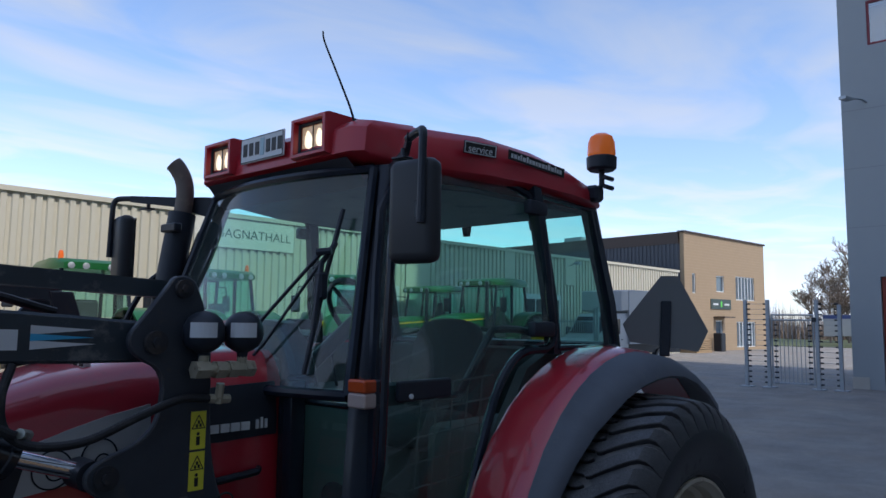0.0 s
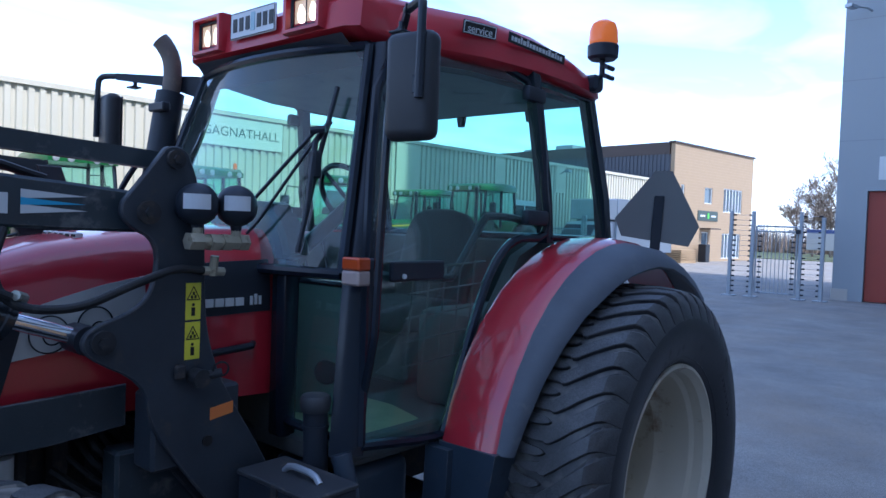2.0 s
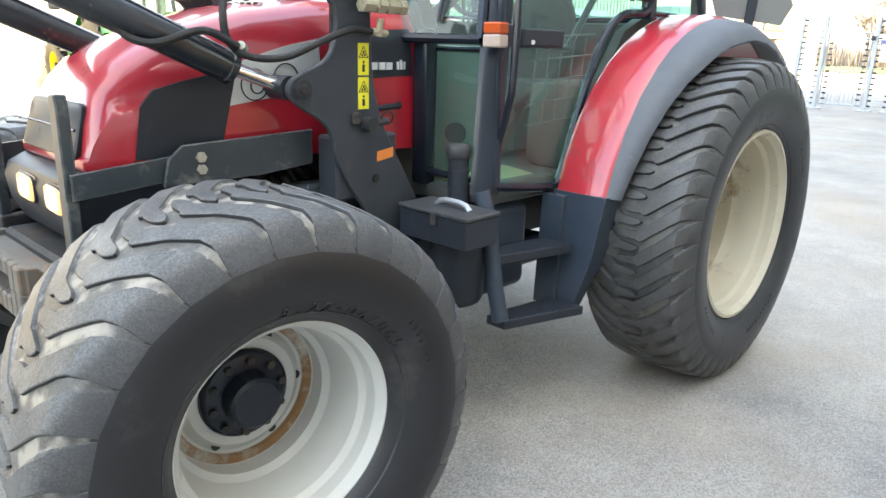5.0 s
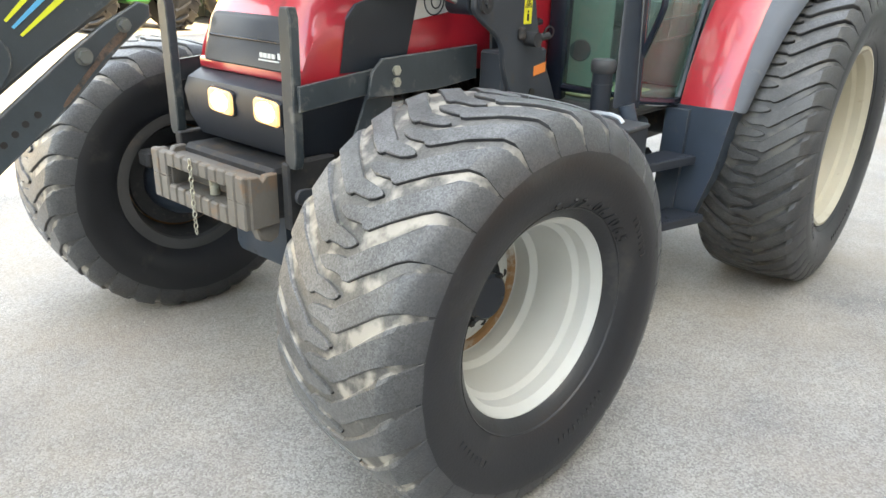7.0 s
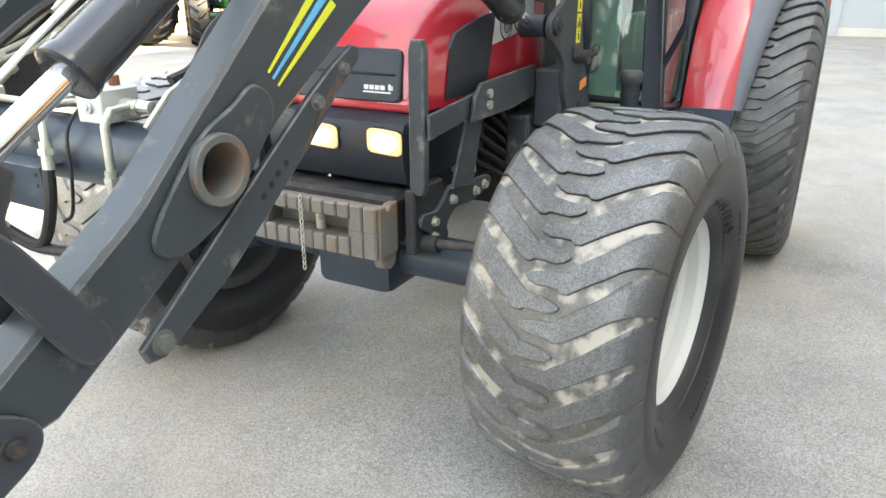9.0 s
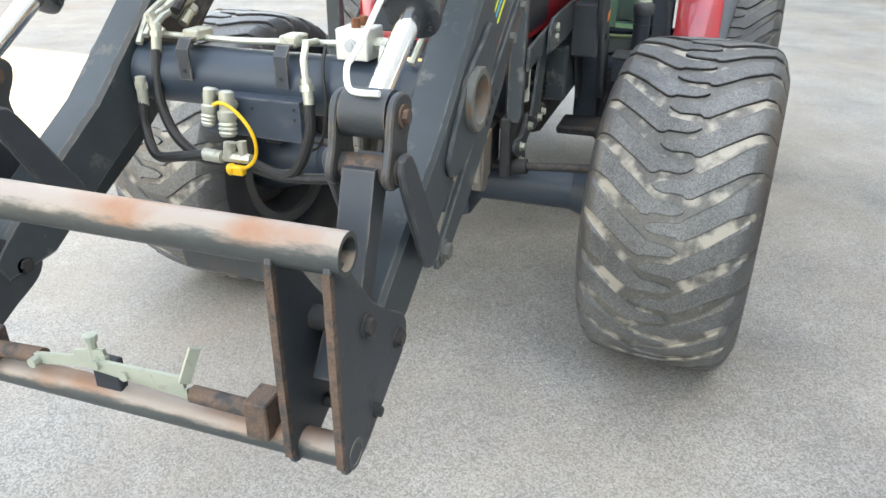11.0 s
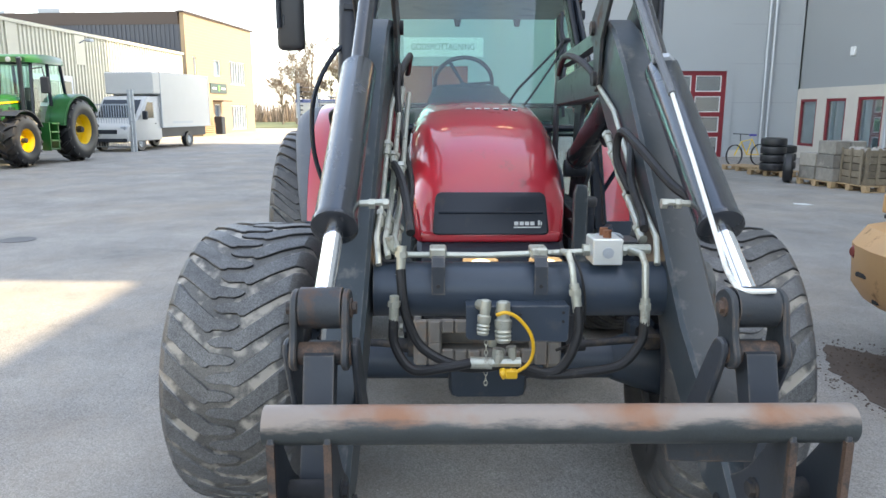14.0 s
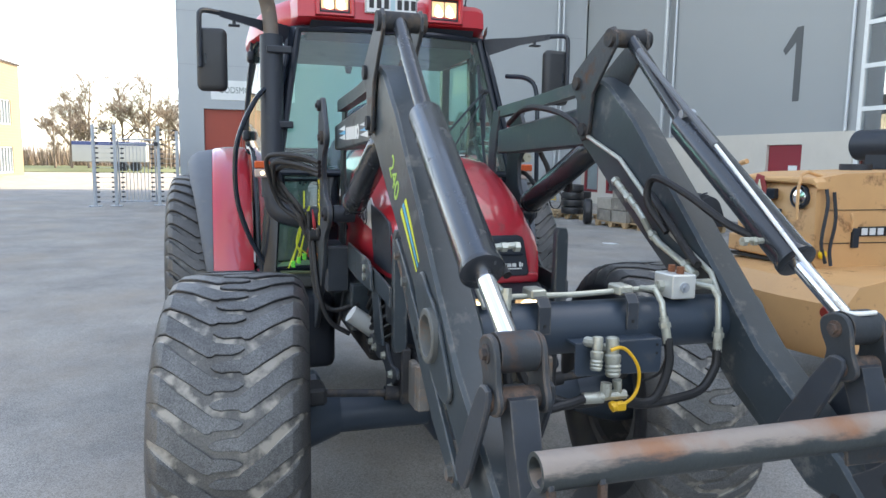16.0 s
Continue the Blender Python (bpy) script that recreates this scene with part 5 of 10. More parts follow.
box(bm, (-0.35, -1.12, 2.36), (0.26, 1.12, 3.3), 0.05)
cargo = part("cargo_box", bm, VANW, van, "plain white cargo box")
bm = B()
for z in (0.93, 3.27):
    box(bm, (0.24, -1.128, z), (4.61, 1.128, z + 0.05), 0.006)
for x in (0.24, 4.56):
    for s in (-1, 1):
        box(bm, (x, s * 1.1 - 0.03, 0.95), (x + 0.05, s * 1.1 + 0.03, 3.3), 0.006)
part("edge_trim", bm, GALV, cargo, "aluminium edge trim")
bm = B()
box(bm, (1.1, -1.124, 1.10), (2.9, -1.12, 1.20))
part("side_strip", bm, GALV, cargo)
bm = B()
box(bm, (0.2, -0.9, 0.5), (4.5, 0.9, 0.95), 0.02)
part("chassis", bm, BLACK, van)
for x in (-1.25, 2.75):
    for s in (-1, 1):
        bm = B()
        lathe(bm, (x, s * 0.86, 0.36), (0, s, 0), [(-0.12, 0.2), (-0.12, 0.34), (-0.08, 0.36), (0.08, 0.36), (0.12, 0.34), (0.12, 0.2), (0.06, 0.19), (0.06, 0.0)], n=24)
        tw_ = part("wheel", bm, RUBBER, van)
        bm = B()
        lathe(bm, (x, s * 0.86, 0.36), (0, s, 0), [(0.122, 0.2), (0.08, 0.185), (0.075, 0.08), (0.09, 0.06), (0.09, 0.0)], n=24)
        part("rim", bm, GALVD, tw_)
van.location, van.rotation_euler = (26.0, 13.25, 0), (0, 0, radians(-10))

# ochre wheel loader standing close beside the tractor
oc = thing("wheel_loader", (-1.2, -4.2, 0), "ochre-yellow worn wheel loader, rear end with triangle plate", "loader")
bm = B()
prof = [(-3.05, 0.92), (-2.98, 1.0), (-2.96, 1.50), (-3.02, 1.60), (-3.2, 1.63), (-6.0, 1.72), (-6.0, 0.80), (-3.1, 0.80)]
loft(bm, [[Vector((x, y, z)) for y, z in prof] for x in (-1.66, -0.88)])
ocb = part("engine_hood", bm, OCHRE, oc, "ochre engine hood with dents")
bm = B()
prof = [(-2.62, 0.52), (-2.60, 0.80), (-2.70, 0.92), (-2.95, 0.96), (-3.6, 0.96), (-3.6, 0.42), (-2.70, 0.42)]
loft(bm, [[Vector((x, y + 0.10 * abs((x + 1.52) / 0.68) ** 3 * -1.3, z)) for y, z in prof] for x in (-2.20, -2.05, -1.8, -1.52, -1.25, -1.0, -0.86)])
cw_ = part("counterweight", bm, OCHRE, oc, "scuffed ochre rear counterweight")
bm = B()
for x in (-1.93, -1.12):
    prism(bm, [(x - 0.07, 0.50), (x + 0.07, 0.50), (x + 0.07, 0.60), (x - 0.07, 0.60)], "y", -2.78, -2.70)
part("recess", bm, INK, cw_)
bm = B()
for x in (-2.09, -0.96):
    lathe(bm, (x, -2.735, 0.745), (0, 1, 0), [(0, 0.055), (0.05, 0.05), (0.07, 0.03), (0.07, 0)], n=18)
part("tail_lamp", bm, material("dark_tail_red", (0.25, 0.03, 0.02), 0.3), cw_)
bm = B()
lathe(bm, (-1.525, -2.97, 1.458), (0, 1, 0), [(0, 0.085), (0.03, 0.085), (0.035, 0.075), (0.02, 0.07)], n=24)
hl_ = part("lamp_ring", bm, BLACK, ocb)
bm = B()
lathe(bm, (-1.525, -2.965, 1.458), (0, 1, 0), [(0.0, 0.073), (0.025, 0.055), (0.04, 0.0)], n=24)
part("lamp_lens", bm, REFLECTOR, hl_)
bm = B()
lathe(bm, (-1.02, -2.97, 1.49), (0, 1, 0), [(0, 0.085), (0.03, 0.085), (0.035, 0.075), (0.02, 0.07)], n=24)
hl_ = part("lamp_ring", bm, BLACK, ocb)
bm = B()
lathe(bm, (-1.02, -2.965, 1.49), (0, 1, 0), [(0.0, 0.073), (0.02, 0.055), (0.03, 0.0)], n=24)
part("lamp_lens", bm, REFLECTOR, hl_)
bm = B()
prism(bm, [(-1.30, 1.205), (-1.315, 1.26), (-1.185, 1.60), (-1.11, 1.615), (-1.01, 1.26), (-1.00, 1.215)], "y", -2.935, -2.92, 0.004)
tp = part("triangle_plate", bm, material("dull_red", (0.28, 0.03, 0.03), 0.5), oc, "red slow-vehicle triangle with pale centre")
bm = B()
prism(bm, [(-1.275, 1.255), (-1.148, 1.575), (-1.04, 1.265)], "y", -2.920, -2.916)
part("triangle_centre", bm, material("pale_yellow", (0.62, 0.62, 0.45), 0.5), tp)
bm = B()
box(bm, (-1.36, -2.955, 1.12), (-1.19, -2.94, 1.36), 0.004)
part("plate_holder", bm, BLACK, oc, "black plate holder")
bm = B()
box(bm, (-1.325, -2.95, 1.43), (-1.24, -2.90, 1.51), 0.008)
part("work_light", bm, BLACKS, oc)
bm = B()
prism(bm, [(-0.86, 1.135), (-1.62, 1.142), (-1.635, 1.12), (-1.625, 0.995), (-0.86, 1.005)], "y", -2.985, -2.90, 0.012)
bt_ = part("rear_belt", bm, OCHRE, oc, "raised ochre belt across the hood")
bm = B()
box(bm, (-1.62, -2.99, 0.965), (-0.87, -2.92, 0.99))
part("belt_seam", bm, INK, bt_)
bm = B()
box(bm, (-1.02, -2.92, 1.13), (-0.97, -2.88, 1.20), 0.006)
part("latch", bm, OCHRE, bt_)
bm = B()
prism(bm, [(-0.86, 1.60), (-1.66, 1.60), (-1.70, 1.57), (-1.70, 1.52), (-1.64, 1.55), (-0.86, 1.565)], "y", -3.02, -2.925, 0.012)
part("hood_rim", bm, OCHRE, oc)
bm = B()
box(bm, (-1.44, -2.70, 0.635), (-1.10, -2.685, 0.765), 0.006)
rc_ = part("hitch_plate", bm, OCHRE, oc)
bm = B()
box(bm, (-1.37, -2.686, 0.655), (-1.17, -2.682, 0.735), 0.0)
part("hitch_slot", bm, INK, rc_)
bm = B()
box(bm, (-1.30, -2.69, 0.45), (-1.24, -2.66, 0.64), 0.006)
box(bm, (-1.45, -2.69, 0.60), (-1.08, -2.63, 0.63), 0.006)
part("tow_bracket", bm, DIRTY, rc_)
for z0, z1 in ((1.37, 1.375), (1.13, 1.136)):
    bm = B()
    box(bm, (-1.665, -6.0, z0), (-1.655, -3.06, z1))
    part("panel_seam", bm, INK, oc)
bm = B()
lathe(bm, (-1.69, -3.02, 1.06), (-1, 0, 0), [(0.0, 0.032), (0.02, 0.03), (0.03, 0.0)], n=16)
part("reflector", bm, YELP, oc, "round yellow reflector")
bm = B()
tube(bm, [(-0.93, -2.95, 1.60), (-0.93, -2.90, 1.68), (-1.02, -2.9, 1.71)], 0.02, n=8, smooth=3)
tube(bm, [(-1.58, -3.1, 1.60), (-1.58, -2.90, 1.62), (-1.58, -2.88, 1.3)], 0.012, n=6, smooth=3)
tube(bm, [(-1.70, -3.25, 1.35), (-1.72, -3.25, 1.30), (-1.70, -3.25, 1.22)], 0.012, n=6)
part("hood_bracket", bm, OCHRE, oc)
bm = B()
tube(bm, [(-1.69, -3.02, 1.52), (-1.71, -3.02, 1.40), (-1.70, -3.0, 1.15), (-1.72, -3.03, 1.0)], 0.012, n=6, smooth=4)
tube(bm, [(-1.69, -3.09, 1.50), (-1.71, -3.10, 1.30), (-1.70, -3.08, 1.10), (-1.72, -3.08, 0.98)], 0.012, n=6, smooth=4)
box(bm, (-1.685, -3.36, 1.10), (-1.66, -3.30, 1.24), 0.004)
part("cable", bm, BLACK, oc)
bm = B()
box(bm, (-1.672, -3.62, 1.18), (-1.662, -3.36, 1.25))
pl_ = part("name_plate", bm, INK, oc, "dark plate with pale blocks")
bm = B()
for k in range(3):
    box(bm, (-1.675, -3.44 - 0.075 * k, 1.19), (-1.671, -3.385 - 0.075 * k, 1.24))
part("plate_block", bm, SIGNW, pl_)
bm = B()
for k in range(10):
    for j in range(6):
        box(bm, (-1.664, -4.1 + 0.045 * k, 1.32 + 0.04 * j), (-1.658, -4.1 + 0.045 * k + 0.028, 1.32 + 0.04 * j + 0.02))
part("vent_slot", bm, INK, oc)
bm = B()
cyl(bm, (-1.1, -3.9, 1.65), (-1.1, -3.9, 1.70), 0.12, n=20)
cyl(bm, (-1.35, -4.2, 1.86), (-0.85, -4.2, 1.86), 0.13, n=20)
box(bm, (-1.2, -4.3, 1.66), (-1.0, -4.1, 1.80))
part("air_cleaner", bm, BLACK, oc)
bm = B()
box(bm, (-1.95, -6.6, 0.5), (-0.75, -3.5, 0.95), 0.05)
part("frame", bm, DIRTY, oc)
for x in (-2.1, -0.6):
    bm = B()
    lathe(bm, (x, -4.6, 0.66), (1, 0, 0), [(-0.22, 0.35), (-0.25, 0.5), (-0.2, 0.64), (0, 0.66), (0.2, 0.64), (0.25, 0.5), (0.22, 0.35), (0.1, 0.33), (0.1, 0)], n=36)
    part("wheel", bm, RUBBER, oc)
bm = B()
box(bm, (-2.0, -7.2, 0.95), (-0.7, -6.0, 2.9), 0.08)
part("cab", bm, OCHRE, oc)

# lime mini loader with snow blade
ml = thing("mini_loader", (12.9, -5.6, 0), "small lime-green loader with grey V-shaped snow blade", "loader")
for (x, y, r) in ((12.6, -4.95, 0.34), (12.6, -6.15, 0.34), (14.1, -4.95, 0.34), (14.1, -6.15, 0.34)):
    bm = B()
    lathe(bm, (x, y, r), (0, 1, 0), [(-0.16, 0.18), (-0.17, 0.3), (-0.12, 0.34), (0.12, 0.34), (0.17, 0.3), (0.16, 0.18), (0.1, 0.17), (0.1, 0)], n=24)
    wh = part("wheel", bm, RUBBER, ml)
    bm = B()
    lathe(bm, (x, y, r), (0, 1, 0), [(-0.12, 0.0), (-0.12, 0.17), (-0.16, 0.18), (0.16, 0.18), (0.12, 0.17), (0.12, 0.0)], n=20)
    part("rim", bm, SIGNW, wh)
bm = B()
loft(bm, [[Vector((x, -5.55 - w, z0)), Vector((x, -5.55 + w, z0)), Vector((x, -5.55 + w * 0.8, z1)), Vector((x, -5.55 - w * 0.8, z1))] for x, w, z0, z1 in ((12.25, 0.30, 0.5, 1.0), (12.45, 0.44, 0.4, 1.30), (13.0, 0.50, 0.4, 1.32), (14.4, 0.50, 0.4, 1.25))])
box(bm, (12.2, -5.75, 0.45), (12.45, -5.35, 1.15), 0.03)
mb = part("body", bm, LIMEP, ml)
bm = B()
for y in (-4.98, -5.93):
    tube(bm, [(12.50, y, 1.25), (12.52, y, 1.82)], 0.035, n=8)
    tube(bm, [(13.7, y, 1.25), (13.65, y, 1.82)], 0.035, n=8)
cabm = part("cab_post", bm, LIMEP, ml)
bm = B()
box(bm, (12.42, -6.0, 1.82), (13.80, -4.90, 1.90), 0.03)
part("cab_roof", bm, BLACK, ml, "dark cab roof")
bm = B()
box(bm, (12.50, -5.90, 1.40), (12.53, -5.0, 1.80), 0.01)
part("cab_glass", bm, CABGLASS, cabm)
bm = B()
box(bm, (12.46, -5.92, 1.28), (12.56, -4.98, 1.40), 0.01)
part("dash", bm, BLACK, ml)
bm = B()
tube(bm, [(12.2, -5.35, 1.25), (12.05, -5.45, 1.35), (12.05, -5.75, 1.32), (12.15, -5.8, 1.1), (12.1, -5.6, 0.95)], 0.03, n=6, smooth=5)
tube(bm, [(12.2, -5.3, 1.45), (12.1, -5.2, 1.2), (12.1, -5.3, 0.8)], 0.03, n=6, smooth=5)
part("hose", bm, HOSE, mb)
for sgn in (-1, 1):
    bm = B()
    yc = -5.42
    rows = []
    for u in (0.0, 0.5, 1.0):
        y = yc + sgn * (0.02 + 0.80 * u)
        x = 11.55 - 0.35 * u if sgn > 0 else 11.55 - 0.35 * u
        rows.append([Vector((x + dx, y, z + (0.06 * u if z > 0.5 else 0))) for dx, z in ((-0.10, 0.06), (0.02, 0.22), (0.05, 0.45), (-0.06, 0.68), (-0.04, 0.68), (0.08, 0.45), (0.05, 0.22), (-0.06, 0.04))])
    loft(bm, rows)
    bl = part("blade", bm, material("blade_grey", (0.20, 0.22, 0.25), 0.45, vary=0.15), ml, "curved grey snow blade half")
    bm = B()
    loft(bm, [[Vector((r[0].x - 0.02, r[0].y, 0.012)), Vector((r[0].x + 0.01, r[0].y, 0.012)), Vector((r[0].x + 0.01, r[0].y, 0.13)), Vector((r[0].x - 0.02, r[0].y, 0.13))] for r in rows])
    part("wear_strip", bm, RUST, bl, "rusty wear strip")

# ---------------------------------------------------------------- stacks by the wall


def car_tyre(c, R=0.32, w=0.21):
    bm = B()
    lathe(bm, c, (0, 0, 1), [(-w * 0.4, R * 0.58), (-w * 0.5, R * 0.75), (-w * 0.42, R * 0.97), (-w * 0.2, R), (w * 0.2, R), (w * 0.42, R * 0.97), (w * 0.5, R * 0.75), (w * 0.4, R * 0.58), (0, R * 0.60)], n=28, closed=True)
    return solo("car_tyre", bm, RUBBER, "black car tyre stacked flat on a pallet", "tyre", "stacked tyres", at=c)


def pallet(x, y, turn_deg=0, label="pale wooden pallet on the asphalt"):
    m = Matrix.Translation((x, y, 0)) @ Matrix.Rotation(radians(turn_deg), 4, "Z")
    t = thing("pallet", (x, y, 0), label, "pallet", "pallets by the wall")
    for k in range(5):
        bm = B()
        box(bm, (-0.6, -0.40 + 0.175 * k, 0.122), (0.6, -0.30 + 0.175 * k, 0.144), 0.003, m=m)
        part("plank", bm, WOOD, t)
    bm = B()
    for a in (-0.52, 0.0, 0.52):
        for b in (-0.35, 0.0, 0.35):
            box(bm, (a - 0.07, b - 0.05, 0.022), (a + 0.07, b + 0.05, 0.122), 0.004, m=m)
        box(bm, (a - 0.05, -0.4, 0.0), (a + 0.05, 0.4, 0.022), m=m)
    part("block", bm, WOOD, t)


BOXW = material("weathered_board", (0.21, 0.195, 0.17), 0.85, vary=0.4, scale=9.0, stain=(0.26, 0.24, 0.21), stain_amt=0.3, stain_scale=5.0, bump=0.3, per_piece=0.35)
pallet(13.2, -8.95, 25)
for k in range(4):
    car_tyre((13.0, -8.75, 0.26 + 0.215 * k))
for k in range(3):
    car_tyre((13.45, -9.25, 0.26 + 0.215 * k))
pallet(14.8, -8.9, 20)
for k in range(2):
    car_tyre((12.0, -9.65, 0.107 + 0.215 * k))
pallet(10.6, -8.95, 10)
rb = random.Random(7)
for i, (a, b) in enumerate(((-0.32, -0.2), (0.28, -0.18), (-0.3, 0.2), (0.3, 0.2))):
    for k in range(3):
        if k == 2 and i % 2:
            continue
        z = 0.146 + 0.30 * k
        bm = B()
        box(bm, (10.6 + a - 0.28, -8.95 + b - 0.18, z), (10.6 + a + 0.28, -8.95 + b + 0.18, z + 0.295), 0.012, m=Matrix.Translation((10.6, -8.95, 0)) @ Matrix.Rotation(radians(10 + rb.uniform(-3, 3)), 4, "Z") @ Matrix.Translation((-10.6, 8.95, 0)))
        solo("wooden_box", bm, BOXW, "weathered grey-brown wooden box stacked on a pallet", "box", "stacked boxes", at=(10.6 + a, -8.95 + b, z))
bm = B()
lathe(bm, (11.35, -8.35, 0.35), (0.5, 1, 0), [(-0.10, 0.2), (-0.11, 0.3), (-0.06, 0.35), (0.06, 0.35), (0.11, 0.3), (0.10, 0.2)], n=28, closed=True)
solo("car_tyre", bm, RUBBER, "black tyre leaning against a pallet", "tyre", "stacked tyres", at=(11.35, -8.35, 0))
pallet(9.62, -9.2, 5)
cr_ = thing("board_crate", (9.62, -9.2, 0.144), "weathered board crate full of stones", "crate")
CRATEB = material("grey_board", (0.17, 0.14, 0.10), 0.85, vary=0.45, scale=12, per_piece=0.4)
for s in (-1, 1):
    for k in range(5):
        z = 0.15 + 0.15 * k
        bm = B()
        box(bm, (9.62 - 0.40, -9.2 + s * 0.33 - 0.012, z), (9.62 + 0.40, -9.2 + s * 0.33 + 0.012, z + 0.135), 0.004)
        part("board", bm, CRATEB, cr_)
        bm = B()
        box(bm, (9.62 + s * 0.40 - 0.012, -9.2 - 0.30, z), (9.62 + s * 0.40 + 0.012, -9.2 + 0.30, z + 0.135), 0.004)
        part("board", bm, CRATEB, cr_)
    for d in (-1, 0, 1):
        bm = B()
        box(bm, (9.62 + d * 0.36 - 0.035, -9.2 + s * 0.352 - 0.012, 0.147), (9.62 + d * 0.36 + 0.035, -9.2 + s * 0.352 + 0.012, 0.92), 0.004)
        part("batten", bm, CRATEB, cr_)
        bm = B()
        box(bm, (9.62 + s * 0.422 - 0.012, -9.2 + d * 0.25 - 0.035, 0.147), (9.62 + s * 0.422 + 0.012, -9.2 + d * 0.25 + 0.035, 0.92), 0.004)
        part("batten", bm, CRATEB, cr_)
bm = B()
for k in range(30):
    c = Vector((9.62 + rb.uniform(-0.3, 0.3), -9.2 + rb.uniform(-0.22, 0.22), 0.80 + rb.uniform(0, 0.08)))
    r = bmesh.ops.create_icosphere(bm, subdivisions=1, radius=rb.uniform(0.05, 0.10))
    for v in r["verts"]:
        v.co = c + v.co * rb.uniform(0.8, 1.1)
part("stone", bm, STONE, cr_)
pallet(9.35, -10.3, 3)
bm = B()
bag_rows = []
for x, f in ((8.72, 0.30), (8.76, 0.72), (8.86, 0.93), (9.1, 1.0), (9.4, 1.03), (9.7, 1.0), (9.9, 0.92), (9.98, 0.72), (10.02, 0.30)):
    bag_rows.append([Vector((x, -10.3 + 0.40 * math.cos(t) * (0.55 + 0.45 * f) * (1.12 if math.sin(t) < 0.2 else 1.0), 0.147 + 0.78 * f * max(0.0, math.sin(t)) ** 0.7)) for t in (math.pi * k / 14 for k in range(15))])
loft(bm, bag_rows)
FABRIC = material("black_fabric", (0.016, 0.018, 0.022), 0.8, vary=0.3, bump=0.3)
bag = solo("tool_bag", bm, FABRIC, "large black fabric bag on a pallet", "bag", at=(9.35, -10.3, 0.146))
for x in (9.0, 9.65):
    bm = B()
    tube(bm, [(x, -10.3 + 0.435 * math.cos(t), 0.16 + 0.80 * max(0.0, math.sin(t)) ** 0.7) for t in (math.pi * k / 14 for k in range(1, 8))], 0.018, n=6)
    part("strap", bm, BLACK, bag)
# large tractor tyres behind the rear wheel
for k in range(2):
    c = Vector((14.1, -3.45, 0.38 + 0.75 * k))
    bm = B()
    lathe(bm, c, (0, 0, 1), [(-0.30, 0.42), (-0.37, 0.60), (-0.32, 0.78), (0, 0.81), (0.32, 0.78), (0.37, 0.60), (0.30, 0.42)], n=40)
    for i in range(22):
        t0 = 2 * math.pi * i / 22
        for sd in (-1, 1):
            loft(bm, [[Vector((c.x + r * math.cos(t0 + 0.30 * f + a), c.y + r * math.sin(t0 + 0.30 * f + a), c.z + sd * h)) for a, r in ((-0.055, 0.77), (0.055, 0.77), (0.045, 0.86), (-0.045, 0.86))] for f, h in ((1.0, -0.02), (0.0, 0.34))])
    solo("lying_tyre", bm, RUBBER, "big lugged tractor tyre lying on the asphalt", "tyre", "lying tractor tyres", at=c)
# bicycle against the wall
bk = thing("bicycle", (16.3, -9.6, 0), "yellow and blue bicycle leaning by the wall", "bicycle")
ba, bb_ = Vector((16.5, -9.2, 0.33)), Vector((16.9, -10.15, 0.33))
for c in (ba, bb_):
    bm = B()
    ax = (0.92, 0.39, 0)
    lathe(bm, c, ax, [(-0.02, 0.31), (0.02, 0.31), (0.02, 0.34), (-0.02, 0.34)], n=28, closed=True)
    part("tyre", bm, RUBBER, bk)
bm = B()
md = (ba + bb_) / 2
tube(bm, [ba, md + Vector((0, 0, 0.42)) + (ba - md) * 0.5, md + Vector((0, 0, 0.02)), bb_], 0.018, n=6)
tube(bm, [md + Vector((0, 0, 0.02)), md + (bb_ - md) * 0.35 + Vector((0, 0, 0.5)), md + Vector((0, 0, 0.42)) + (ba - md) * 0.5], 0.018, n=6)
tube(bm, [md + (bb_ - md) * 0.35 + Vector((0, 0, 0.5)), bb_], 0.012, n=6)
part("frame", bm, YELP, bk)
bm = B()
hb = md + Vector((0, 0, 0.66)) + (ba - md) * 0.6
tube(bm, [hb - Vector((0, 0, 0.22)), hb], 0.014, n=6)
tube(bm, [hb + Vector((0.27, 0.12, 0.0)), hb, hb - Vector((0.27, 0.12, 0.0))], 0.014, n=6)
part("handlebar", bm, BLACK, bk)
bm = B()
st_ = md + (bb_ - md) * 0.4 + Vector((0, 0, 0.62))
box(bm, st_ - Vector((0.08, 0.1, 0.03)), st_ + Vector((0.08, 0.1, 0.03)), 0.02)
part("saddle", bm, material("blue_saddle", (0.05, 0.05, 0.3), 0.6), bk)

# ---------------------------------------------------------------- marks on the ground
bm = B()
rg2 = random.Random(11)
ring = []
for k in range(72):
    t = 2 * math.pi * k / 72
    r = 0.9 + 0.08 * math.sin(3 * t + 1) + 0.05 * math.sin(7 * t) + rg2.uniform(-0.05, 0.05)
    ring.append((-1.55 + 0.75 * r * math.cos(t), -2.75 + 0.42 * r * math.sin(t)))
prism(bm, ring, "z", 0.001, 0.004)
for k in range(900):
    t, r = rg2.uniform(0, 2 * math.pi), rg2.random() ** 0.6 * 1.25
    x, y, e = -1.55 + 0.75 * r * math.cos(t), -2.75 + 0.42 * r * math.sin(t), rg2.uniform(0.004, 0.022) * (1.2 - 0.6 * min(r, 1.2))
    q = [bm.verts.new((x + e * a, y + e * b, 0.002 + e * c)) for a, b, c in ((1, 0.1, 0), (-0.4, 0.9, 0), (-0.6, -0.8, 0), (0.1, 0.0, 0.8))]
    for f in ((0, 1, 3), (1, 2, 3), (2, 0, 3)):
        bm.faces.new([q[i] for i in f])
solo("soil_patch", bm, SOIL, "dark soil spilled on the asphalt", "soil", kind="stuff")
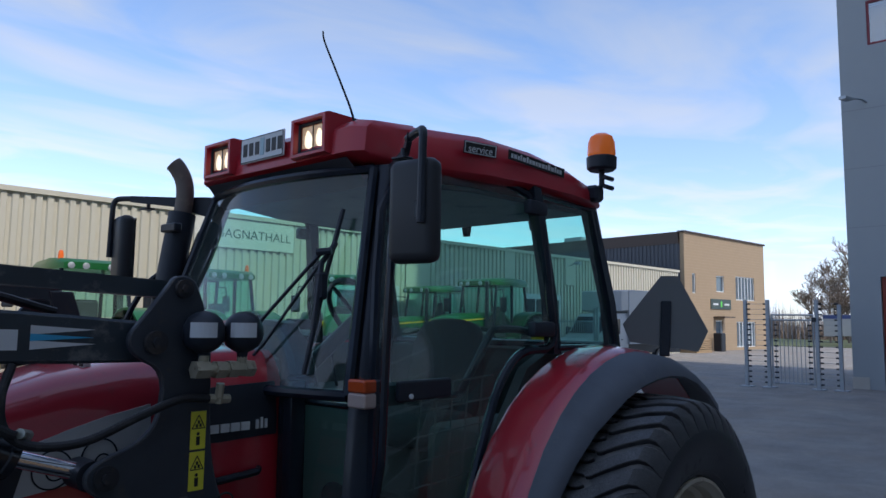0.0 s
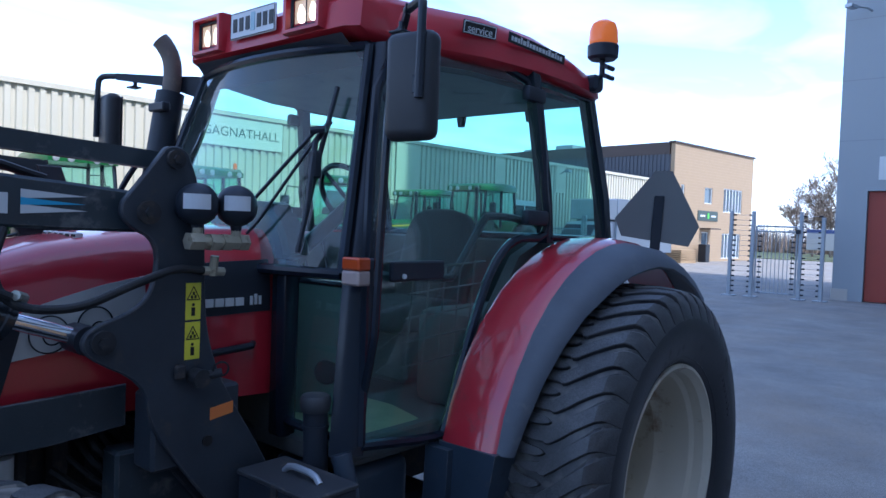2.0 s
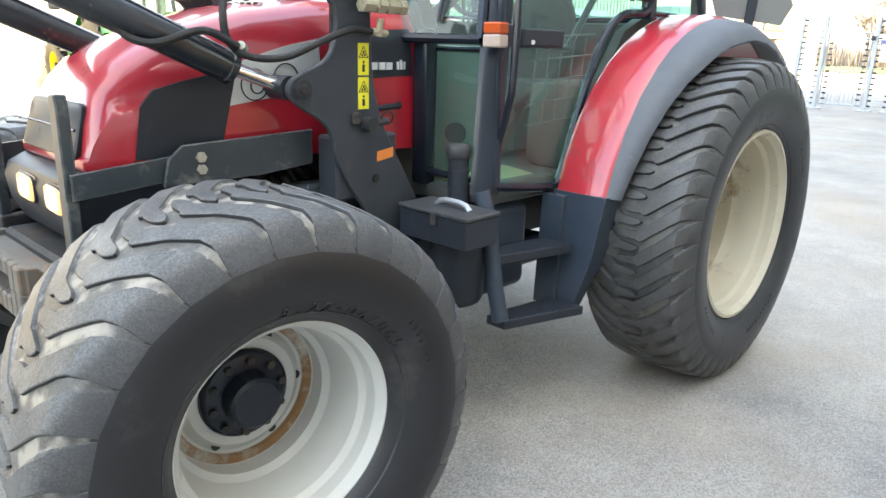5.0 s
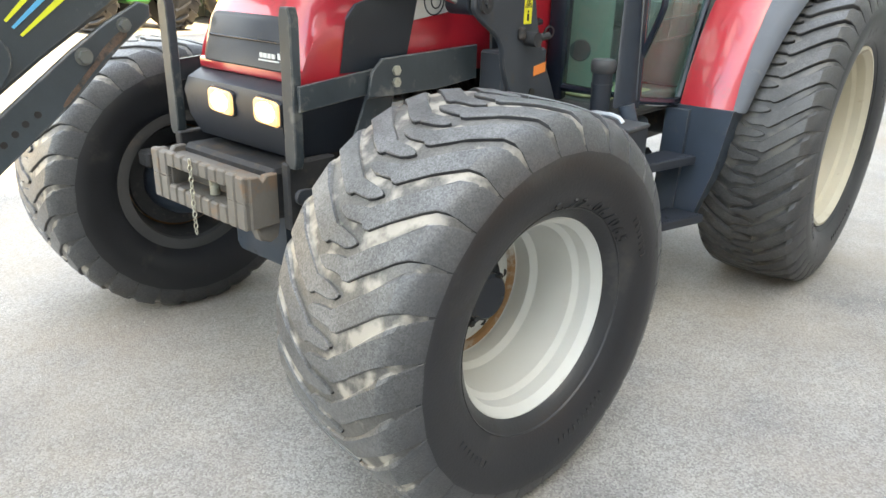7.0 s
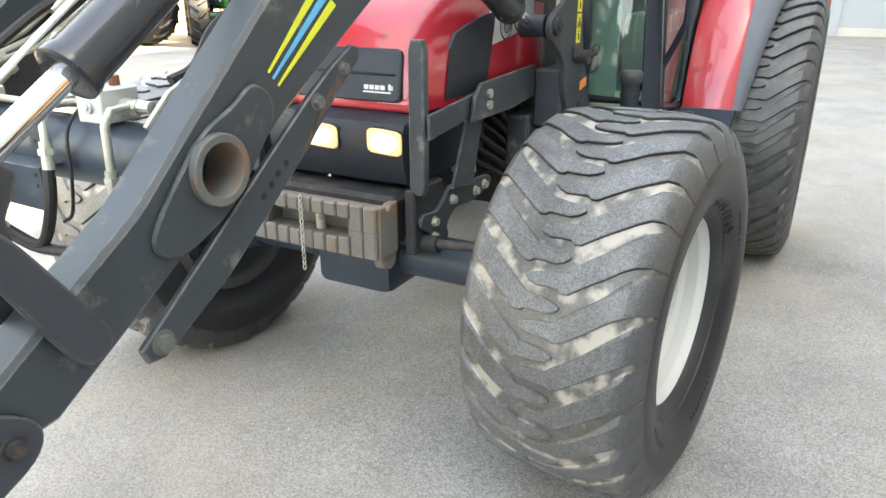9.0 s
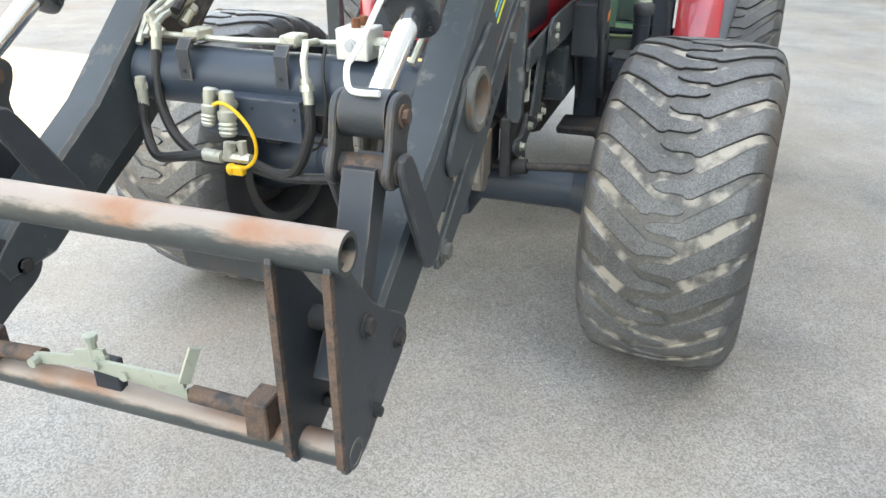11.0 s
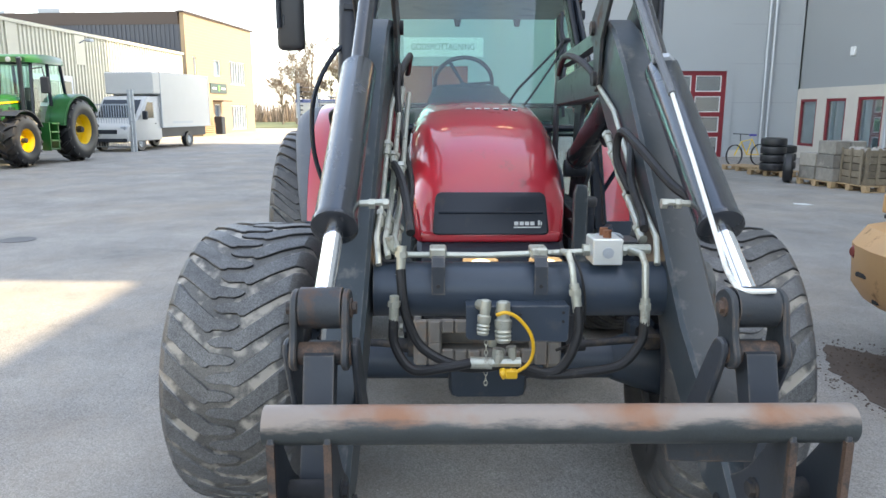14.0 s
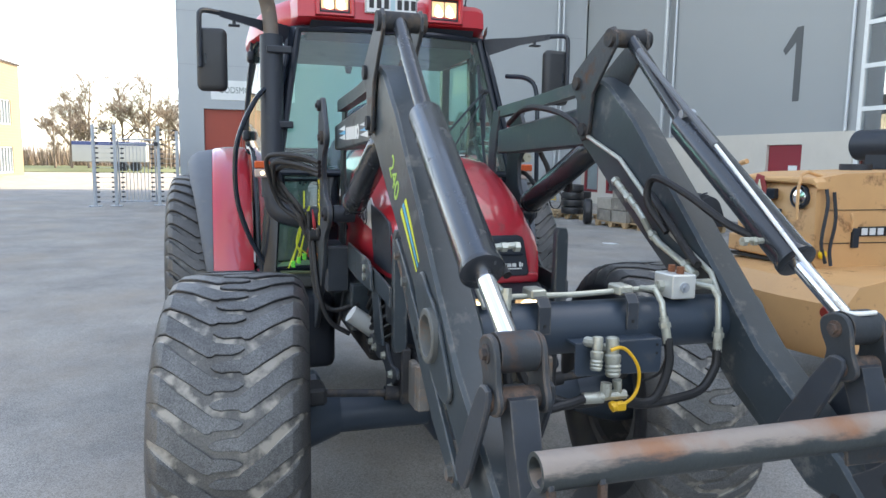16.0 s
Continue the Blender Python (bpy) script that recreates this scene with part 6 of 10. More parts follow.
bm = B()
lathe(bm, (3.6, 5.75, 0.004), (0, 0, 1), [(0, 0.22), (0.004, 0.215), (0.004, 0.18), (0.003, 0.17), (0.003, 0)], n=32)
solo("manhole_cover", bm, material("cast_iron", (0.11, 0.11, 0.112), 0.6, metal=0.5, bump=0.4), "round iron manhole cover", "manhole")
bm = B()
prism(bm, [(7.1, -6.75), (7.3, -6.7), (7.35, -6.5), (7.2, -6.45), (7.05, -6.6)], "z", 0.004, 0.012)
solo("paper_scrap", bm, SIGNW, "white scrap of paper on the asphalt", "paper")
bm = B()
rg3 = random.Random(5)
for k in range(900):
    x, y = rg3.uniform(-5.2, -0.3), rg3.gauss(-1.1, 0.9)
    s_ = rg3.uniform(0.002, 0.006)
    q = [bm.verts.new((x + s_ * a, y + s_ * b, 0.001 + s_ * c)) for a, b, c in ((1, 0, 0), (-0.5, 0.87, 0), (-0.5, -0.87, 0), (0, 0, 1.1))]
    for f in ((0, 1, 3), (1, 2, 3), (2, 0, 3)):
        bm.faces.new([q[i] for i in f])
solo("grit", bm, STONE, "loose grit scattered on the asphalt", "gravel", kind="stuff", smooth=0)


# ---------------------------------------------------------------- far trees and trucks
def bare_tree(seed, height):
    r = random.Random(seed)
    wood, tw = B(), B()

    def grow(p, d, length, rad, level):
        q = p + d * length
        if level < 2:
            cyl(wood, p, q, rad, rad * 0.65, n=7, caps=False)
        else:
            tube(tw, [p, p + d * length * 0.5 + Vector((r.uniform(-0.06, 0.06), r.uniform(-0.06, 0.06), 0)) * length, q], rad, n=3, r2=rad * 0.4)
        if level >= 5:
            return
        for k in range((5, 5, 4, 4, 3)[level]):
            f = r.uniform(0.35, 1.0) if level else r.uniform(0.3, 1.0)
            a = r.uniform(0, 2 * math.pi)
            spread = r.uniform(0.35, 0.85)
            side = Vector((math.cos(a), math.sin(a), r.uniform(-0.1, 0.5)))
            nd = (d * (1 - spread * 0.5) + side * spread).normalized()
            nd.z = abs(nd.z) * 0.8 + 0.15
            grow(p + d * length * f, nd.normalized(), length * r.uniform(0.45, 0.68), max(rad * 0.5, 0.020), level + 1)
        if level == 0:
            grow(q, (d + Vector((r.uniform(-0.1, 0.1), r.uniform(-0.1, 0.1), 0))).normalized(), length * 0.7, rad * 0.6, 1)

    grow(Vector((0, 0, 0)), Vector((r.uniform(-0.04, 0.04), r.uniform(-0.04, 0.04), 1)).normalized(), height * 0.42, height * 0.014, 0)
    t = thing("bare_tree", (0, 0, 0), "leafless tree beyond the yard", "tree", "trees beyond the yard")
    part("trunk", wood, BARK, t)
    part("crown", tw, TWIG, t, smooth=0)
    return t


masters = [bare_tree(3, 9.0), bare_tree(8, 11.0), bare_tree(21, 7.5)]
rt = random.Random(9)
spots = [(80, 16.4), (82, 11.4), (79, 17.8), (81, 14.9), (80, 8.6), (84, 12.8), (83, 6.6), (78, 4.6), (88, 9.8), (90, 18.2), (86, 15.6), (87, 7.4)]
for i, (x, y) in enumerate(spots):
    m = Matrix.Translation((x, y, 0)) @ Matrix.Rotation(rt.uniform(0, 6.28), 4, "Z") @ Matrix.Scale(rt.uniform(0.95, 1.15), 4)
    if i < 3:
        masters[i].matrix_basis = m
    else:
        copy_thing(masters[i % 3], m)
for (x, y, l, mt, lb) in ((69.0, 10.95, 6.4, VANW, "white box trailer parked far off"), (75.0, 26.0, 6, material("far_red", (0.3, 0.08, 0.06), 0.6), "low red shed far off")):
    tr = thing("far_trailer", (x, y, 0), lb, "trailer")
    bm = B()
    box(bm, (x - 1.2, y - l / 2, 0.9), (x + 1.2, y + l / 2, 2.8), 0.03)
    part("box", bm, mt, tr)
    bm = B()
    box(bm, (x - 1.22, y - l / 2, 2.45), (x - 1.2, y + l / 2, 2.78))
    part("blue_band", bm, material("band_blue", (0.06, 0.09, 0.24), 0.5), tr)
    bm = B()
    for k in range(2):
        cyl(bm, (x - 1.1, y - l / 3 + k * 1.2, 0.45), (x + 1.1, y - l / 3 + k * 1.2, 0.45), 0.45, n=14)
    part("wheel", bm, RUBBER, tr)
bm = B()
rh = random.Random(31)
for k in range(3600):
    x, y = rh.uniform(94, 120), rh.uniform(-30, 60)
    h_ = rh.uniform(1.6, 6.0) * (0.75 + 0.25 * math.sin(y * 0.7))
    for j in range(5):
        a = rh.uniform(0, 6.28)
        d = Vector((math.cos(a), math.sin(a), 0))
        p, tip = Vector((x, y, 0)) + d * rh.uniform(0, 0.5), Vector((x, y, 0)) + d * rh.uniform(0.4, 1.4) + Vector((0, 0, h_ * rh.uniform(0.6, 1.1)))
        w_ = Vector((-d.y, d.x, 0)) * rh.uniform(0.03, 0.08)
        bm.faces.new([bm.verts.new(q) for q in (p - w_, p + w_, tip)])
solo("far_thicket", bm, TWIG, "brown leafless thicket on the horizon", "woods", kind="stuff", smooth=0)

# ---------------------------------------------------------------- the red tractor
def wheel(parent, c, s, R, w, rim_r, lugs, sweep, lug_h, mats, tread_mat, depth, shoulder, steer=0.0, groove_mat=None, lip=0.74):
    """c: the wheel's centre; s: -1 or 1, its outer side along y."""
    cx, cy, cz = c
    h = w / 2
    turned = Matrix.Translation(c) @ Matrix.Rotation(-steer, 4, "Z") @ Matrix.Translation(-Vector(c))
    ax = (0, s, 0)
    rim_mat, tyre_mat = mats
    # rim: flange, stepped barrel, dished disc
    bm = B()
    prof = [(h * 0.70, rim_r + 0.020), (h * 0.735, rim_r + 0.018), (h * 0.74, rim_r + 0.004), (h * 0.70, rim_r - 0.002), (h * 0.64, rim_r - 0.016), (h * 0.50, rim_r - 0.020), (h * 0.44, rim_r - 0.036), (h * 0.30, rim_r - 0.042), (h * 0.10, rim_r - 0.052), (h * 0.0, rim_r - 0.056), (h * 0.0 - 0.02, rim_r - 0.073)]
    prof = [(a * lip / 0.74, r) for a, r in prof if a > depth + 0.02] + [(depth + 0.02, rim_r - 0.07), (depth, rim_r - 0.11), (depth + 0.005, rim_r * 0.62), (depth + 0.02, rim_r * 0.55), (depth + 0.02, 0.0)]
    lathe(bm, c, ax, prof, n=72)
    bmesh.ops.transform(bm, matrix=turned, verts=bm.verts)
    rim = part("wheel", bm, rim_mat, parent, smooth=30)
    # inner side gets a darker colour for the shade there, with some grime
    bm = B()
    lathe(bm, c, ax, [(-h * 0.72, rim_r + 0.020), (-h * 0.75, rim_r), (-h * 0.6, rim_r - 0.03), (-h * 0.2, rim_r - 0.06), (depth - 0.01, rim_r - 0.07), (depth - 0.01, 0.0)], n=64)
    bmesh.ops.transform(bm, matrix=turned, verts=bm.verts)
    part("inner_rim", bm, DARKRIM, rim, "grimy inner side of the rim, coloured dark for its shade", smooth=30)
    bm = B()
    lathe(bm, c, ax, [(-h * 0.70, rim_r + 0.030), (-h * 0.80, rim_r + 0.026), (-h * 0.82, rim_r + 0.004), (-h * 0.80, rim_r - 0.024), (-h * 0.72, rim_r - 0.03)], n=64)
    bmesh.ops.transform(bm, matrix=turned, verts=bm.verts)
    part("rim_flange", bm, FLANGE, rim, "dusty grey inner rim flange", smooth=30)
    # tyre carcass
    bm = B()
    base = R - lug_h
    sh = shoulder
    prof = [(-h * 0.70, rim_r + 0.004), (-h * 0.76, rim_r + 0.010), (-h * 0.84, rim_r + 0.035), (-h * 0.95, rim_r + 0.25 * (base - rim_r)), (-h * 1.0, rim_r + 0.50 * (base - rim_r)), (-h * 0.995, rim_r + 0.65 * (base - rim_r)), (-h * 0.965, base - sh * 1.6), (-h * 0.90, base - sh * 0.75), (-h * 0.78, base - sh * 0.32), (-h * 0.5, base - sh * 0.08), (0, base)]
    full = prof + [(-a, r) for a, r in prof[-2::-1]]
    lathe(bm, c, ax, full, n=96)
    for rr in (0.12, 0.16):
        lathe(bm, c, ax, [(h * (0.83 + 0.4 * (rr - 0.12)), rim_r + rr * (base - rim_r)), (h * (0.875 + 0.4 * (rr - 0.12)), rim_r + (rr + 0.01) * (base - rim_r) + 0.004), (h * (0.86 + 0.4 * (rr - 0.12)), rim_r + (rr + 0.03) * (base - rim_r) + 0.006)], n=80)
    for f in bm.faces:
        if abs(f.calc_center_median().y - cy) < h * 0.95 and (f.calc_center_median() - Vector(c)).length > base * 0.9:
            f.material_index = 1
    bmesh.ops.transform(bm, matrix=turned, verts=bm.verts)
    tyre = part("tyre", bm, [tyre_mat, groove_mat], rim, smooth=40)
    # raised marks on the sidewall
    bm = B()
    if R < 0.7:
        # tyre size moulded beside the rim
        for k, ch in enumerate("560/60-22.5"):
            t = s * (-1.0 + 0.108 * k) * 1.0
            rad, tan = Vector((-math.sin(-t), 0, math.cos(-t))), Vector((-s * math.cos(t), 0, s * math.sin(t)))
            up = (rad * 0.8 + Vector((0, s * 0.6, 0))).normalized()
            at_ = Vector(c) + rad * (rim_r + 0.060) + Vector((0, s * h * 0.905, 0))
            lettering("sidewall_letter", ch, 0.052, turned @ facing(at_, tan, up), tyre_mat, tyre, 0.004)
    for a0, n_, hh in ((2.1, 7, 0.011), (3.3, 10, 0.016), (5.0, 7, 0.011)):
        for k in range(n_):
            t0 = a0 + k * 0.058
            for q in (0, 1):
                rr = rim_r + 0.40 * (base - rim_r)
                yy = h * 0.982
                u_ = [(t0 + dt, rr + dr) for dt, dr in (((0.0, -hh), (0.012, -hh), (0.012, hh), (0.0, hh)) if q == 0 else ((0.012, hh * 0.5), (0.034, hh * 0.5), (0.034, hh), (0.012, hh)))]
                lo_ = [Vector((cx - r * math.sin(t), cy + s * (yy - 0.006), cz + r * math.cos(t))) for t, r in u_]
                hi_ = [p + Vector((0, s * 0.0075, 0)) for p in lo_]
                loft(bm, [lo_, hi_])
    bmesh.ops.transform(bm, matrix=turned, verts=bm.verts)
    part("sidewall_mark", bm, tyre_mat, tyre, smooth=0)
    # lugs
    rng = random.Random(int(abs(cx) * 100) + s)
    bm = B()
    pitch = 2 * math.pi / lugs

    def radius(u):
        return base + sh * float(np.interp(abs(u), [0, 0.5, 0.78, 0.90, 0.965, 0.99], [0, -0.08, -0.32, -0.75, -1.6, -1.85]))

    # worn bars with pointed fingers that interlock along the middle; each drops sharply to its front and eases off to its rear
    # across, along the sweep, half widths before and behind, length of the easing
    stations = [(-0.195, 0.0, 0.015, 0.02, 0.005), (-0.145, 0.0, 0.10, 0.09, 0.01), (-0.06, 0.0, 0.155, 0.135, 0.015), (0.05, 0.01, 0.165, 0.15, 0.02), (0.15, 0.02, 0.175, 0.16, 0.025), (0.19, 0.03, 0.25, 0.22, 0.03), (0.25, 0.07, 0.285, 0.255, 0.04), (0.40, 0.25, 0.29, 0.26, 0.05), (0.54, 0.43, 0.295, 0.265, 0.08), (0.68, 0.62, 0.305, 0.27, 0.16), (0.78, 0.75, 0.33, 0.27, 0.24), (0.86, 0.85, 0.37, 0.29, 0.24), (0.92, 0.92, 0.42, 0.34, 0.17), (0.965, 0.97, 0.47, 0.42, 0.08), (0.99, 1.0, 0.485, 0.47, 0.03)]
    for side in (-1, 1):
        for i in range(lugs):
            th0 = pitch * (i + (0.5 if side > 0 else 0.0)) + rng.uniform(-0.012, 0.012) * pitch
            worn = rng.uniform(0.88, 1.0)
            rows = []
            for u, f, wp, wm, ease in stations:
                r0 = radius(u)
                up = lug_h * float(np.interp(u, [0.0, 0.65, 0.86, 0.93, 0.965, 0.99], [1.0, 1.15, 1.2, 0.75, 0.35, 0.04])) * worn * rng.uniform(0.96, 1.0)
                th = th0 + sweep * (1 - f) + pitch * 0.010 * math.sin(u * 19 + i)
                y = cy + side * u * h
                ring = []
                for a, r in ((wp + 0.012, r0 - 0.004), (wp, r0 + up * 0.80), (wp - 0.025, r0 + up), (-wm, r0 + up * 0.97), (-wm - ease * 0.45, r0 + up * 0.55), (-wm - ease, r0 - 0.004)):
                    t = th + a * pitch
                    # th runs from the top, over the front, to the bottom
                    ring.append(bm.verts.new((cx - r * math.sin(t), y, cz + r * math.cos(t))))
                rows.append(ring)
            for r0_, r1_ in zip(rows, rows[1:]):
                for k in range(6):
                    q = (k + 1) % 6
                    fc = bm.faces.new((r0_[k], r1_[k], r1_[q], r0_[q]))
                    fc.material_index = 1 if k in (0, 5) else (2 if k == 4 else 0)
            for r in (rows[0], rows[-1]):
                bm.faces.new(r).material_index = 1
    bmesh.ops.transform(bm, matrix=turned, verts=bm.verts)
    bmesh.ops.recalc_face_normals(bm, faces=bm.faces)
    tread = part("tread", bm, [tread_mat, tyre_mat, groove_mat], tyre, smooth=25)
    # tyre and tread take the wheel's own axes, so that their wear follows the axle
    own = Matrix.Translation(Vector(c) - ORIGIN[parent]) @ Matrix.Rotation(-steer, 4, "Z")
    for ob in (tyre, tread):
        ob.data.transform(own.inverted())
    for ob in tyre.children:
        if ob is not tread:
            ob.matrix_parent_inverse = own.inverted()
    tyre.matrix_basis = own
    return rim


tractor = thing("tractor", (-1.4, 0, 0), "red farm tractor with black cab and wide flotation tyres", "tractor")
FX, FZ, FR = -2.686, 0.595, 0.619
RX, RZ, RR = -0.205, 0.770, 0.788
STEER = 0.11
for s, fc, ry in ((-1, (-2.711, -0.984, FZ), 1.15), (1, (-2.661, 0.962, FZ), 1.115)):
    fw = wheel(tractor, fc, s, FR, 0.565, 0.300, 29, 0.27, 0.0105, (RIMW, RUBBER), TREAD, -0.10, 0.055, STEER, GROOVE)
    turned = Matrix.Translation(fc) @ Matrix.Rotation(-STEER, 4, "Z") @ Matrix.Translation(-Vector(fc))
    c = Vector(fc) - Vector((0, s * 0.09, 0))
    bm = B()
    lathe(bm, c, (0, s, 0), [(-0.02, 0.135), (0.02, 0.135), (0.028, 0.13), (0.035, 0.12), (0.04, 0.08), (0.10, 0.076), (0.108, 0.066), (0.108, 0.0)], n=40)
    bmesh.ops.transform(bm, matrix=turned, verts=bm.verts)
    hub = part("hub", bm, BLACKS, fw, "black greasy wheel hub")
    for k in range(10):
        t = 2 * math.pi * k / 10 + 0.2
        bm = B()
        bolt(bm, c + Vector((0.108 * math.cos(t), s * 0.030, 0.108 * math.sin(t))), (0, s, 0), 0.013, 0.022)
        bmesh.ops.transform(bm, matrix=turned, verts=bm.verts)
        part("wheel_nut", bm, DIRTY, hub)
    for k in range(6):
        t = 2 * math.pi * k / 6
        bm = B()
        cyl(bm, c + Vector((0.175 * math.cos(t), -s * 0.004, 0.175 * math.sin(t))), c + Vector((0.175 * math.cos(t), s * 0.003, 0.175 * math.sin(t))), 0.014, n=16)
        bmesh.ops.transform(bm, matrix=turned, verts=bm.verts)
        part("disc_hole", bm, INK, fw)
    bm = B()
    lathe(bm, c, (0, s, 0), [(-0.004, 0.198), (0.008, 0.204), (0.010, 0.222), (0.004, 0.238), (-0.004, 0.242)], n=60)
    bmesh.ops.transform(bm, matrix=turned, verts=bm.verts)
    part("rust_ring", bm, RIMRUSTY, fw, "rust round the wheel disc")
    rw = wheel(tractor, (RX, s * ry, RZ), s, RR, 0.535, 0.445, 44, 0.22, 0.018, (RIMC, RUBBER), TREADR, -0.16, 0.06, 0.0, GROOVER, 0.84)
    bm = B()
    c = Vector((RX, s * (ry - 0.15), RZ))
    lathe(bm, c, (0, s, 0), [(-0.02, 0.20), (0.02, 0.20), (0.03, 0.16), (0.06, 0.12), (0.10, 0.10), (0.10, 0.0)], n=36)
    hub = part("hub", bm, DIRTY, rw)
    for k in range(8):
        t = 2 * math.pi * k / 8
        bm = B()
        bolt(bm, c + Vector((0.165 * math.cos(t), s * 0.02, 0.165 * math.sin(t))), (0, s, 0), 0.018, 0.03)
        part("wheel_nut", bm, DIRTY, hub)
    bm = B()
    lathe(bm, Vector((RX - 0.255, s * (ry + 0.03), RZ - 0.29)), (0.66, 0.0, 0.75), [(0.0, 0.050), (0.006, 0.04), (0.006, 0)], n=14)
    part("rust_patch", bm, RUST, rw, "rusty patch inside the rim")

# front axle, engine block, gearbox
bm = B()
cyl(bm, (FX, -0.80, FZ), (FX, 0.80, FZ), 0.085, n=20)
box(bm, (FX - 0.16, -0.17, FZ - 0.13), (FX + 0.16, 0.17, FZ + 0.17), 0.04, seg=2)
for s in (-1, 1):
    lathe(bm, (FX, s * 0.72, FZ), (0, s, 0), [(-0.16, 0.09), (-0.05, 0.13), (0.05, 0.16), (0.14, 0.16), (0.2, 0.12)], n=28)
    box(bm, (FX - 0.05, s * 0.70 - 0.06, FZ + 0.1), (FX + 0.05, s * 0.70 + 0.06, FZ + 0.19), 0.02)
part("front_axle", bm, NAVY, tractor)
bm = B()
for s in (-1, 1):
    cyl(bm, (FX - 0.20, s * 0.13, FZ + 0.12), (FX - 0.20, s * 0.66, FZ + 0.16), 0.016, n=12)
    cyl(bm, (FX - 0.20, s * 0.30, FZ + 0.13), (FX - 0.20, s * 0.40, FZ + 0.14), 0.030, n=12)
    box(bm, (FX - 0.24, s * 0.68 - 0.04, FZ + 0.12), (FX - 0.10, s * 0.68 + 0.04, FZ + 0.19), 0.012)
part("steering_rod", bm, DIRTY, tractor)
bm = B()
box(bm, (-2.75, -0.17, 0.74), (-1.75, 0.17, 1.16), 0.03)
box(bm, (-1.85, -0.26, 0.55), (0.2, 0.26, 1.0), 0.05, seg=2)
box(bm, (-2.9, -0.20, 0.70), (-2.5, 0.20, 0.84), 0.03)
cyl(bm, (RX, -0.95, RZ), (RX, 0.95, RZ), 0.13, n=24)
for k in range(7):
    cyl(bm, (-2.55 + 0.12 * k, -0.2, 0.9), (-2.55 + 0.12 * k, -0.2, 1.14), 0.035, n=10)
part("engine_block", bm, DIRTY, tractor, "greasy dark engine and transmission")
bm = B()
cyl(bm, (-2.38, -0.24, 0.86), (-2.38, -0.24, 1.06), 0.05, n=18)
cyl(bm, (-2.2, 0.30, 0.83), (-2.2, 0.42, 0.92), 0.045, n=18)
part("oil_filter", bm, WHITEP, tractor, "white oil filter cartridge")
bm = B()
for k in range(9):
    z = 0.80 + 0.04 * k
    tube(bm, [(-2.3 + 0.04 * k, -0.22, z + 0.1), (-2.1, -0.30, z - 0.02 + 0.01 * k), (-1.95 + 0.05 * (k % 3), -0.27, z - 0.1), (-1.8, -0.25, z + 0.05 * (k % 2))], 0.009 + 0.003 * (k % 3), n=8, smooth=5)
    tube(bm, [(-2.5 + 0.04 * k, 0.24, z + 0.1), (-2.3, 0.32, z - 0.02 + 0.01 * k), (-2.1 + 0.05 * (k % 3), 0.30, z - 0.1), (-1.9, 0.28, z + 0.05 * (k % 2))], 0.009 + 0.003 * (k % 3), n=8, smooth=5)
part("engine_hose", bm, HOSE, tractor)
# mesh side screen below the bonnet
bm = B()
for s in (-1, 1):
    box(bm, (-2.72, s * 0.225 - 0.004, 0.90), (-2.35, s * 0.225 + 0.004, 1.17))
    for k in range(12):
        cyl(bm, (-2.70 + 0.03 * k, s * 0.235, 0.91), (-2.70 + 0.03 * k, s * 0.235, 1.16), 0.003, n=5)
    for k in range(9):
        cyl(bm, (-2.71, s * 0.235, 0.92 + 0.03 * k), (-2.36, s * 0.235, 0.92 + 0.03 * k), 0.003, n=5)
part("side_screen", bm, BLACK, tractor)


def rounded_outline(pts, n=3):
    """A closed smooth outline through the points given."""
    out, k = [], len(pts)
    for i in range(k):
        p0, p1, p2, p3 = (Vector(pts[(i + d) % k]) for d in (-1, 0, 1, 2))
        for j in range(n):
            t = j / n
            q = 0.5 * (2 * p1 + (p2 - p0) * t + (2 * p0 - 5 * p1 + 4 * p2 - p3) * t * t + (3 * p1 - p0 - 3 * p2 + p3) * t ** 3)
            out.append((q.x, q.y))
    return out


# bonnet
def hood_row(x, hw, ztop, zbot, crown=0.05, rnd=0.10):
    out = []
    side = [(1.0, zbot), (1.0, zbot + 0.35 * (ztop - zbot)), (0.995, zbot + 0.62 * (ztop - zbot)), (0.975, ztop - rnd * 1.05), (0.935, ztop - rnd * 0.72), (0.885, ztop - rnd * 0.40), (0.81, ztop - rnd * 0.08), (0.72, ztop + crown * 0.45), (0.45, ztop + crown * 0.75), (0.2, ztop + crown * 0.95)]
    for f, z in side:
        out.append(Vector((x, -hw * f, z)))
    out.append(Vector((x, 0, ztop + crown)))
    for f, z in side[::-1]:
        out.append(Vector((x, hw * f, z)))
    return out


HOOD = [(-1.5, 0.365, 1.722, 1.14), (-1.75, 0.365, 1.715, 1.15), (-2.0, 0.362, 1.695, 1.16), (-2.25, 0.355, 1.655, 1.17), (-2.469, 0.342, 1.59, 1.175), (-2.6, 0.34, 1.529, 1.175), (-2.696, 0.328, 1.476, 1.172), (-2.758, 0.317, 1.424, 1.17), (-2.797, 0.309, 1.369, 1.168), (-2.823, 0.301, 1.294, 1.166), (-2.841, 0.295, 1.214, 1.165)]
bm = B()
rows = [hood_row(x, hw, zt, zb, 0.035 if x > -2.73 else 0.02, 0.12 if x > -2.73 else 0.07) for x, hw, zt, zb in HOOD]
rows.append([Vector((-2.846, p.y * 0.99, min(p.z, 1.19) if p.z > 1.19 else p.z)) for p in rows[-1]])
loft(bm, rows, ring=False)
box(bm, (-2.854, -0.290, 1.163), (-2.79, 0.290, 1.207), 0.012, seg=2)
part("bonnet", bm, RED, tractor, "glossy red sloping bonnet", smooth=50)
# grille, set in the nose
bm = B()
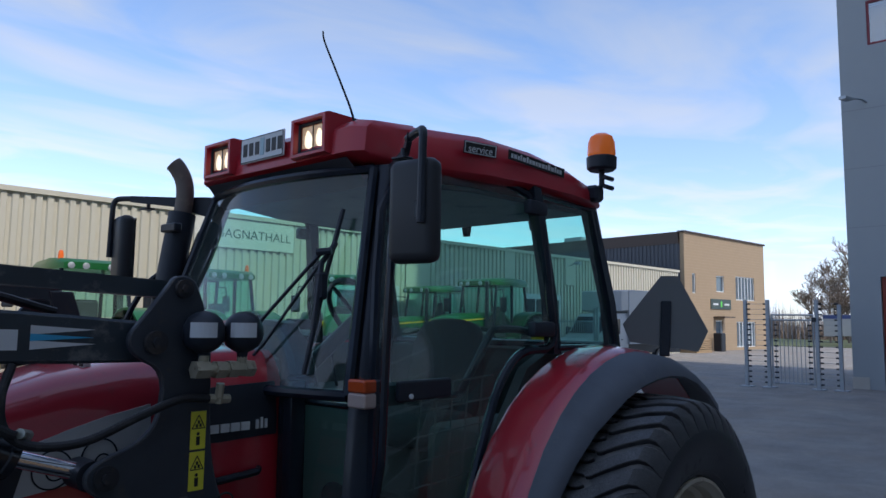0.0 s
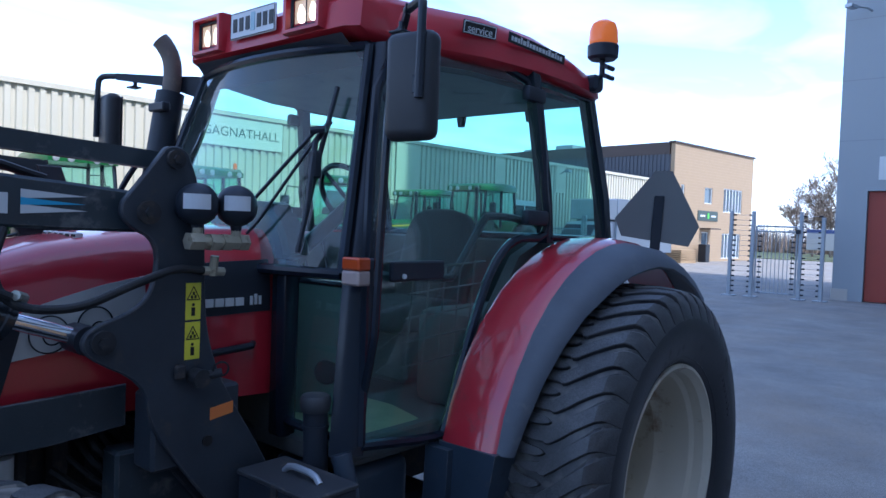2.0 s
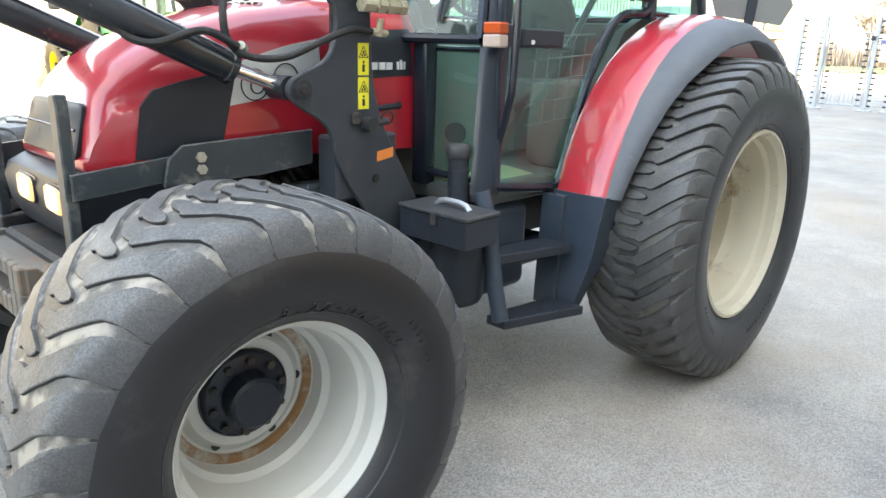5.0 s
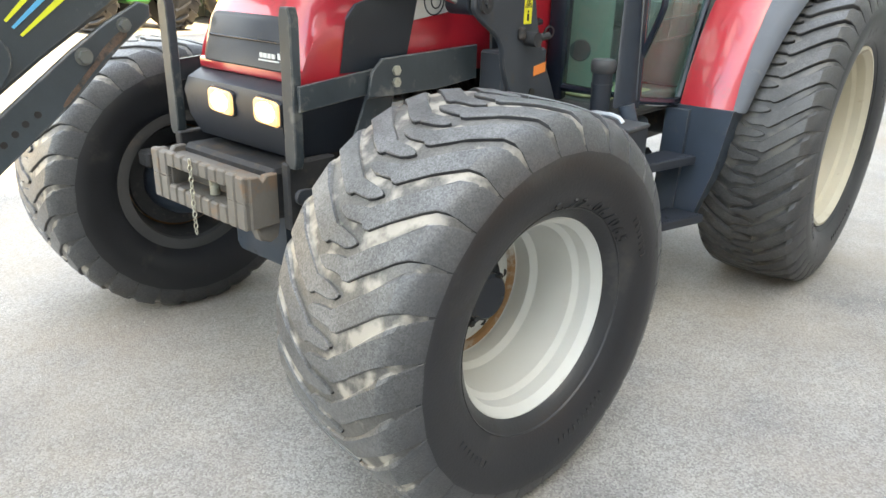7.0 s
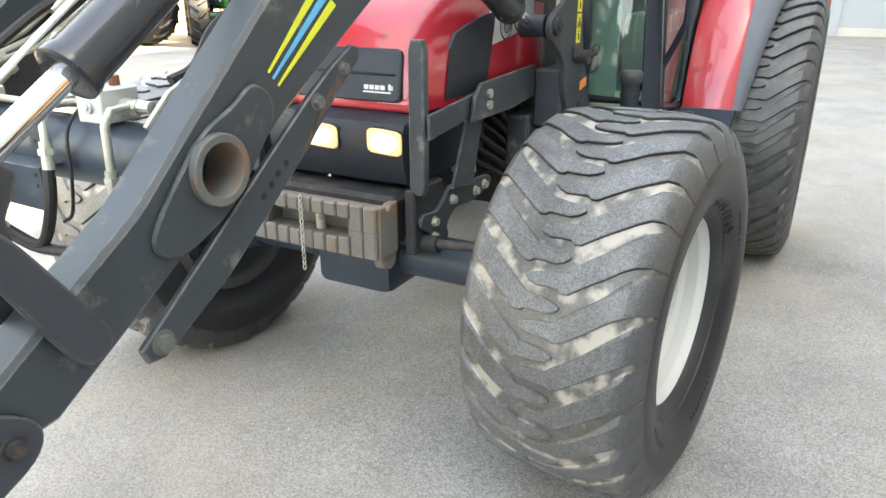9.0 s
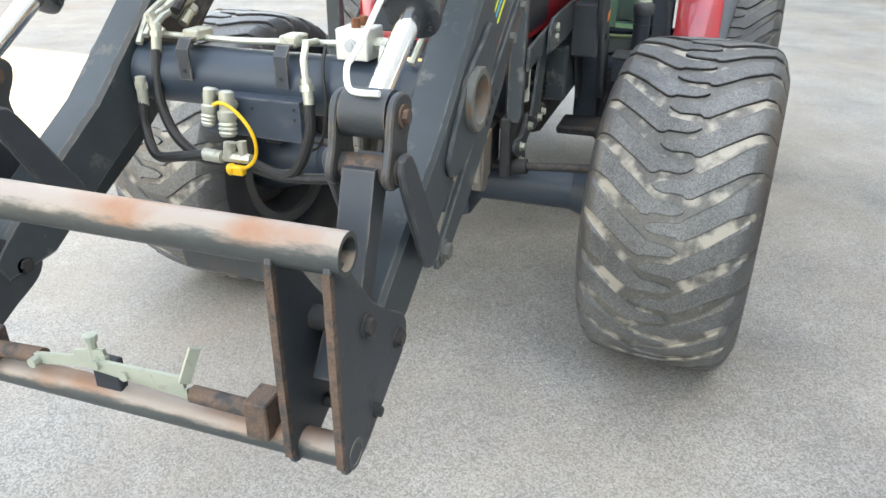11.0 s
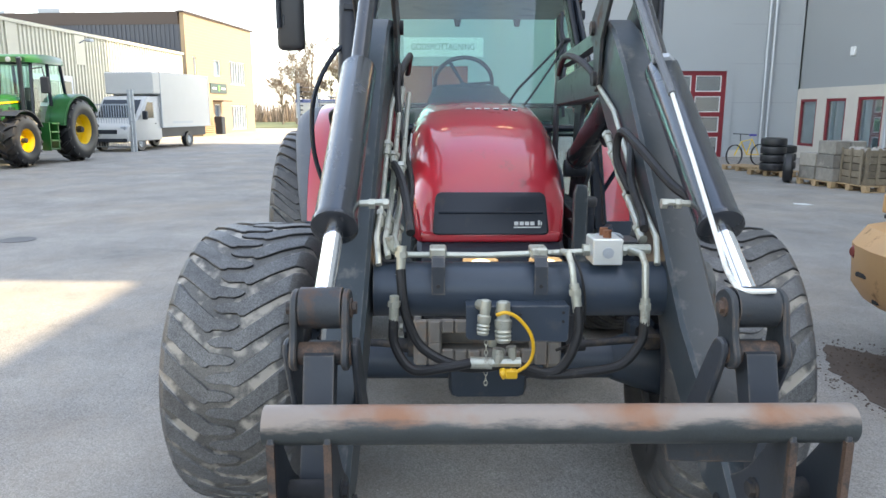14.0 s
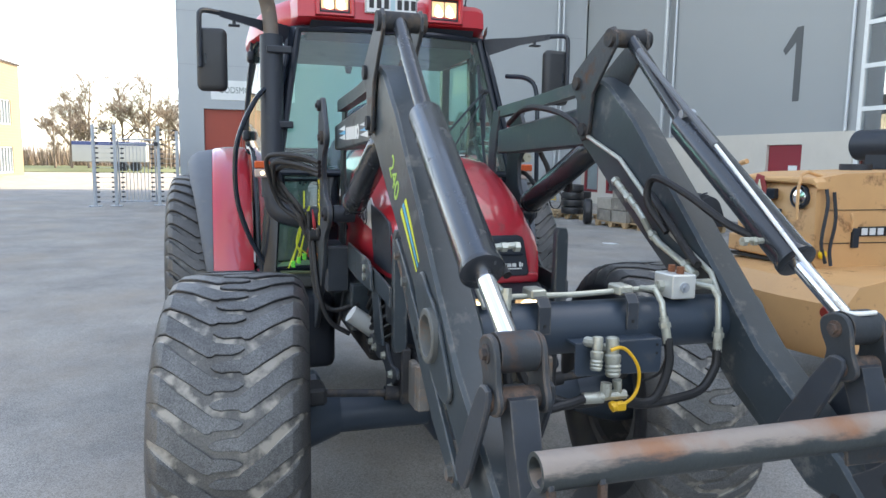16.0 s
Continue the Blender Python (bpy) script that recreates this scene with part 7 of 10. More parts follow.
gr = [(1.03 * y, z - 0.006) for y, z in ((-0.218, 1.203), (0.218, 1.203), (0.229, 1.208), (0.233, 1.22), (0.222, 1.350), (0.215, 1.366), (0.198, 1.373), (-0.198, 1.373), (-0.215, 1.366), (-0.222, 1.350), (-0.233, 1.22), (-0.229, 1.208))]


def nose_x(z):
    return -2.851 + max(0.0, z - 1.2) * 0.27


loft(bm, [[Vector((nose_x(z) + 0.03, y, z)) for y, z in gr], [Vector((nose_x(z) - 0.008, y, z)) for y, z in gr], [Vector((nose_x(z) - 0.013, y * 0.97, 1.287 + (z - 1.287) * 0.94)) for y, z in gr]])
grille = part("grille", bm, BLACK, tractor, "black slatted bonnet grille")
bm = B()
box(bm, (nose_x(1.287) - 0.019, -0.215, 1.283), (nose_x(1.287) - 0.005, 0.215, 1.291), 0.002)
part("slat", bm, BLACKS, grille)
bm = B()
for k in range(4):
    box(bm, (nose_x(1.24) - 0.017, -0.105 - 0.022 * k - 0.009, 1.236), (nose_x(1.24) - 0.013, -0.105 - 0.022 * k + 0.008, 1.251))
box(bm, (nose_x(1.24) - 0.017, -0.203, 1.236), (nose_x(1.24) - 0.013, -0.195, 1.256))
box(bm, (nose_x(1.24) - 0.017, -0.211, 1.236), (nose_x(1.24) - 0.013, -0.206, 1.251))
box(bm, (nose_x(1.225) - 0.017, -0.205, 1.226), (nose_x(1.225) - 0.013, -0.095, 1.231))
part("maker_mark", bm, SIGNW, grille, "small white maker's mark")
# louvre slots across the bonnet
bm = B()
for k in range(6):
    y = 0.06 - 0.046 * k
    box(bm, (-2.145, y - 0.014, 1.66), (-2.12, y + 0.014, 1.713), 0.003)
part("louvre", bm, SIGNW, tractor, "pale worn louvre slot")
bm = B()
for k in range(6):
    y = 0.06 - 0.046 * k
    box(bm, (-2.1475, y - 0.012, 1.70), (-2.140, y + 0.012, 1.7085), 0.0)
part("vent_slot", bm, INK, tractor)
for s in (-1, 1):
    # black side panel and silver flash on the bonnet's flank
    def flank(pts, off):
        out = []
        for x, z in pts:
            hw = np.interp(x, [h[0] for h in HOOD[::-1]], [h[1] for h in HOOD[::-1]])
            zt = np.interp(x, [h[0] for h in HOOD[::-1]], [h[2] for h in HOOD[::-1]])
            zb = 1.165
            f = np.interp((z - zb) / (zt - zb), [0, 0.35, 0.62, 0.8, 0.9, 1], [1, 1, 0.995, 0.965, 0.9, 0.75])
            out.append(Vector((x, s * (hw * f + off), z)))
        return out

    def sheet(pts, mat, name, label="", off=0.005):
        bm = B()
        grid = []
        # outline given as bottom row and top row of equal length
        bot, top = pts
        for k in range(7):
            u = k / 6
            grid.append(flank([(b[0] + (t[0] - b[0]) * u, b[1] + (t[1] - b[1]) * u) for b, t in zip(bot, top)], off))
        loft(bm, grid, ring=False)
        grid2 = [[Vector((p.x, p.y - s * 0.012, p.z)) for p in r] for r in grid]
        loft(bm, [grid[0], grid2[0]], ring=False)
        loft(bm, [grid[-1], grid2[-1]], ring=False)
        return part(name, bm, mat, tractor, label, smooth=40)

    sheet(([(-2.709, 1.195), (-2.644, 1.195), (-2.556, 1.2), (-2.469, 1.205), (-2.416, 1.208)], [(-2.683, 1.36), (-2.635, 1.412), (-2.539, 1.44), (-2.434, 1.462), (-2.346, 1.475)]), BLACK, "side_grille", "matt black side grille panel")
    sheet(([(-2.43, 1.347), (-2.33, 1.362), (-2.21, 1.378), (-2.08, 1.41), (-2.0, 1.44)], [(-2.395, 1.465), (-2.33, 1.50), (-2.24, 1.53), (-2.13, 1.56), (-2.0, 1.585)]), SILVER, "side_flash", "silver decal with model rings", off=0.004)
    for x, z, r in ((-2.285, 1.425, 0.056), (-2.275, 1.42, 0.028), (-2.155, 1.445, 0.054), (-2.145, 1.43, 0.024)):
        bm = B()
        lathe(bm, (x, s * 0.366, z), (0, s, 0), [(0.0, r), (0.003, r - 0.001), (0.003, r - 0.004), (0.0, r - 0.005)], n=32)
        part("decal_ring", bm, BLACKS, tractor)
    sheet(([(-1.83, 1.44), (-1.75, 1.44), (-1.6, 1.445), (-1.53, 1.445)], [(-1.83, 1.62), (-1.75, 1.625), (-1.6, 1.63), (-1.53, 1.632)]), BLACK, "rear_panel", "black panel at the bonnet's rear", off=0.004)
    bm = B()
    for k in range(4):
        box(bm, (-1.80 + 0.04 * k, s * 0.373 - 0.003, 1.472), (-1.80 + 0.04 * k + 0.033, s * 0.373 + 0.003, 1.500), 0.0)
    for k in range(3):
        box(bm, (-1.62 + 0.018 * k, s * 0.373 - 0.003, 1.472), (-1.62 + 0.018 * k + 0.010, s * 0.373 + 0.003, 1.503 if k != 1 else 1.51), 0.0)
    part("side_mark", bm, SIGNW, tractor, "white maker's mark")
    bm = B()
    tube(bm, [(-1.80, s * 0.368, 1.312), (-1.78, s * 0.392, 1.318), (-1.62, s * 0.392, 1.328), (-1.60, s * 0.368, 1.33)], 0.013, n=8)
    part("bonnet_handle", bm, BLACK, tractor)
# chin with headlamps
bm = B()
chin = [(-2.925, 0.285), (-2.925, 0.20), (-2.925, -0.20), (-2.925, -0.285), (-2.89, -0.305), (-2.45, -0.30), (-2.45, 0.30), (-2.89, 0.305)]
loft(bm, [[Vector((x + 0.075, y, 1.163)) for x, y in chin], [Vector((x + 0.018, y, 1.135)) for x, y in chin], [Vector((x, y, 1.09)) for x, y in chin], [Vector((x + 0.012, y * 0.99, 1.0)) for x, y in chin], [Vector((x + 0.05, y * 0.96, 0.925)) for x, y in chin]])
part("front_cowl", bm, BLACK, tractor, "black plastic front cowl", smooth=30)
for ya, yb in ((0.118, -0.028), (-0.150, -0.287)):
    bm = B()
    ym, zm, hw_, hh_ = (ya + yb) / 2, 1.078, abs(ya - yb) / 2, 0.042
    lens = []
    for k in range(28):
        a = 2 * math.pi * k / 28
        c_, s_ = math.cos(a), math.sin(a)
        f = (abs(c_) ** 6 + abs(s_) ** 6) ** (-1 / 6)
        lens.append((ym + hw_ * c_ * f, zm + hh_ * s_ * f + 0.05 * (ym + hw_ * c_ * f - ym)))
    loft(bm, [[Vector((-2.900, y, z)) for y, z in lens], [Vector((-2.929, y, z)) for y, z in lens], [Vector((-2.936, ym + (y - ym) * 0.93, zm + (z - zm) * 0.9)) for y, z in lens], [Vector((-2.937, ym + (y - ym) * 0.1, zm + (z - zm) * 0.1)) for y, z in lens]])
    hl = part("headlamp", bm, HEADLIT, tractor, "lit rectangular headlamp")
    bm = B()
    lathe(bm, (-2.937, ym, zm), (-1, 0, 0), [(0.0, 0.034), (0.002, 0.028), (0.004, 0.0)], n=20)
    for v in bm.verts:
        v.co.y = ym + (v.co.y - ym) * 1.55
    part("bulb", bm, BULB, hl, "bright lit bulb")
    bm = B()
    loft(bm, [[Vector((x, ym + (y - ym) * f, zm + (z - zm) * f)) for y, z in lens] for x, f in ((-2.920, 1.10), (-2.929, 1.07), (-2.929, 1.0), (-2.910, 0.99))])
    part("bezel", bm, BLACK, hl)
# guard: uprights and rails beside the nose
for s in (-1, 1):
    bm = B()
    y0 = s * 0.352
    pts = [(y0 - 0.028, 0.94), (y0 - 0.018, 0.915), (y0 + 0.018, 0.915), (y0 + 0.028, 0.94), (y0 + 0.028, 1.38), (y0 + 0.018, 1.41), (y0 - 0.018, 1.41), (y0 - 0.028, 1.38)]
    prism(bm, pts, "x", -2.945, -2.908, 0.004)
    part("guard_post", bm, LOADER, tractor, "flat steel guard post")
    bm = B()
    prism(bm, [(-2.93, 1.100), (-2.50, 1.138), (-2.50, 1.212), (-2.54, 1.215), (-2.93, 1.180)], "y", s * 0.388 - 0.006, s * 0.388 + 0.006, 0.002)
    prism(bm, [(-2.62, 1.14), (-2.49, 1.14), (-2.575, 0.87), (-2.735, 0.89)], "y", s * 0.372 - 0.006, s * 0.372 + 0.006, 0.002)
    part("guard_rail", bm, LOADER, tractor)
    bm = B()
    prism(bm, rounded_outline([(-2.93, 0.80), (-2.917, 0.841), (-2.83, 0.832), (-2.77, 0.862), (-2.72, 0.898), (-2.62, 0.88), (-2.41, 0.866), (-2.39, 0.82), (-2.55, 0.795), (-2.66, 0.805), (-2.72, 0.79), (-2.75, 0.755), (-2.74, 0.72), (-2.775, 0.695), (-2.83, 0.705), (-2.865, 0.758)]), "y", s * 0.355 - 0.008, s * 0.355 + 0.008, 0.003)
    part("side_bracket", bm, LOADER2, tractor)
    bm = B()
    box(bm, (-2.95, s * 0.325 - 0.02, 0.70), (-2.75, s * 0.325 + 0.02, 0.93), 0.006)
    part("mount_plate", bm, DIRTY, tractor)
    bm = B()
    for x, z in ((-2.714, 0.845), (-2.526, 0.831), (-2.45, 0.838), (-2.849, 0.80), (-2.85, 0.744)):
        cyl(bm, (x, s * 0.362, z), (x, s * 0.38, z), 0.0145, n=6)
        cyl(bm, (x, s * 0.362, z), (x, s * 0.366, z), 0.019, n=16)
    for z in (1.16, 1.20):
        cyl(bm, (-2.53, s * 0.39, z), (-2.53, s * 0.425, z), 0.018, n=6)
    part("bolt", bm, ZINC, tractor)
# front weight block: an open cast tray with a toothed front
bm = B()
box(bm, (-2.952, -0.27, 0.72), (-2.80, 0.29, 0.895), 0.015)
part("weight_carrier", bm, DIRTY, tractor)
W0, W1, WZ0, WZ1 = -0.268, 0.312, 0.708, 0.893
bm = B()
box(bm, (-3.055, W0, 0.845), (-3.035, W1, WZ1 - 0.004), 0.004)
box(bm, (-3.055, W0, WZ0), (-2.95, W1, 0.768), 0.006)
box(bm, (-3.055, W0, 0.76), (-2.95, -0.145, 0.86), 0.004)
box(bm, (-3.055, 0.205, 0.76), (-2.95, W1, 0.86), 0.004)
box(bm, (-2.975, -0.15, 0.76), (-2.955, 0.21, 0.86))
box(bm, (-3.04, W0 + 0.01, 0.842), (-2.95, W1 - 0.01, 0.864), 0.003)
for y in (W0 - 0.004, W1 - 0.026):
    prism(bm, [(-3.05, WZ0), (-2.94, WZ0), (-2.94, 0.885), (-2.985, 0.885), (-3.0, 0.868), (-3.015, 0.885), (-3.05, 0.888)], "y", y, y + 0.03, 0.004)
prism(bm, [(-3.03, WZ0 + 0.004), (-2.93, WZ0 + 0.004), (-2.94, 0.66), (-2.97, 0.645), (-3.01, 0.66)], "y", W0 + 0.006, W0 + 0.05, 0.006)
weight = part("front_weight", bm, CASTW, tractor, "toothed cast front weight block, worn and rusty")
for k in range(11):
    y = W0 + (W1 - W0) * (k + 0.5) / 11
    for a, b in ((0.840, WZ1), (WZ0, 0.772)) if -0.15 < y < 0.21 else ((0.800, WZ1), (WZ0, 0.806)):
        bm = B()
        dz = 0.002 * ((k * 7) % 3 - 1)
        box(bm, (-3.072, y - 0.0245, a), (-3.046, y + 0.0245, b + dz), 0.006)
        part("rib", bm, CASTW, weight)
chain = []
for k in range(13):
    z = 0.89 - 0.021 * k
    bm = B()
    lathe(bm, (-3.080, 0.03, z), (0, 1, 0.0) if k % 2 else (1, 0, 0), [(-0.0018, 0.0085), (0.0018, 0.0085), (0.0018, 0.0055), (-0.0018, 0.0055)], n=10, closed=True)
    for v in bm.verts:
        v.co.z = z + (v.co.z - z) * 1.55
    part("chain_link", bm, ZINC, weight)
bm = B()
cyl(bm, (-3.01, 0.0, 0.75), (-3.01, 0.0, 0.85), 0.018, n=14)
part("hitch_pin", bm, ZINC, weight)

# ---------------------------------------------------------------- cab
cabF = {z: (x, y) for z, x, y in ((1.02, -1.52, 0.775), (1.60, -1.44, 0.73), (2.44, -1.21, 0.585))}


def apost(z):
    return np.interp(z, [1.02, 1.60, 2.44], [-1.52, -1.44, -1.21]), np.interp(z, [1.02, 1.60, 2.44], [0.775, 0.73, 0.585])


for s in (-1, 1):
    bm = B()
    rows = []
    for z in (1.0, 1.3, 1.6, 1.9, 2.2, 2.46):
        x, y = apost(z)
        w1, w2 = 0.032, 0.055
        rows.append([Vector((x - w1, s * (y - 0.035), z)), Vector((x - w1 * 0.3, s * (y + w2 * 0.45), z)), Vector((x + w2, s * (y + w2 * 0.75), z)), Vector((x + w2 * 1.3, s * (y + 0.01), z)), Vector((x + w1, s * (y - 0.045), z))])
    loft(bm, rows)
    part("front_pillar", bm, BLACKS, tractor, "gloss black cab pillar", smooth=60)
    # middle and rear pillars
    bm = B()
    loft(bm, [[Vector((x - 0.028, s * (y - 0.03), z)), Vector((x - 0.028, s * (y + 0.02), z)), Vector((x + 0.028, s * (y + 0.02), z)), Vector((x + 0.028, s * (y - 0.03), z))] for x, y, z in ((-0.40, 0.83, 1.72), (-0.43, 0.83, 1.95), (-0.50, 0.79, 2.46))])
    part("middle_pillar", bm, BLACKS, tractor)
    bm = B()
    loft(bm, [[Vector((x - 0.035, s * (y - 0.04), z)), Vector((x - 0.035, s * (y + 0.02), z)), Vector((x + 0.035, s * (y + 0.015), z)), Vector((x + 0.035, s * (y - 0.04), z))] for x, y, z in ((0.22, 0.80, 1.70), (0.17, 0.80, 1.95), (0.04, 0.76, 2.46))])
    part("rear_pillar", bm, BLACKS, tractor)
    # door: glass in a thin black frame that follows the fender
    outline = [(-1.47, 1.03), (-1.10, 0.985), (-1.02, 1.02), (-0.93, 1.25), (-0.80, 1.55), (-0.70, 1.68), (-0.60, 1.735), (-0.43, 1.76), (-0.45, 1.95), (-0.53, 2.42), (-1.18, 2.44), (-1.40, 1.75)]

    def door_y(x, z):
        fx, fy = apost(z)
        return np.interp(x, [fx, -0.42], [fy + 0.03, np.interp(z, [1.0, 1.95, 2.46], [0.80, 0.845, 0.80])])

    loop = spline([Vector((x, s * door_y(x, z), z)) for x, z in outline + outline[:1]], 3)[:-1]
    bm = B()
    tube(bm, loop + loop[:1], 0.019, n=8)
    door = part("door", bm, BLACKS, tractor, "glazed black-framed cab door, shut")
    bm = B()
    c = Vector((-0.95, s * 0.79, 1.75))
    ctr = bm.verts.new(c)
    vs = [bm.verts.new(p) for p in loop]
    for a, b in zip(vs, vs[1:] + vs[:1]):
        bm.faces.new((ctr, a, b))
    pane = part("pane", bm, CABGLASS, door, "green tinted glass", smooth=180)
    bm = B()
    y = s * (door_y(-1.27, 1.60) + 0.02)
    box(bm, (-1.33, y - 0.014, 1.575), (-1.25, y + 0.022, 1.615), 0.006)
    box(bm, (-1.26, y - 0.01, 1.582), (-1.10, y + 0.028, 1.606), 0.008)
    box(bm, (-1.345, y - 0.016, 1.578), (-1.065, y + 0.006, 1.648), 0.006)
    part("door_handle", bm, BLACK, door)
    bm = B()
    cyl(bm, (-1.292, y + s * 0.02, 1.595), (-1.292, y + s * 0.027, 1.595), 0.009, n=12)
    part("lock", bm, SIGNW, door)
    for z in (2.36, 1.83):
        bm = B()
        yy = s * (door_y(-0.5, z) + 0.02)
        box(bm, (-0.60 + (1.95 - z) * -0.05, yy - 0.02, z - 0.035), (-0.44, yy + 0.025, z + 0.03), 0.015, seg=2)
        part("hinge", bm, BLACK, door)
    # rear side window
    bm = B()
    q = [Vector((-0.39, s * 0.84, 1.745)), Vector((0.20, s * 0.81, 1.745)), Vector((0.05, s * 0.77, 2.42)), Vector((-0.47, s * 0.80, 2.42))]
    bm.faces.new([bm.verts.new(p) for p in q])
    part("side_window", bm, CABGLASS, tractor, "green tinted rear side window")
    bm = B()
    tube(bm, q + q[:1], 0.015, n=8)
    part("window_frame", bm, BLACKS, tractor)
    # lower front corner glass and its frame
    bm = B()
    x0, y0 = -1.50, 0.385
    q = [Vector((x0, s * y0, 1.05)), Vector((apost(1.05)[0], s * (apost(1.05)[1] - 0.03), 1.05)), Vector((apost(1.56)[0], s * (apost(1.56)[1] - 0.03), 1.56)), Vector((x0 + 0.04, s * y0, 1.56))]
    bm.faces.new([bm.verts.new(p) for p in q])
    part("corner_window", bm, CABGLASS, tractor, "green tinted lower front window")
    bm = B()
    tube(bm, q + q[:1], 0.022, n=8)
    part("window_frame", bm, BLACKS, tractor)
    bm = B()
    box(bm, (x0 - 0.035, *sorted((s * (y0 - 0.01), s * (y0 + 0.075)))[:1], 0.99), (x0 + 0.035, sorted((s * (y0 - 0.01), s * (y0 + 0.075)))[1], 1.64), 0.015, seg=2)
    part("corner_post", bm, BLACKS, tractor)
    # inside trim
    bm = B()
    loft(bm, [[Vector((x, s * 0.74, z)), Vector((x, s * 0.79, z)), Vector((0.15, s * 0.79, z)), Vector((0.15, s * 0.74, z))] for x, z in ((-0.93, 1.0), (-0.74, 1.4), (-0.55, 1.66), (-0.40, 1.72))])
    part("inner_fender", bm, INTERIOR, tractor, "grey moulded inner fender")
# windscreen
bm = B()
rows = []
for z in (1.60, 1.8, 2.0, 2.2, 2.44):
    x, y = apost(z)
    rows.append([Vector((x - 0.05 - 0.10 * (1 - (k / 6) ** 2), k / 6 * (y - 0.02), z)) for k in range(-6, 7)])
loft(bm, rows, ring=False)
part("windscreen", bm, CABGLASS, tractor, "curved green tinted windscreen", smooth=180)
bm = B()
for r in (rows[0], rows[-1]):
    tube(bm, r, 0.02, n=8)
for k in (0, -1):
    tube(bm, [r[k] for r in rows], 0.02, n=8)
part("windscreen_frame", bm, BLACKS, tractor)
# rear window
bm = B()
bm.faces.new([bm.verts.new(p) for p in ((0.23, -0.76, 1.74), (0.23, 0.76, 1.74), (0.07, 0.73, 2.42), (0.07, -0.73, 2.42))])
part("rear_window", bm, CABGLASS, tractor)
bm = B()
cyl(bm, (0.23, -0.8, 1.73), (0.23, 0.8, 1.73), 0.03, n=8)
cyl(bm, (0.05, -0.76, 2.44), (0.05, 0.76, 2.44), 0.03, n=8)
part("window_frame", bm, BLACKS, tractor)
# firewall and floor
bm = B()
box(bm, (-1.50, -0.38, 0.98), (-1.46, 0.38, 1.60), 0.01)
box(bm, (-1.50, -0.74, 0.93), (0.20, 0.74, 1.0), 0.01)
box(bm, (-1.52, -0.76, 0.955), (-1.0, -0.70, 1.03), 0.01)
box(bm, (-1.52, 0.70, 0.955), (-1.0, 0.76, 1.03), 0.01)
box(bm, (0.14, -0.74, 0.98), (0.20, 0.74, 1.72), 0.01)
part("cab_floor", bm, INTERIOR, tractor)
bm = B()
prism(bm, [(-1.43, -0.70), (-1.20, -0.715), (-1.02, -0.66), (-0.95, -0.45), (-0.95, 0.45), (-1.02, 0.66), (-1.20, 0.71), (-1.43, 0.70)], "z", 1.002, 1.016, 0.004)
part("floor_mat", bm, MATC, tractor, "olive rubber floor mat")
# roof
bm = B()
RO = [(-1.26, 0.50, 2.47, 2.60, 0.02), (-1.20, 0.575, 2.455, 2.625, 0.035), (-1.05, 0.66, 2.45, 2.645, 0.05), (-0.80, 0.765, 2.445, 2.645, 0.06), (-0.5, 0.82, 2.44, 2.625, 0.075), (-0.2, 0.83, 2.435, 2.59, 0.08), (0.05, 0.81, 2.43, 2.54, 0.08), (0.13, 0.77, 2.43, 2.49, 0.06)]
rows = []
for x, hw, zb, zt, cr in RO:
    half = [(hw * 0.96, zb), (hw, zb + 0.02), (hw, zb + 0.45 * (zt - zb)), (hw * 0.985, zb + 0.72 * (zt - zb)), (hw * 0.94, zt - 0.012), (hw * 0.85, zt + 0.12 * cr), (hw * 0.55, zt + 0.7 * cr), (0, zt + cr)]
    rows.append([Vector((x, -y, z)) for y, z in half] + [Vector((x, y, z)) for y, z in half[-2::-1]])
loft(bm, rows)
part("roof", bm, REDP, tractor, "red moulded cab roof", smooth=50)
# visor with lamps and plate
bm = B()
prof = [(-1.10, 2.44), (-1.30, 2.475), (-1.355, 2.50), (-1.345, 2.60), (-1.30, 2.635), (-1.05, 2.66)]
rows = []
for y, k in ((-0.60, 0.0), (-0.575, 0.75), (-0.52, 1.0), (-0.30, 1.0), (0.0, 1.0), (0.30, 1.0), (0.52, 1.0), (0.575, 0.75), (0.60, 0.0)):
    rows.append([Vector((-1.10 + (x + 1.10) * (0.45 + 0.55 * k), y, 2.52 + (z - 2.52) * (0.75 + 0.25 * k))) for x, z in prof])
loft(bm, rows)
for s in (-1, 1):
    y0 = 0.03 + s * 0.335
    loft(bm, [[Vector((x, y0 + a, z)) for a, z in ((-0.115, 2.505), (0.115, 2.505), (0.115, 2.672), (-0.115, 2.672))] if x > -1.2 else [Vector((x, y0 + a * f, 2.59 + (z - 2.59) * f)) for a, z in ((-0.115, 2.505), (0.115, 2.505), (0.115, 2.672), (-0.115, 2.672))] for x, f in ((-1.10, 1), (-1.37, 1), (-1.385, 0.94), (-1.385, 0.80), (-1.345, 0.74), (-1.345, 0.1))])
part("visor", bm, REDP, tractor, "red roof visor with lamp housings", smooth=40)
bm = B()
loft(bm, [[Vector((-1.345, y, 2.482 - 0.0 * abs(y))) for y in (-0.5, 0.0, 0.5)], [Vector((-1.24, y, 2.38)) for y in (-0.52, 0.0, 0.52)], [Vector((-1.15, y, 2.44)) for y in (-0.52, 0.0, 0.52)]], ring=False)
part("visor_underside", bm, BLACK, tractor)
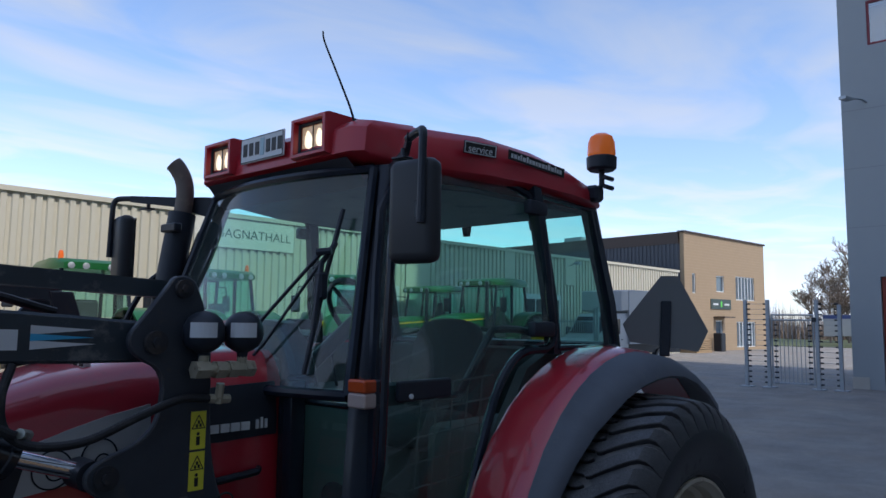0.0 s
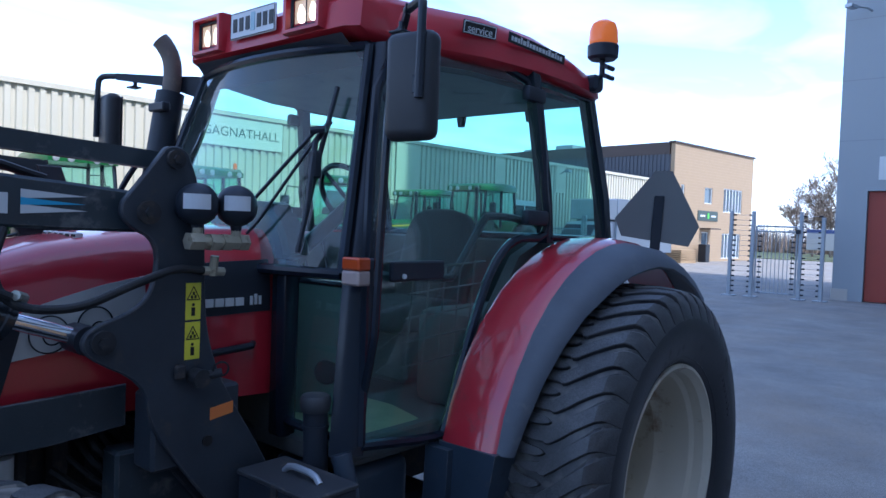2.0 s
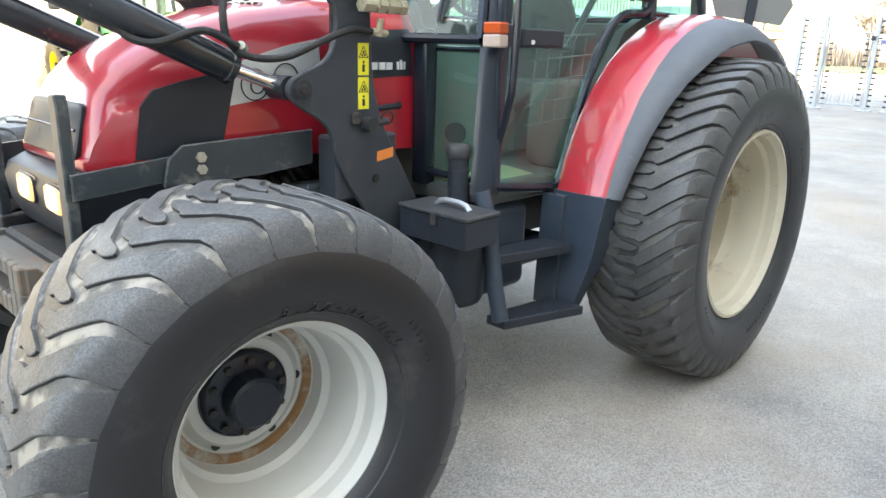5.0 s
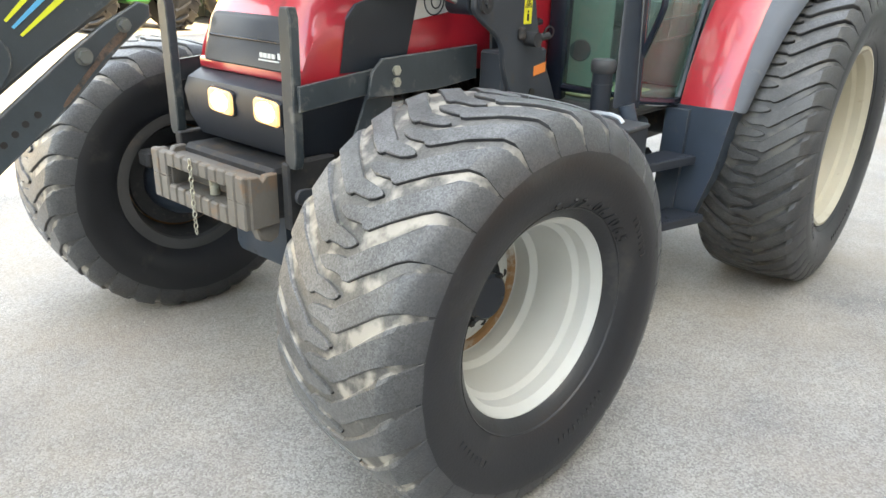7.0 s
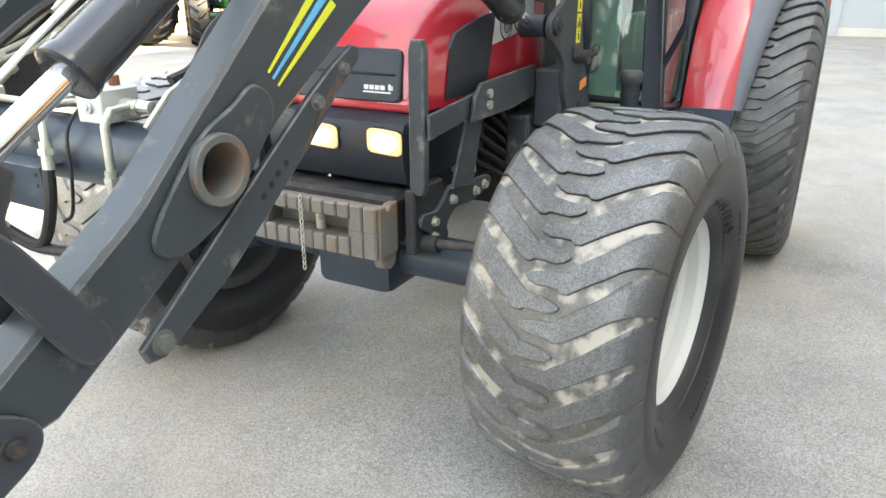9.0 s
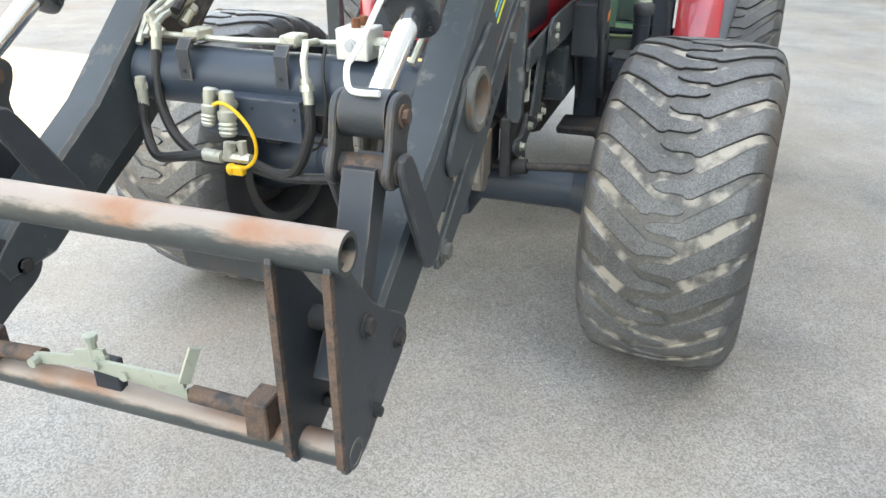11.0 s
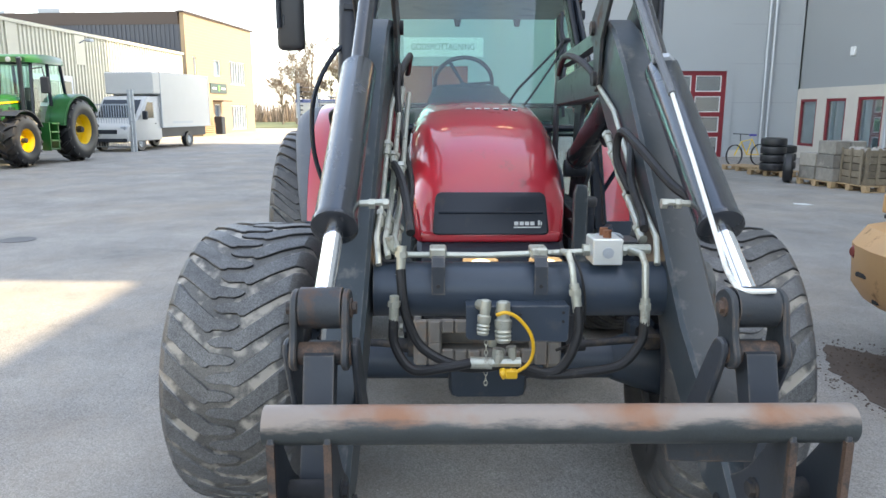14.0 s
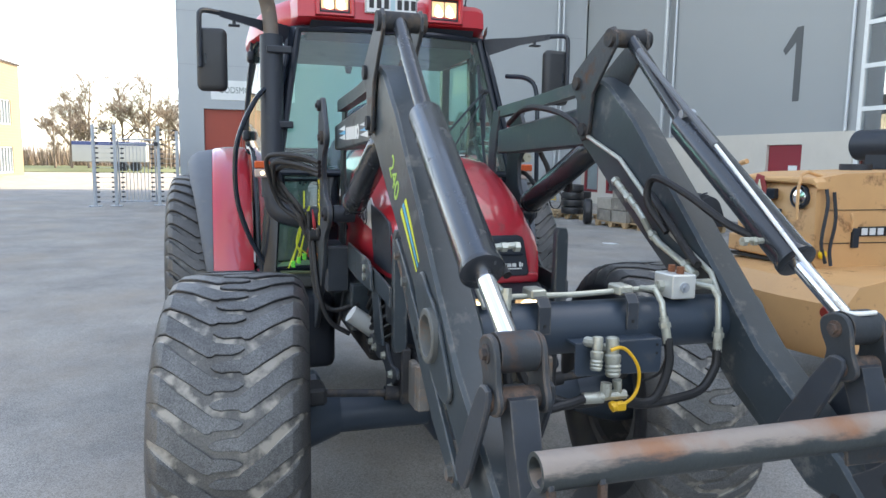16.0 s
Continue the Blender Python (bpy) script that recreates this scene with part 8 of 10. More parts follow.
for s in (-1, 1):
    y0 = 0.03 + s * 0.335
    bm = B()
    box(bm, (-1.350, y0 - 0.080, 2.538), (-1.34, y0 + 0.080, 2.640), 0.003)
    wl_ = part("work_lamp", bm, LAMPON, tractor, "lit square roof work lamp")
    for dy in (-0.036, 0.036):
        bm = B()
        lathe(bm, (-1.350, y0 + dy, 2.584), (-1, 0, 0), [(0.0, 0.026), (0.003, 0.021), (0.005, 0.0)], n=18)
        for v in bm.verts:
            up = v.co.z - 2.584
            v.co.y = y0 + dy + (v.co.y - y0 - dy) * (1.0 - 16 * up) + up * 0.25
            v.co.z = 2.584 + up * 1.5
        part("bulb", bm, BULB, wl_, "bright lit bulb")
    bm = B()
    for a, b in (((-0.086, 2.532), (0.086, 2.532)), ((0.086, 2.532), (0.086, 2.646)), ((0.086, 2.646), (-0.086, 2.646)), ((-0.086, 2.646), (-0.086, 2.532))):
        cyl(bm, (-1.356, y0 + a[0], a[1]), (-1.356, y0 + b[0], b[1]), 0.007, n=8)
    cyl(bm, (-1.356, y0, 2.535), (-1.356, y0, 2.645), 0.003, n=6)
    part("bezel", bm, BLACK, wl_)
bm = B()
box(bm, (-1.372, -0.130, 2.538), (-1.362, 0.190, 2.652), 0.004)
box(bm, (-1.364, -0.08, 2.55), (-1.33, 0.14, 2.64))
plate = part("number_plate", bm, [SIGNW], tractor, "white number plate with dark bars")
bm = B()
for k, y in enumerate((0.150, 0.105, 0.060, -0.02, -0.062, -0.104)):
    box(bm, (-1.3745, y - 0.014, 2.568), (-1.3715, y + 0.014, 2.624))
for a, b in (((-0.124, 2.543), (0.184, 2.543)), ((0.184, 2.543), (0.184, 2.647)), ((0.184, 2.647), (-0.124, 2.647)), ((-0.124, 2.647), (-0.124, 2.543))):
    cyl(bm, (-1.372, *a), (-1.372, *b), 0.002, n=5)
part("plate_bar", bm, INK, plate)
bm = B()
box(bm, (-1.3745, 0.008, 2.56), (-1.3715, 0.035, 2.635))
part("plate_sticker", bm, material("pale_blue", (0.35, 0.5, 0.55), 0.5), plate)
# speaker on the foot-room panel
bm = B()
m = facing((-1.28, -0.40, 1.17), (0.5, -0.86, 0))
prism(bm, [(-0.14, -0.15), (0.14, -0.15), (0.14, 0.42), (-0.14, 0.42)], "z", -0.02, 0.0, 0.004)
bmesh.ops.transform(bm, matrix=m, verts=bm.verts)
foot = part("foot_panel", bm, PALETRIM, tractor, "pale grey foot-room panel")
bm = B()
lathe(bm, m @ Vector((0.0, 0.02, 0.001)), m.to_3x3() @ Vector((0, 0, 1)), [(0.0, 0.05), (0.006, 0.046), (0.004, 0.02), (0.006, 0.0)], n=20)
part("speaker", bm, BLACK, foot)
# roof stickers on the left side
bm = B()
for s in (-1,):
    m = facing((-0.85, -0.762, 2.565), (1, -0.24, 0), (0.03, -0.08, 1))
    box(bm, (-0.085, -0.026, 0.0), (0.085, 0.026, 0.004), m=m)
sticker = part("roof_sticker", bm, INK, tractor)
lettering("sticker_word", "service", 0.045, m @ Matrix.Translation((0, -0.004, 0.0045)), SIGNW, sticker, 0.0008)
bm = B()
for a, b in (((-0.08, -0.022), (0.08, -0.022)), ((0.08, -0.022), (0.08, 0.022)), ((0.08, 0.022), (-0.08, 0.022)), ((-0.08, 0.022), (-0.08, -0.022))):
    vs0 = cyl(bm, (*a, 0.004), (*b, 0.004), 0.0022, n=5)
    bmesh.ops.transform(bm, matrix=m, verts=vs0)
part("sticker_rim", bm, SIGNW, sticker)
bm = B()
m = facing((-0.52, -0.822, 2.552), (1, -0.06, -0.05), (0.0, -0.08, 1))
box(bm, (-0.20, -0.020, 0.0), (0.20, 0.020, 0.004), m=m)
st2 = part("roof_strip", bm, INK, tractor, "dark strip with pale web address bars")
bm = B()
rngs = random.Random(4)
x = -0.185
while x < 0.18:
    w_ = rngs.uniform(0.010, 0.022)
    h_ = rngs.choice((0.009, 0.009, 0.013))
    box(bm, (x, -0.011, 0.004), (x + w_, -0.011 + 2 * h_, 0.0055), m=m)
    x += w_ + 0.006
part("strip_bar", bm, SIGNW, st2)
# beacon
bm = B()
tube(bm, [(-0.02, -0.79, 2.48), (-0.02, -0.84, 2.50), (-0.02, -0.865, 2.53), (-0.02, -0.865, 2.60)], 0.014, n=10)
box(bm, (-0.06, -0.86, 2.45), (0.02, -0.77, 2.53), 0.015)
for z in (2.515, 2.56):
    cyl(bm, (-0.055, -0.90, z), (0.02, -0.90, z), 0.012, n=8)
bs = part("beacon_stalk", bm, BLACK, tractor)
bm = B()
lathe(bm, (-0.02, -0.865, 2.60), (0, 0, 1), [(0.0, 0.0), (0.0, 0.06), (0.012, 0.072), (0.065, 0.074), (0.07, 0.068), (0.07, 0.0)], n=32)
part("beacon_base", bm, BLACK, bs)
bm = B()
lathe(bm, (-0.02, -0.865, 2.67), (0, 0, 1), [(0.0, 0.066), (0.015, 0.069), (0.07, 0.065), (0.10, 0.054), (0.115, 0.03), (0.118, 0.0)], n=32)
part("beacon_lens", bm, AMBER, bs, "orange beacon lens")
# aerial
bm = B()
lathe(bm, (-1.275, -0.465, 2.60), (0, 0, 1), [(0, 0.02), (0.01, 0.022), (0.03, 0.014), (0.05, 0.008), (0.05, 0)], n=14)
tube(bm, [(-1.275, -0.465, 2.63), (-1.305, -0.463, 2.70), (-1.38, -0.46, 2.83), (-1.435, -0.46, 2.92), (-1.445, -0.46, 2.96)], 0.005, n=6, smooth=5, r2=0.003)
part("aerial", bm, BLACK, tractor, "thin bent black aerial")
# mirrors
for s, cy in ((-1, -1.003), (1, 1.053)):
    bm = B()
    ty = cy - s * 0.045
    path = [(Vector((-1.20, s * 0.60, 2.395)), 0.060, 0.016), (Vector((-1.24, s * 0.66, 2.41)), 0.050, 0.014), (Vector((-1.34, s * 0.81, 2.438)), 0.024, 0.012), (Vector((-1.47, ty, 2.456)), 0.016, 0.012)]
    loft(bm, [[p + Vector((dx, 0, dz)) for dx, dz in ((-d, -hh), (d, -hh), (d, hh), (-d, hh))] for p, hh, d in path])
    tube(bm, [(-1.455, ty - s * 0.02, 2.458), (-1.495, cy + s * 0.025, 2.462), (-1.512, cy + s * 0.055, 2.45), (-1.52, cy + s * 0.062, 2.40), (-1.525, cy + s * 0.062, 2.16)], 0.014, n=10, smooth=4)
    cyl(bm, (-1.42, cy - s * 0.12, 2.44), (-1.42, cy - s * 0.12, 2.405), 0.010, n=8)
    box(bm, (-1.45, cy - s * 0.12 - 0.03, 2.40), (-1.40, cy - s * 0.12 + 0.03, 2.408), 0.002)
    arm = part("mirror_arm", bm, BLACK, tractor, "bent black mirror arm")
    bm = B()
    mm_ = Matrix.Translation((-1.485, cy, 2.205)) @ Matrix.Rotation(radians(-s * 8), 4, "Z")
    w_ = 0.080 if s > 0 else 0.091
    box(bm, (-0.038, -w_, -0.168), (0.038, w_, 0.168), 0.034, m=mm_, seg=4)
    mi_ = part("mirror_case", bm, MIRROR, arm, "rounded black mirror housing", smooth=60)
    bm = B()
    box(bm, (-0.040, s * 0.03 - 0.008, -0.03), (-0.03, s * 0.03 + 0.008, 0.03), 0.004, m=mm_)
    part("mirror_clamp", bm, BLACKS, arm)
    bm = B()
    box(bm, (0.035, -0.068, -0.155), (0.039, 0.068, 0.155), 0.0, m=mm_)
    part("mirror_pane", bm, MIRGLASS, arm)
# front indicators on stalks
for s in (-1, 1):
    bm = B()
    x, y = -1.51, s * 0.80
    box(bm, (x - 0.028, y - 0.042, 1.622), (x + 0.03, y + 0.042, 1.664), 0.006)
    ind = part("indicator", bm, AMBERD, tractor, "amber and clear indicator lamp")
    bm = B()
    box(bm, (x - 0.028, y - 0.042, 1.572), (x + 0.03, y + 0.042, 1.620), 0.006)
    part("side_lens", bm, CLEARL, ind)
    if s > 0:
        bm = B()
        lathe(bm, (x - 0.028, y, 1.596), (-1, 0, 0), [(0.0, 0.012), (0.003, 0.009), (0.004, 0.0)], n=14)
        part("bulb", bm, BULB, ind)
    bm = B()
    box(bm, (x + 0.028, y - 0.03, 1.58), (x + 0.07, y + 0.02, 1.66), 0.005)
    part("lamp_bracket", bm, BLACK, ind)
# fenders
GX, GZ = -0.13, 0.775
FEN = [(GX + 0.962 * math.cos(radians(a)), GZ + 0.962 * math.sin(radians(a))) for a in (168, 160, 150, 140, 130, 122, 114, 106, 98, 90, 80, 70, 60, 50, 42)]
for s in (-1, 1):
    bm = B()
    rows = []
    for x, z in FEN:
        d = Vector((x - GX, 0, z - GZ)).normalized()
        p = Vector((x, 0, z))
        rows.append([p + d * e + Vector((0, s * y, 0)) for e, y in ((0.004, 0.835), (0.016, 0.86), (0.016, 0.98), (0.006, 1.06), (-0.012, 1.085), (-0.03, 1.075), (-0.03, 0.835))])
    loft(bm, rows)
    fen = part("fender", bm, RED, tractor, "red curved rear fender", smooth=45)
    bm = B()
    rows = []
    for i, (x, z) in enumerate(FEN):
        d = Vector((x - GX, 0, z - GZ)).normalized()
        p = Vector((x, 0, z))
        w_ = np.interp(i, [0, 2, 5, 8, 13, 14], [0.035, 0.075, 0.135, 0.16, 0.16, 0.13])
        k = 0.16 * w_
        rows.append([p + d * e + Vector((0, s * y, 0)) for e, y in ((-0.004, 1.078), (-0.008 - k * 0.5, 1.085 + 0.55 * w_), (-0.022 - 1.6 * k, 1.085 + 0.92 * w_), (-0.045 - 2.2 * k, 1.085 + w_), (-0.055 - 2.2 * k, 1.075 + w_), (-0.030 - 1.2 * k, 1.08 + 0.5 * w_), (-0.026, 1.075))])
    loft(bm, rows)
    part("fender_lip", bm, RUBBERG, fen, "grey scuffed rubber fender extension", smooth=45)
    # dark lower panel and steps
    bm = B()
    loft(bm, [[Vector((x0, s * y0, z)), Vector((x0, s * y1, z)), Vector((x1, s * y1, z)), Vector((x1, s * y0, z))] for z, x0, x1, y0, y1 in ((0.978, -1.09, -0.93, 0.83, 1.09), (0.70, -1.10, -0.98, 0.86, 1.05), (0.46, -1.13, -1.07, 0.90, 0.99), (0.44, -1.13, -1.08, 0.92, 0.97))])
    part("step_panel", bm, NAVY, tractor, "dark blue steel panel under the fender")
    bm = B()
    tube(bm, [(-1.55, s * 0.80, 1.02), (-1.545, s * 0.83, 0.93), (-1.535, s * 0.885, 0.62), (-1.53, s * 0.915, 0.50)], 0.034, n=14)
    part("step_post", bm, NAVY, tractor)
    for z, x0, x1, ya, yb, y0 in ((0.765, -1.50, -1.12, 0.872, 0.965, 0.76), (0.50, -1.515, -1.12, 0.925, 1.045, 0.83)):
        bm = B()
        prism(bm, [(x0, s * y0), (x0, s * ya), (x1, s * yb), (x1, s * (y0 + 0.05))], "z", z - 0.045, z - 0.004, 0.004)
        n_ = 22
        for k in range(n_):
            f = (k + 0.5) / n_
            xx = x0 + 0.01 + (x1 - x0 - 0.02) * f
            for y in (ya + (yb - ya) * f - 0.006, y0 + 0.05 * f + 0.003):
                prism(bm, [(xx - 0.005, z - 0.006), (xx + 0.005, z - 0.006), (xx, z + 0.002)], "y", s * y - 0.002, s * y + 0.002)
        part("step", bm, BLACK, tractor, "serrated black boarding step")
    bm = B()
    prism(bm, [(-1.14, 0.46), (-1.08, 0.46), (-1.06, 0.96), (-1.12, 0.96)], "y", *sorted((s * 0.79, s * 0.90)))
    part("step_back", bm, NAVY, tractor)
# tank, filler, tool box on the left; battery on the right
bm = B()
lathe(bm, (-1.61, -0.735, 0.555), (0, 0, 1), [(0.0, 0.0), (0.0, 0.08), (0.012, 0.10), (0.035, 0.112), (0.28, 0.115), (0.285, 0.0)], n=28)
part("air_tank", bm, BLACK, tractor, "rounded black tank below the tool box")
bm = B()
box(bm, (-1.50, -0.74, 0.525), (-1.14, -0.36, 0.92), 0.045, seg=3)
box(bm, (-1.16, -0.64, 0.56), (-0.85, -0.36, 0.70), 0.02)
part("fuel_tank", bm, NAVY, tractor, "dark moulded fuel tank")
bm = B()
box(bm, (-1.72, 0.42, 0.50), (-1.40, 0.80, 0.92), 0.05, seg=3)
part("battery_box", bm, BLACK, tractor, "black battery box")
bm = B()
cyl(bm, (-1.552, -0.68, 0.86), (-1.565, -0.684, 1.16), 0.042, n=20)
cyl(bm, (-1.561, -0.683, 1.085), (-1.5615, -0.683, 1.098), 0.046, n=20)
fil = part("filler_neck", bm, BLACK, tractor)
bm = B()
lathe(bm, (-1.566, -0.684, 1.142), (0, 0, 1), [(0, 0.046), (0.005, 0.050), (0.03, 0.053), (0.045, 0.052), (0.055, 0.045), (0.058, 0)], n=14)
part("filler_cap", bm, DUSTY, fil, "dusty filler cap")
bm = B()
box(bm, (-1.785, -0.935, 0.845), (-1.60, -0.575, 0.955), 0.004)
tb = part("toolbox", bm, BLACK, tractor, "scuffed black steel tool box")
bm = B()
box(bm, (-1.79, -0.94, 0.955), (-1.595, -0.57, 0.972), 0.004)
part("toolbox_lid", bm, DUSTY, tb, "dusty dark lid")
bm = B()
tube(bm, [(-1.69, -0.865, 0.972), (-1.69, -0.845, 0.99), (-1.69, -0.815, 0.997), (-1.69, -0.74, 0.997), (-1.69, -0.71, 0.99), (-1.69, -0.69, 0.972)], 0.011, n=8)
part("toolbox_handle", bm, GALV, tb)
bm = B()
box(bm, (-1.793, -0.785, 0.915), (-1.785, -0.755, 0.965), 0.002)
part("latch", bm, DIRTY, tb)
bm = B()
box(bm, (-1.62, -0.62, 0.48), (-1.5, -0.5, 0.86), 0.02)
box(bm, (-1.95, -0.55, 0.60), (-1.7, -0.35, 0.64), 0.01)
part("tank_bracket", bm, DIRTY, tractor, "dirty tank bracket")
# exhaust, air intake and wiring on the right
bm = B()
tube(bm, [(-1.62, 0.42, 1.36), (-1.56, 0.60, 1.35), (-1.50, 0.71, 1.39), (-1.475, 0.738, 1.50)], 0.062, n=16, smooth=5)
cyl(bm, (-1.475, 0.738, 1.46), (-1.345, 0.728, 2.37), 0.065, n=24)
ex = part("exhaust", bm, BLACK, tractor, "upright black exhaust stack")
bm = B()
tube(bm, [(-1.347, 0.728, 2.35), (-1.333, 0.733, 2.46), (-1.337, 0.745, 2.54), (-1.36, 0.765, 2.60), (-1.378, 0.778, 2.625)], 0.043, n=16, smooth=5)
part("exhaust_pipe", bm, material("heat_brown_steel", (0.14, 0.115, 0.095), 0.6, metal=0.3, vary=0.3, scale=8, stain=(0.22, 0.17, 0.12), stain_amt=0.3, stain_scale=10), ex, "heat-browned bent exhaust tip")
bm = B()
box(bm, (-1.44, 0.62, 2.27), (-1.40, 0.76, 2.31), 0.006)
box(bm, (-1.47, 0.62, 1.85), (-1.43, 0.76, 1.89), 0.006)
part("exhaust_bracket", bm, BLACK, ex)
bm = B()
for s in (-1, 1):
    tube(bm, [(-1.37, 0.70, 2.10), (-1.45, 0.80, 2.04), (-1.51, 0.90, 1.86), (-1.515, 0.943, 1.69), (-1.515, 0.938, 1.45), (-1.51, 0.878, 1.243), (-1.50, 0.80, 1.10), (-1.50, 0.72, 1.02)] if s > 0 else [(-1.33, -0.73, 2.22), (-1.42, -0.84, 2.20), (-1.47, -0.885, 2.10), (-1.49, -0.888, 1.75), (-1.50, -0.888, 1.45), (-1.495, -0.875, 1.38), (-1.455, -0.805, 1.235), (-1.43, -0.73, 1.09)], 0.0145, n=8, smooth=4)
part("grab_rail", bm, BLACKS, tractor)
bm = B()
rg = random.Random(2)
for k in range(6):
    a = rg.uniform(0, 1)
    tube(bm, [(-1.70, 0.56, 1.42), (-1.74 - 0.02 * a, 0.58 + 0.03 * a, 1.34), (-1.75, 0.60 + 0.04 * a, 1.24 - 0.02 * a), (-1.73, 0.58 + 0.02 * k, 1.16 - 0.015 * k)], 0.0035, n=5, smooth=5)
wires = part("wire", bm, material("yellow_wire", (0.55, 0.6, 0.04), 0.5), tractor, "loose coloured wires with plugs")
bm = B()
for k in range(4):
    a = rg.uniform(0, 1)
    tube(bm, [(-1.66, 0.54, 1.40), (-1.70, 0.52 + 0.03 * a, 1.3), (-1.70, 0.53 + 0.02 * k, 1.18 - 0.02 * k)], 0.0035, n=5, smooth=5)
part("red_wire", bm, material("red_wire_skin", (0.5, 0.03, 0.04), 0.5), wires)
bm = B()
for k in range(3):
    box(bm, (-1.75, 0.585 + 0.03 * k, 1.13 - 0.02 * k), (-1.72, 0.605 + 0.03 * k, 1.165 - 0.02 * k), 0.003)
part("plug", bm, LIMEP, wires)
bm = B()
box(bm, (-1.60, 0.575, 1.25), (-1.595, 0.583, 1.50))
part("reflex_strip", bm, LIME, tractor)
# inside: seat, wheel, console
bm = B()
box(bm, (-0.72, -0.26, 1.26), (-0.22, 0.26, 1.40), 0.05, seg=3)
seat = part("seat", bm, SEATC, tractor, "dark cloth driver's seat", smooth=60)
bm = B()
prism(bm, rounded_outline([(-0.20, 0.0), (0.0, -0.012), (0.20, 0.0), (0.235, 0.10), (0.24, 0.28), (0.215, 0.42), (0.15, 0.495), (0.0, 0.515), (-0.15, 0.495), (-0.215, 0.42), (-0.24, 0.28), (-0.235, 0.10)]), "x", -0.06, 0.06, 0.03)
bmesh.ops.transform(bm, matrix=Matrix.Translation((-0.22, 0, 1.36)) @ Matrix.Rotation(radians(10), 4, "Y"), verts=bm.verts)
part("backrest", bm, SEATC, seat, smooth=60)
bm = B()
box(bm, (-0.62, -0.2, 1.0), (-0.32, 0.2, 1.27), 0.03)
part("seat_base", bm, INTERIOR, seat)
bm = B()
m = Matrix.Translation((-0.78, 0.03, 1.885)) @ Matrix.Rotation(radians(55), 4, "Y")
ring = [m @ Vector((0.195 * math.cos(t), 0.195 * math.sin(t), 0)) for t in (2 * math.pi * k / 32 for k in range(33))]
tube(bm, ring, 0.014, n=8)
for t in (0.5, 2.6, 4.7):
    tube(bm, [m @ Vector((0, 0, -0.02)), m @ Vector((0.195 * math.cos(t), 0.195 * math.sin(t), 0))], 0.011, n=6)
sw = part("steering_wheel", bm, BLACK, tractor)
bm = B()
cyl(bm, (-0.80, 0.03, 1.86), (-1.27, 0.03, 1.50), 0.035, n=12)
prism(bm, rounded_outline([(-0.245, 1.60), (-0.24, 1.745), (-0.17, 1.81), (-0.12, 1.85), (0.20, 1.85), (0.25, 1.795), (0.275, 1.74), (0.28, 1.60)]), "x", -1.40, -1.27, 0.02)
box(bm, (-1.44, -0.22, 1.30), (-1.25, 0.22, 1.72), 0.06, seg=2)
part("dash", bm, BLACK, sw, "dark instrument cowl")
bm = B()
box(bm, (-0.95, 0.36, 1.0), (-0.1, 0.74, 1.50), 0.05, seg=2)
box(bm, (-0.80, -0.74, 1.0), (-0.1, -0.42, 1.42), 0.05, seg=2)
part("console", bm, INTERIOR, tractor)
bm = B()
for x, y in ((-0.75, 0.45), (-0.65, 0.5), (-0.55, 0.45), (-0.85, 0.5)):
    tube(bm, [(x, y, 1.48), (x - 0.04, y, 1.62), (x - 0.06, y - 0.01, 1.68)], 0.009, n=6)
    cyl(bm, (x - 0.06, y - 0.01, 1.66), (x - 0.07, y - 0.01, 1.71), 0.016, n=8)
part("lever", bm, BLACK, tractor)
bm = B()
for k in range(5):
    z = 1.25 + 0.09 * k
    tube(bm, [(-1.22 + 0.01 * k, -0.735, z), (-1.0, -0.75, z + 0.015), (-0.84 + 0.02 * k, -0.765, z + 0.03)], 0.004, n=5)
for k in range(5):
    tube(bm, [(-1.20 + 0.09 * k, -0.745, 1.24), (-1.17 + 0.09 * k, -0.75, 1.63)], 0.0035, n=5)
part("wire_basket", bm, MESHY, tractor, "wire storage net inside the door")
bm = B()
tube(bm, [(-1.16, -0.735, 1.585), (-0.97, -0.74, 1.575), (-0.92, -0.74, 1.60), (-0.76, -0.745, 1.80), (-0.72, -0.75, 1.825), (-0.60, -0.77, 1.825), (-0.50, -0.79, 1.81)], 0.016, n=8, smooth=4)
part("inner_rail", bm, BLACK, tractor)
# rear-view mirror, wiper
bm = B()
for y in (0.045, -0.42):
    prism(bm, [(y - 0.03, 2.40), (y + 0.03, 2.40), (y + 0.018, 2.345), (y - 0.018, 2.345)], "x", 0.03, 0.06, 0.006)
part("clip", bm, BLACK, tractor, "small dark headliner clip")
bm = B()
prism(bm, [(-1.18, -0.52), (-0.8, -0.68), (0.05, -0.72), (0.05, 0.72), (-0.8, 0.68), (-1.18, 0.52)], "z", 2.40, 2.424, 0.004)
part("headliner", bm, BLACK, tractor, "dark cab headliner")
bm = B()
tube(bm, [(-1.60, -0.14, 1.66), (-1.56, -0.253, 1.824), (-1.475, -0.530, 2.10)], 0.007, n=6)
tube(bm, [(-1.60, -0.22, 1.66), (-1.56, -0.323, 1.773), (-1.47, -0.548, 2.09)], 0.006, n=6)
cyl(bm, (-1.485, -0.515, 2.10), (-1.455, -0.56, 2.105), 0.014, n=8)
tube(bm, [(-1.375, -0.525, 2.27), (-1.44, -0.520, 2.035), (-1.515, -0.522, 1.74), (-1.535, -0.524, 1.665)], 0.010, n=6)
tube(bm, [(-1.41, -0.530, 2.14), (-1.475, -0.530, 2.06), (-1.50, -0.528, 1.82)], 0.011, n=6)
box(bm, (-1.49, -0.545, 1.93), (-1.45, -0.505, 2.03), 0.008)
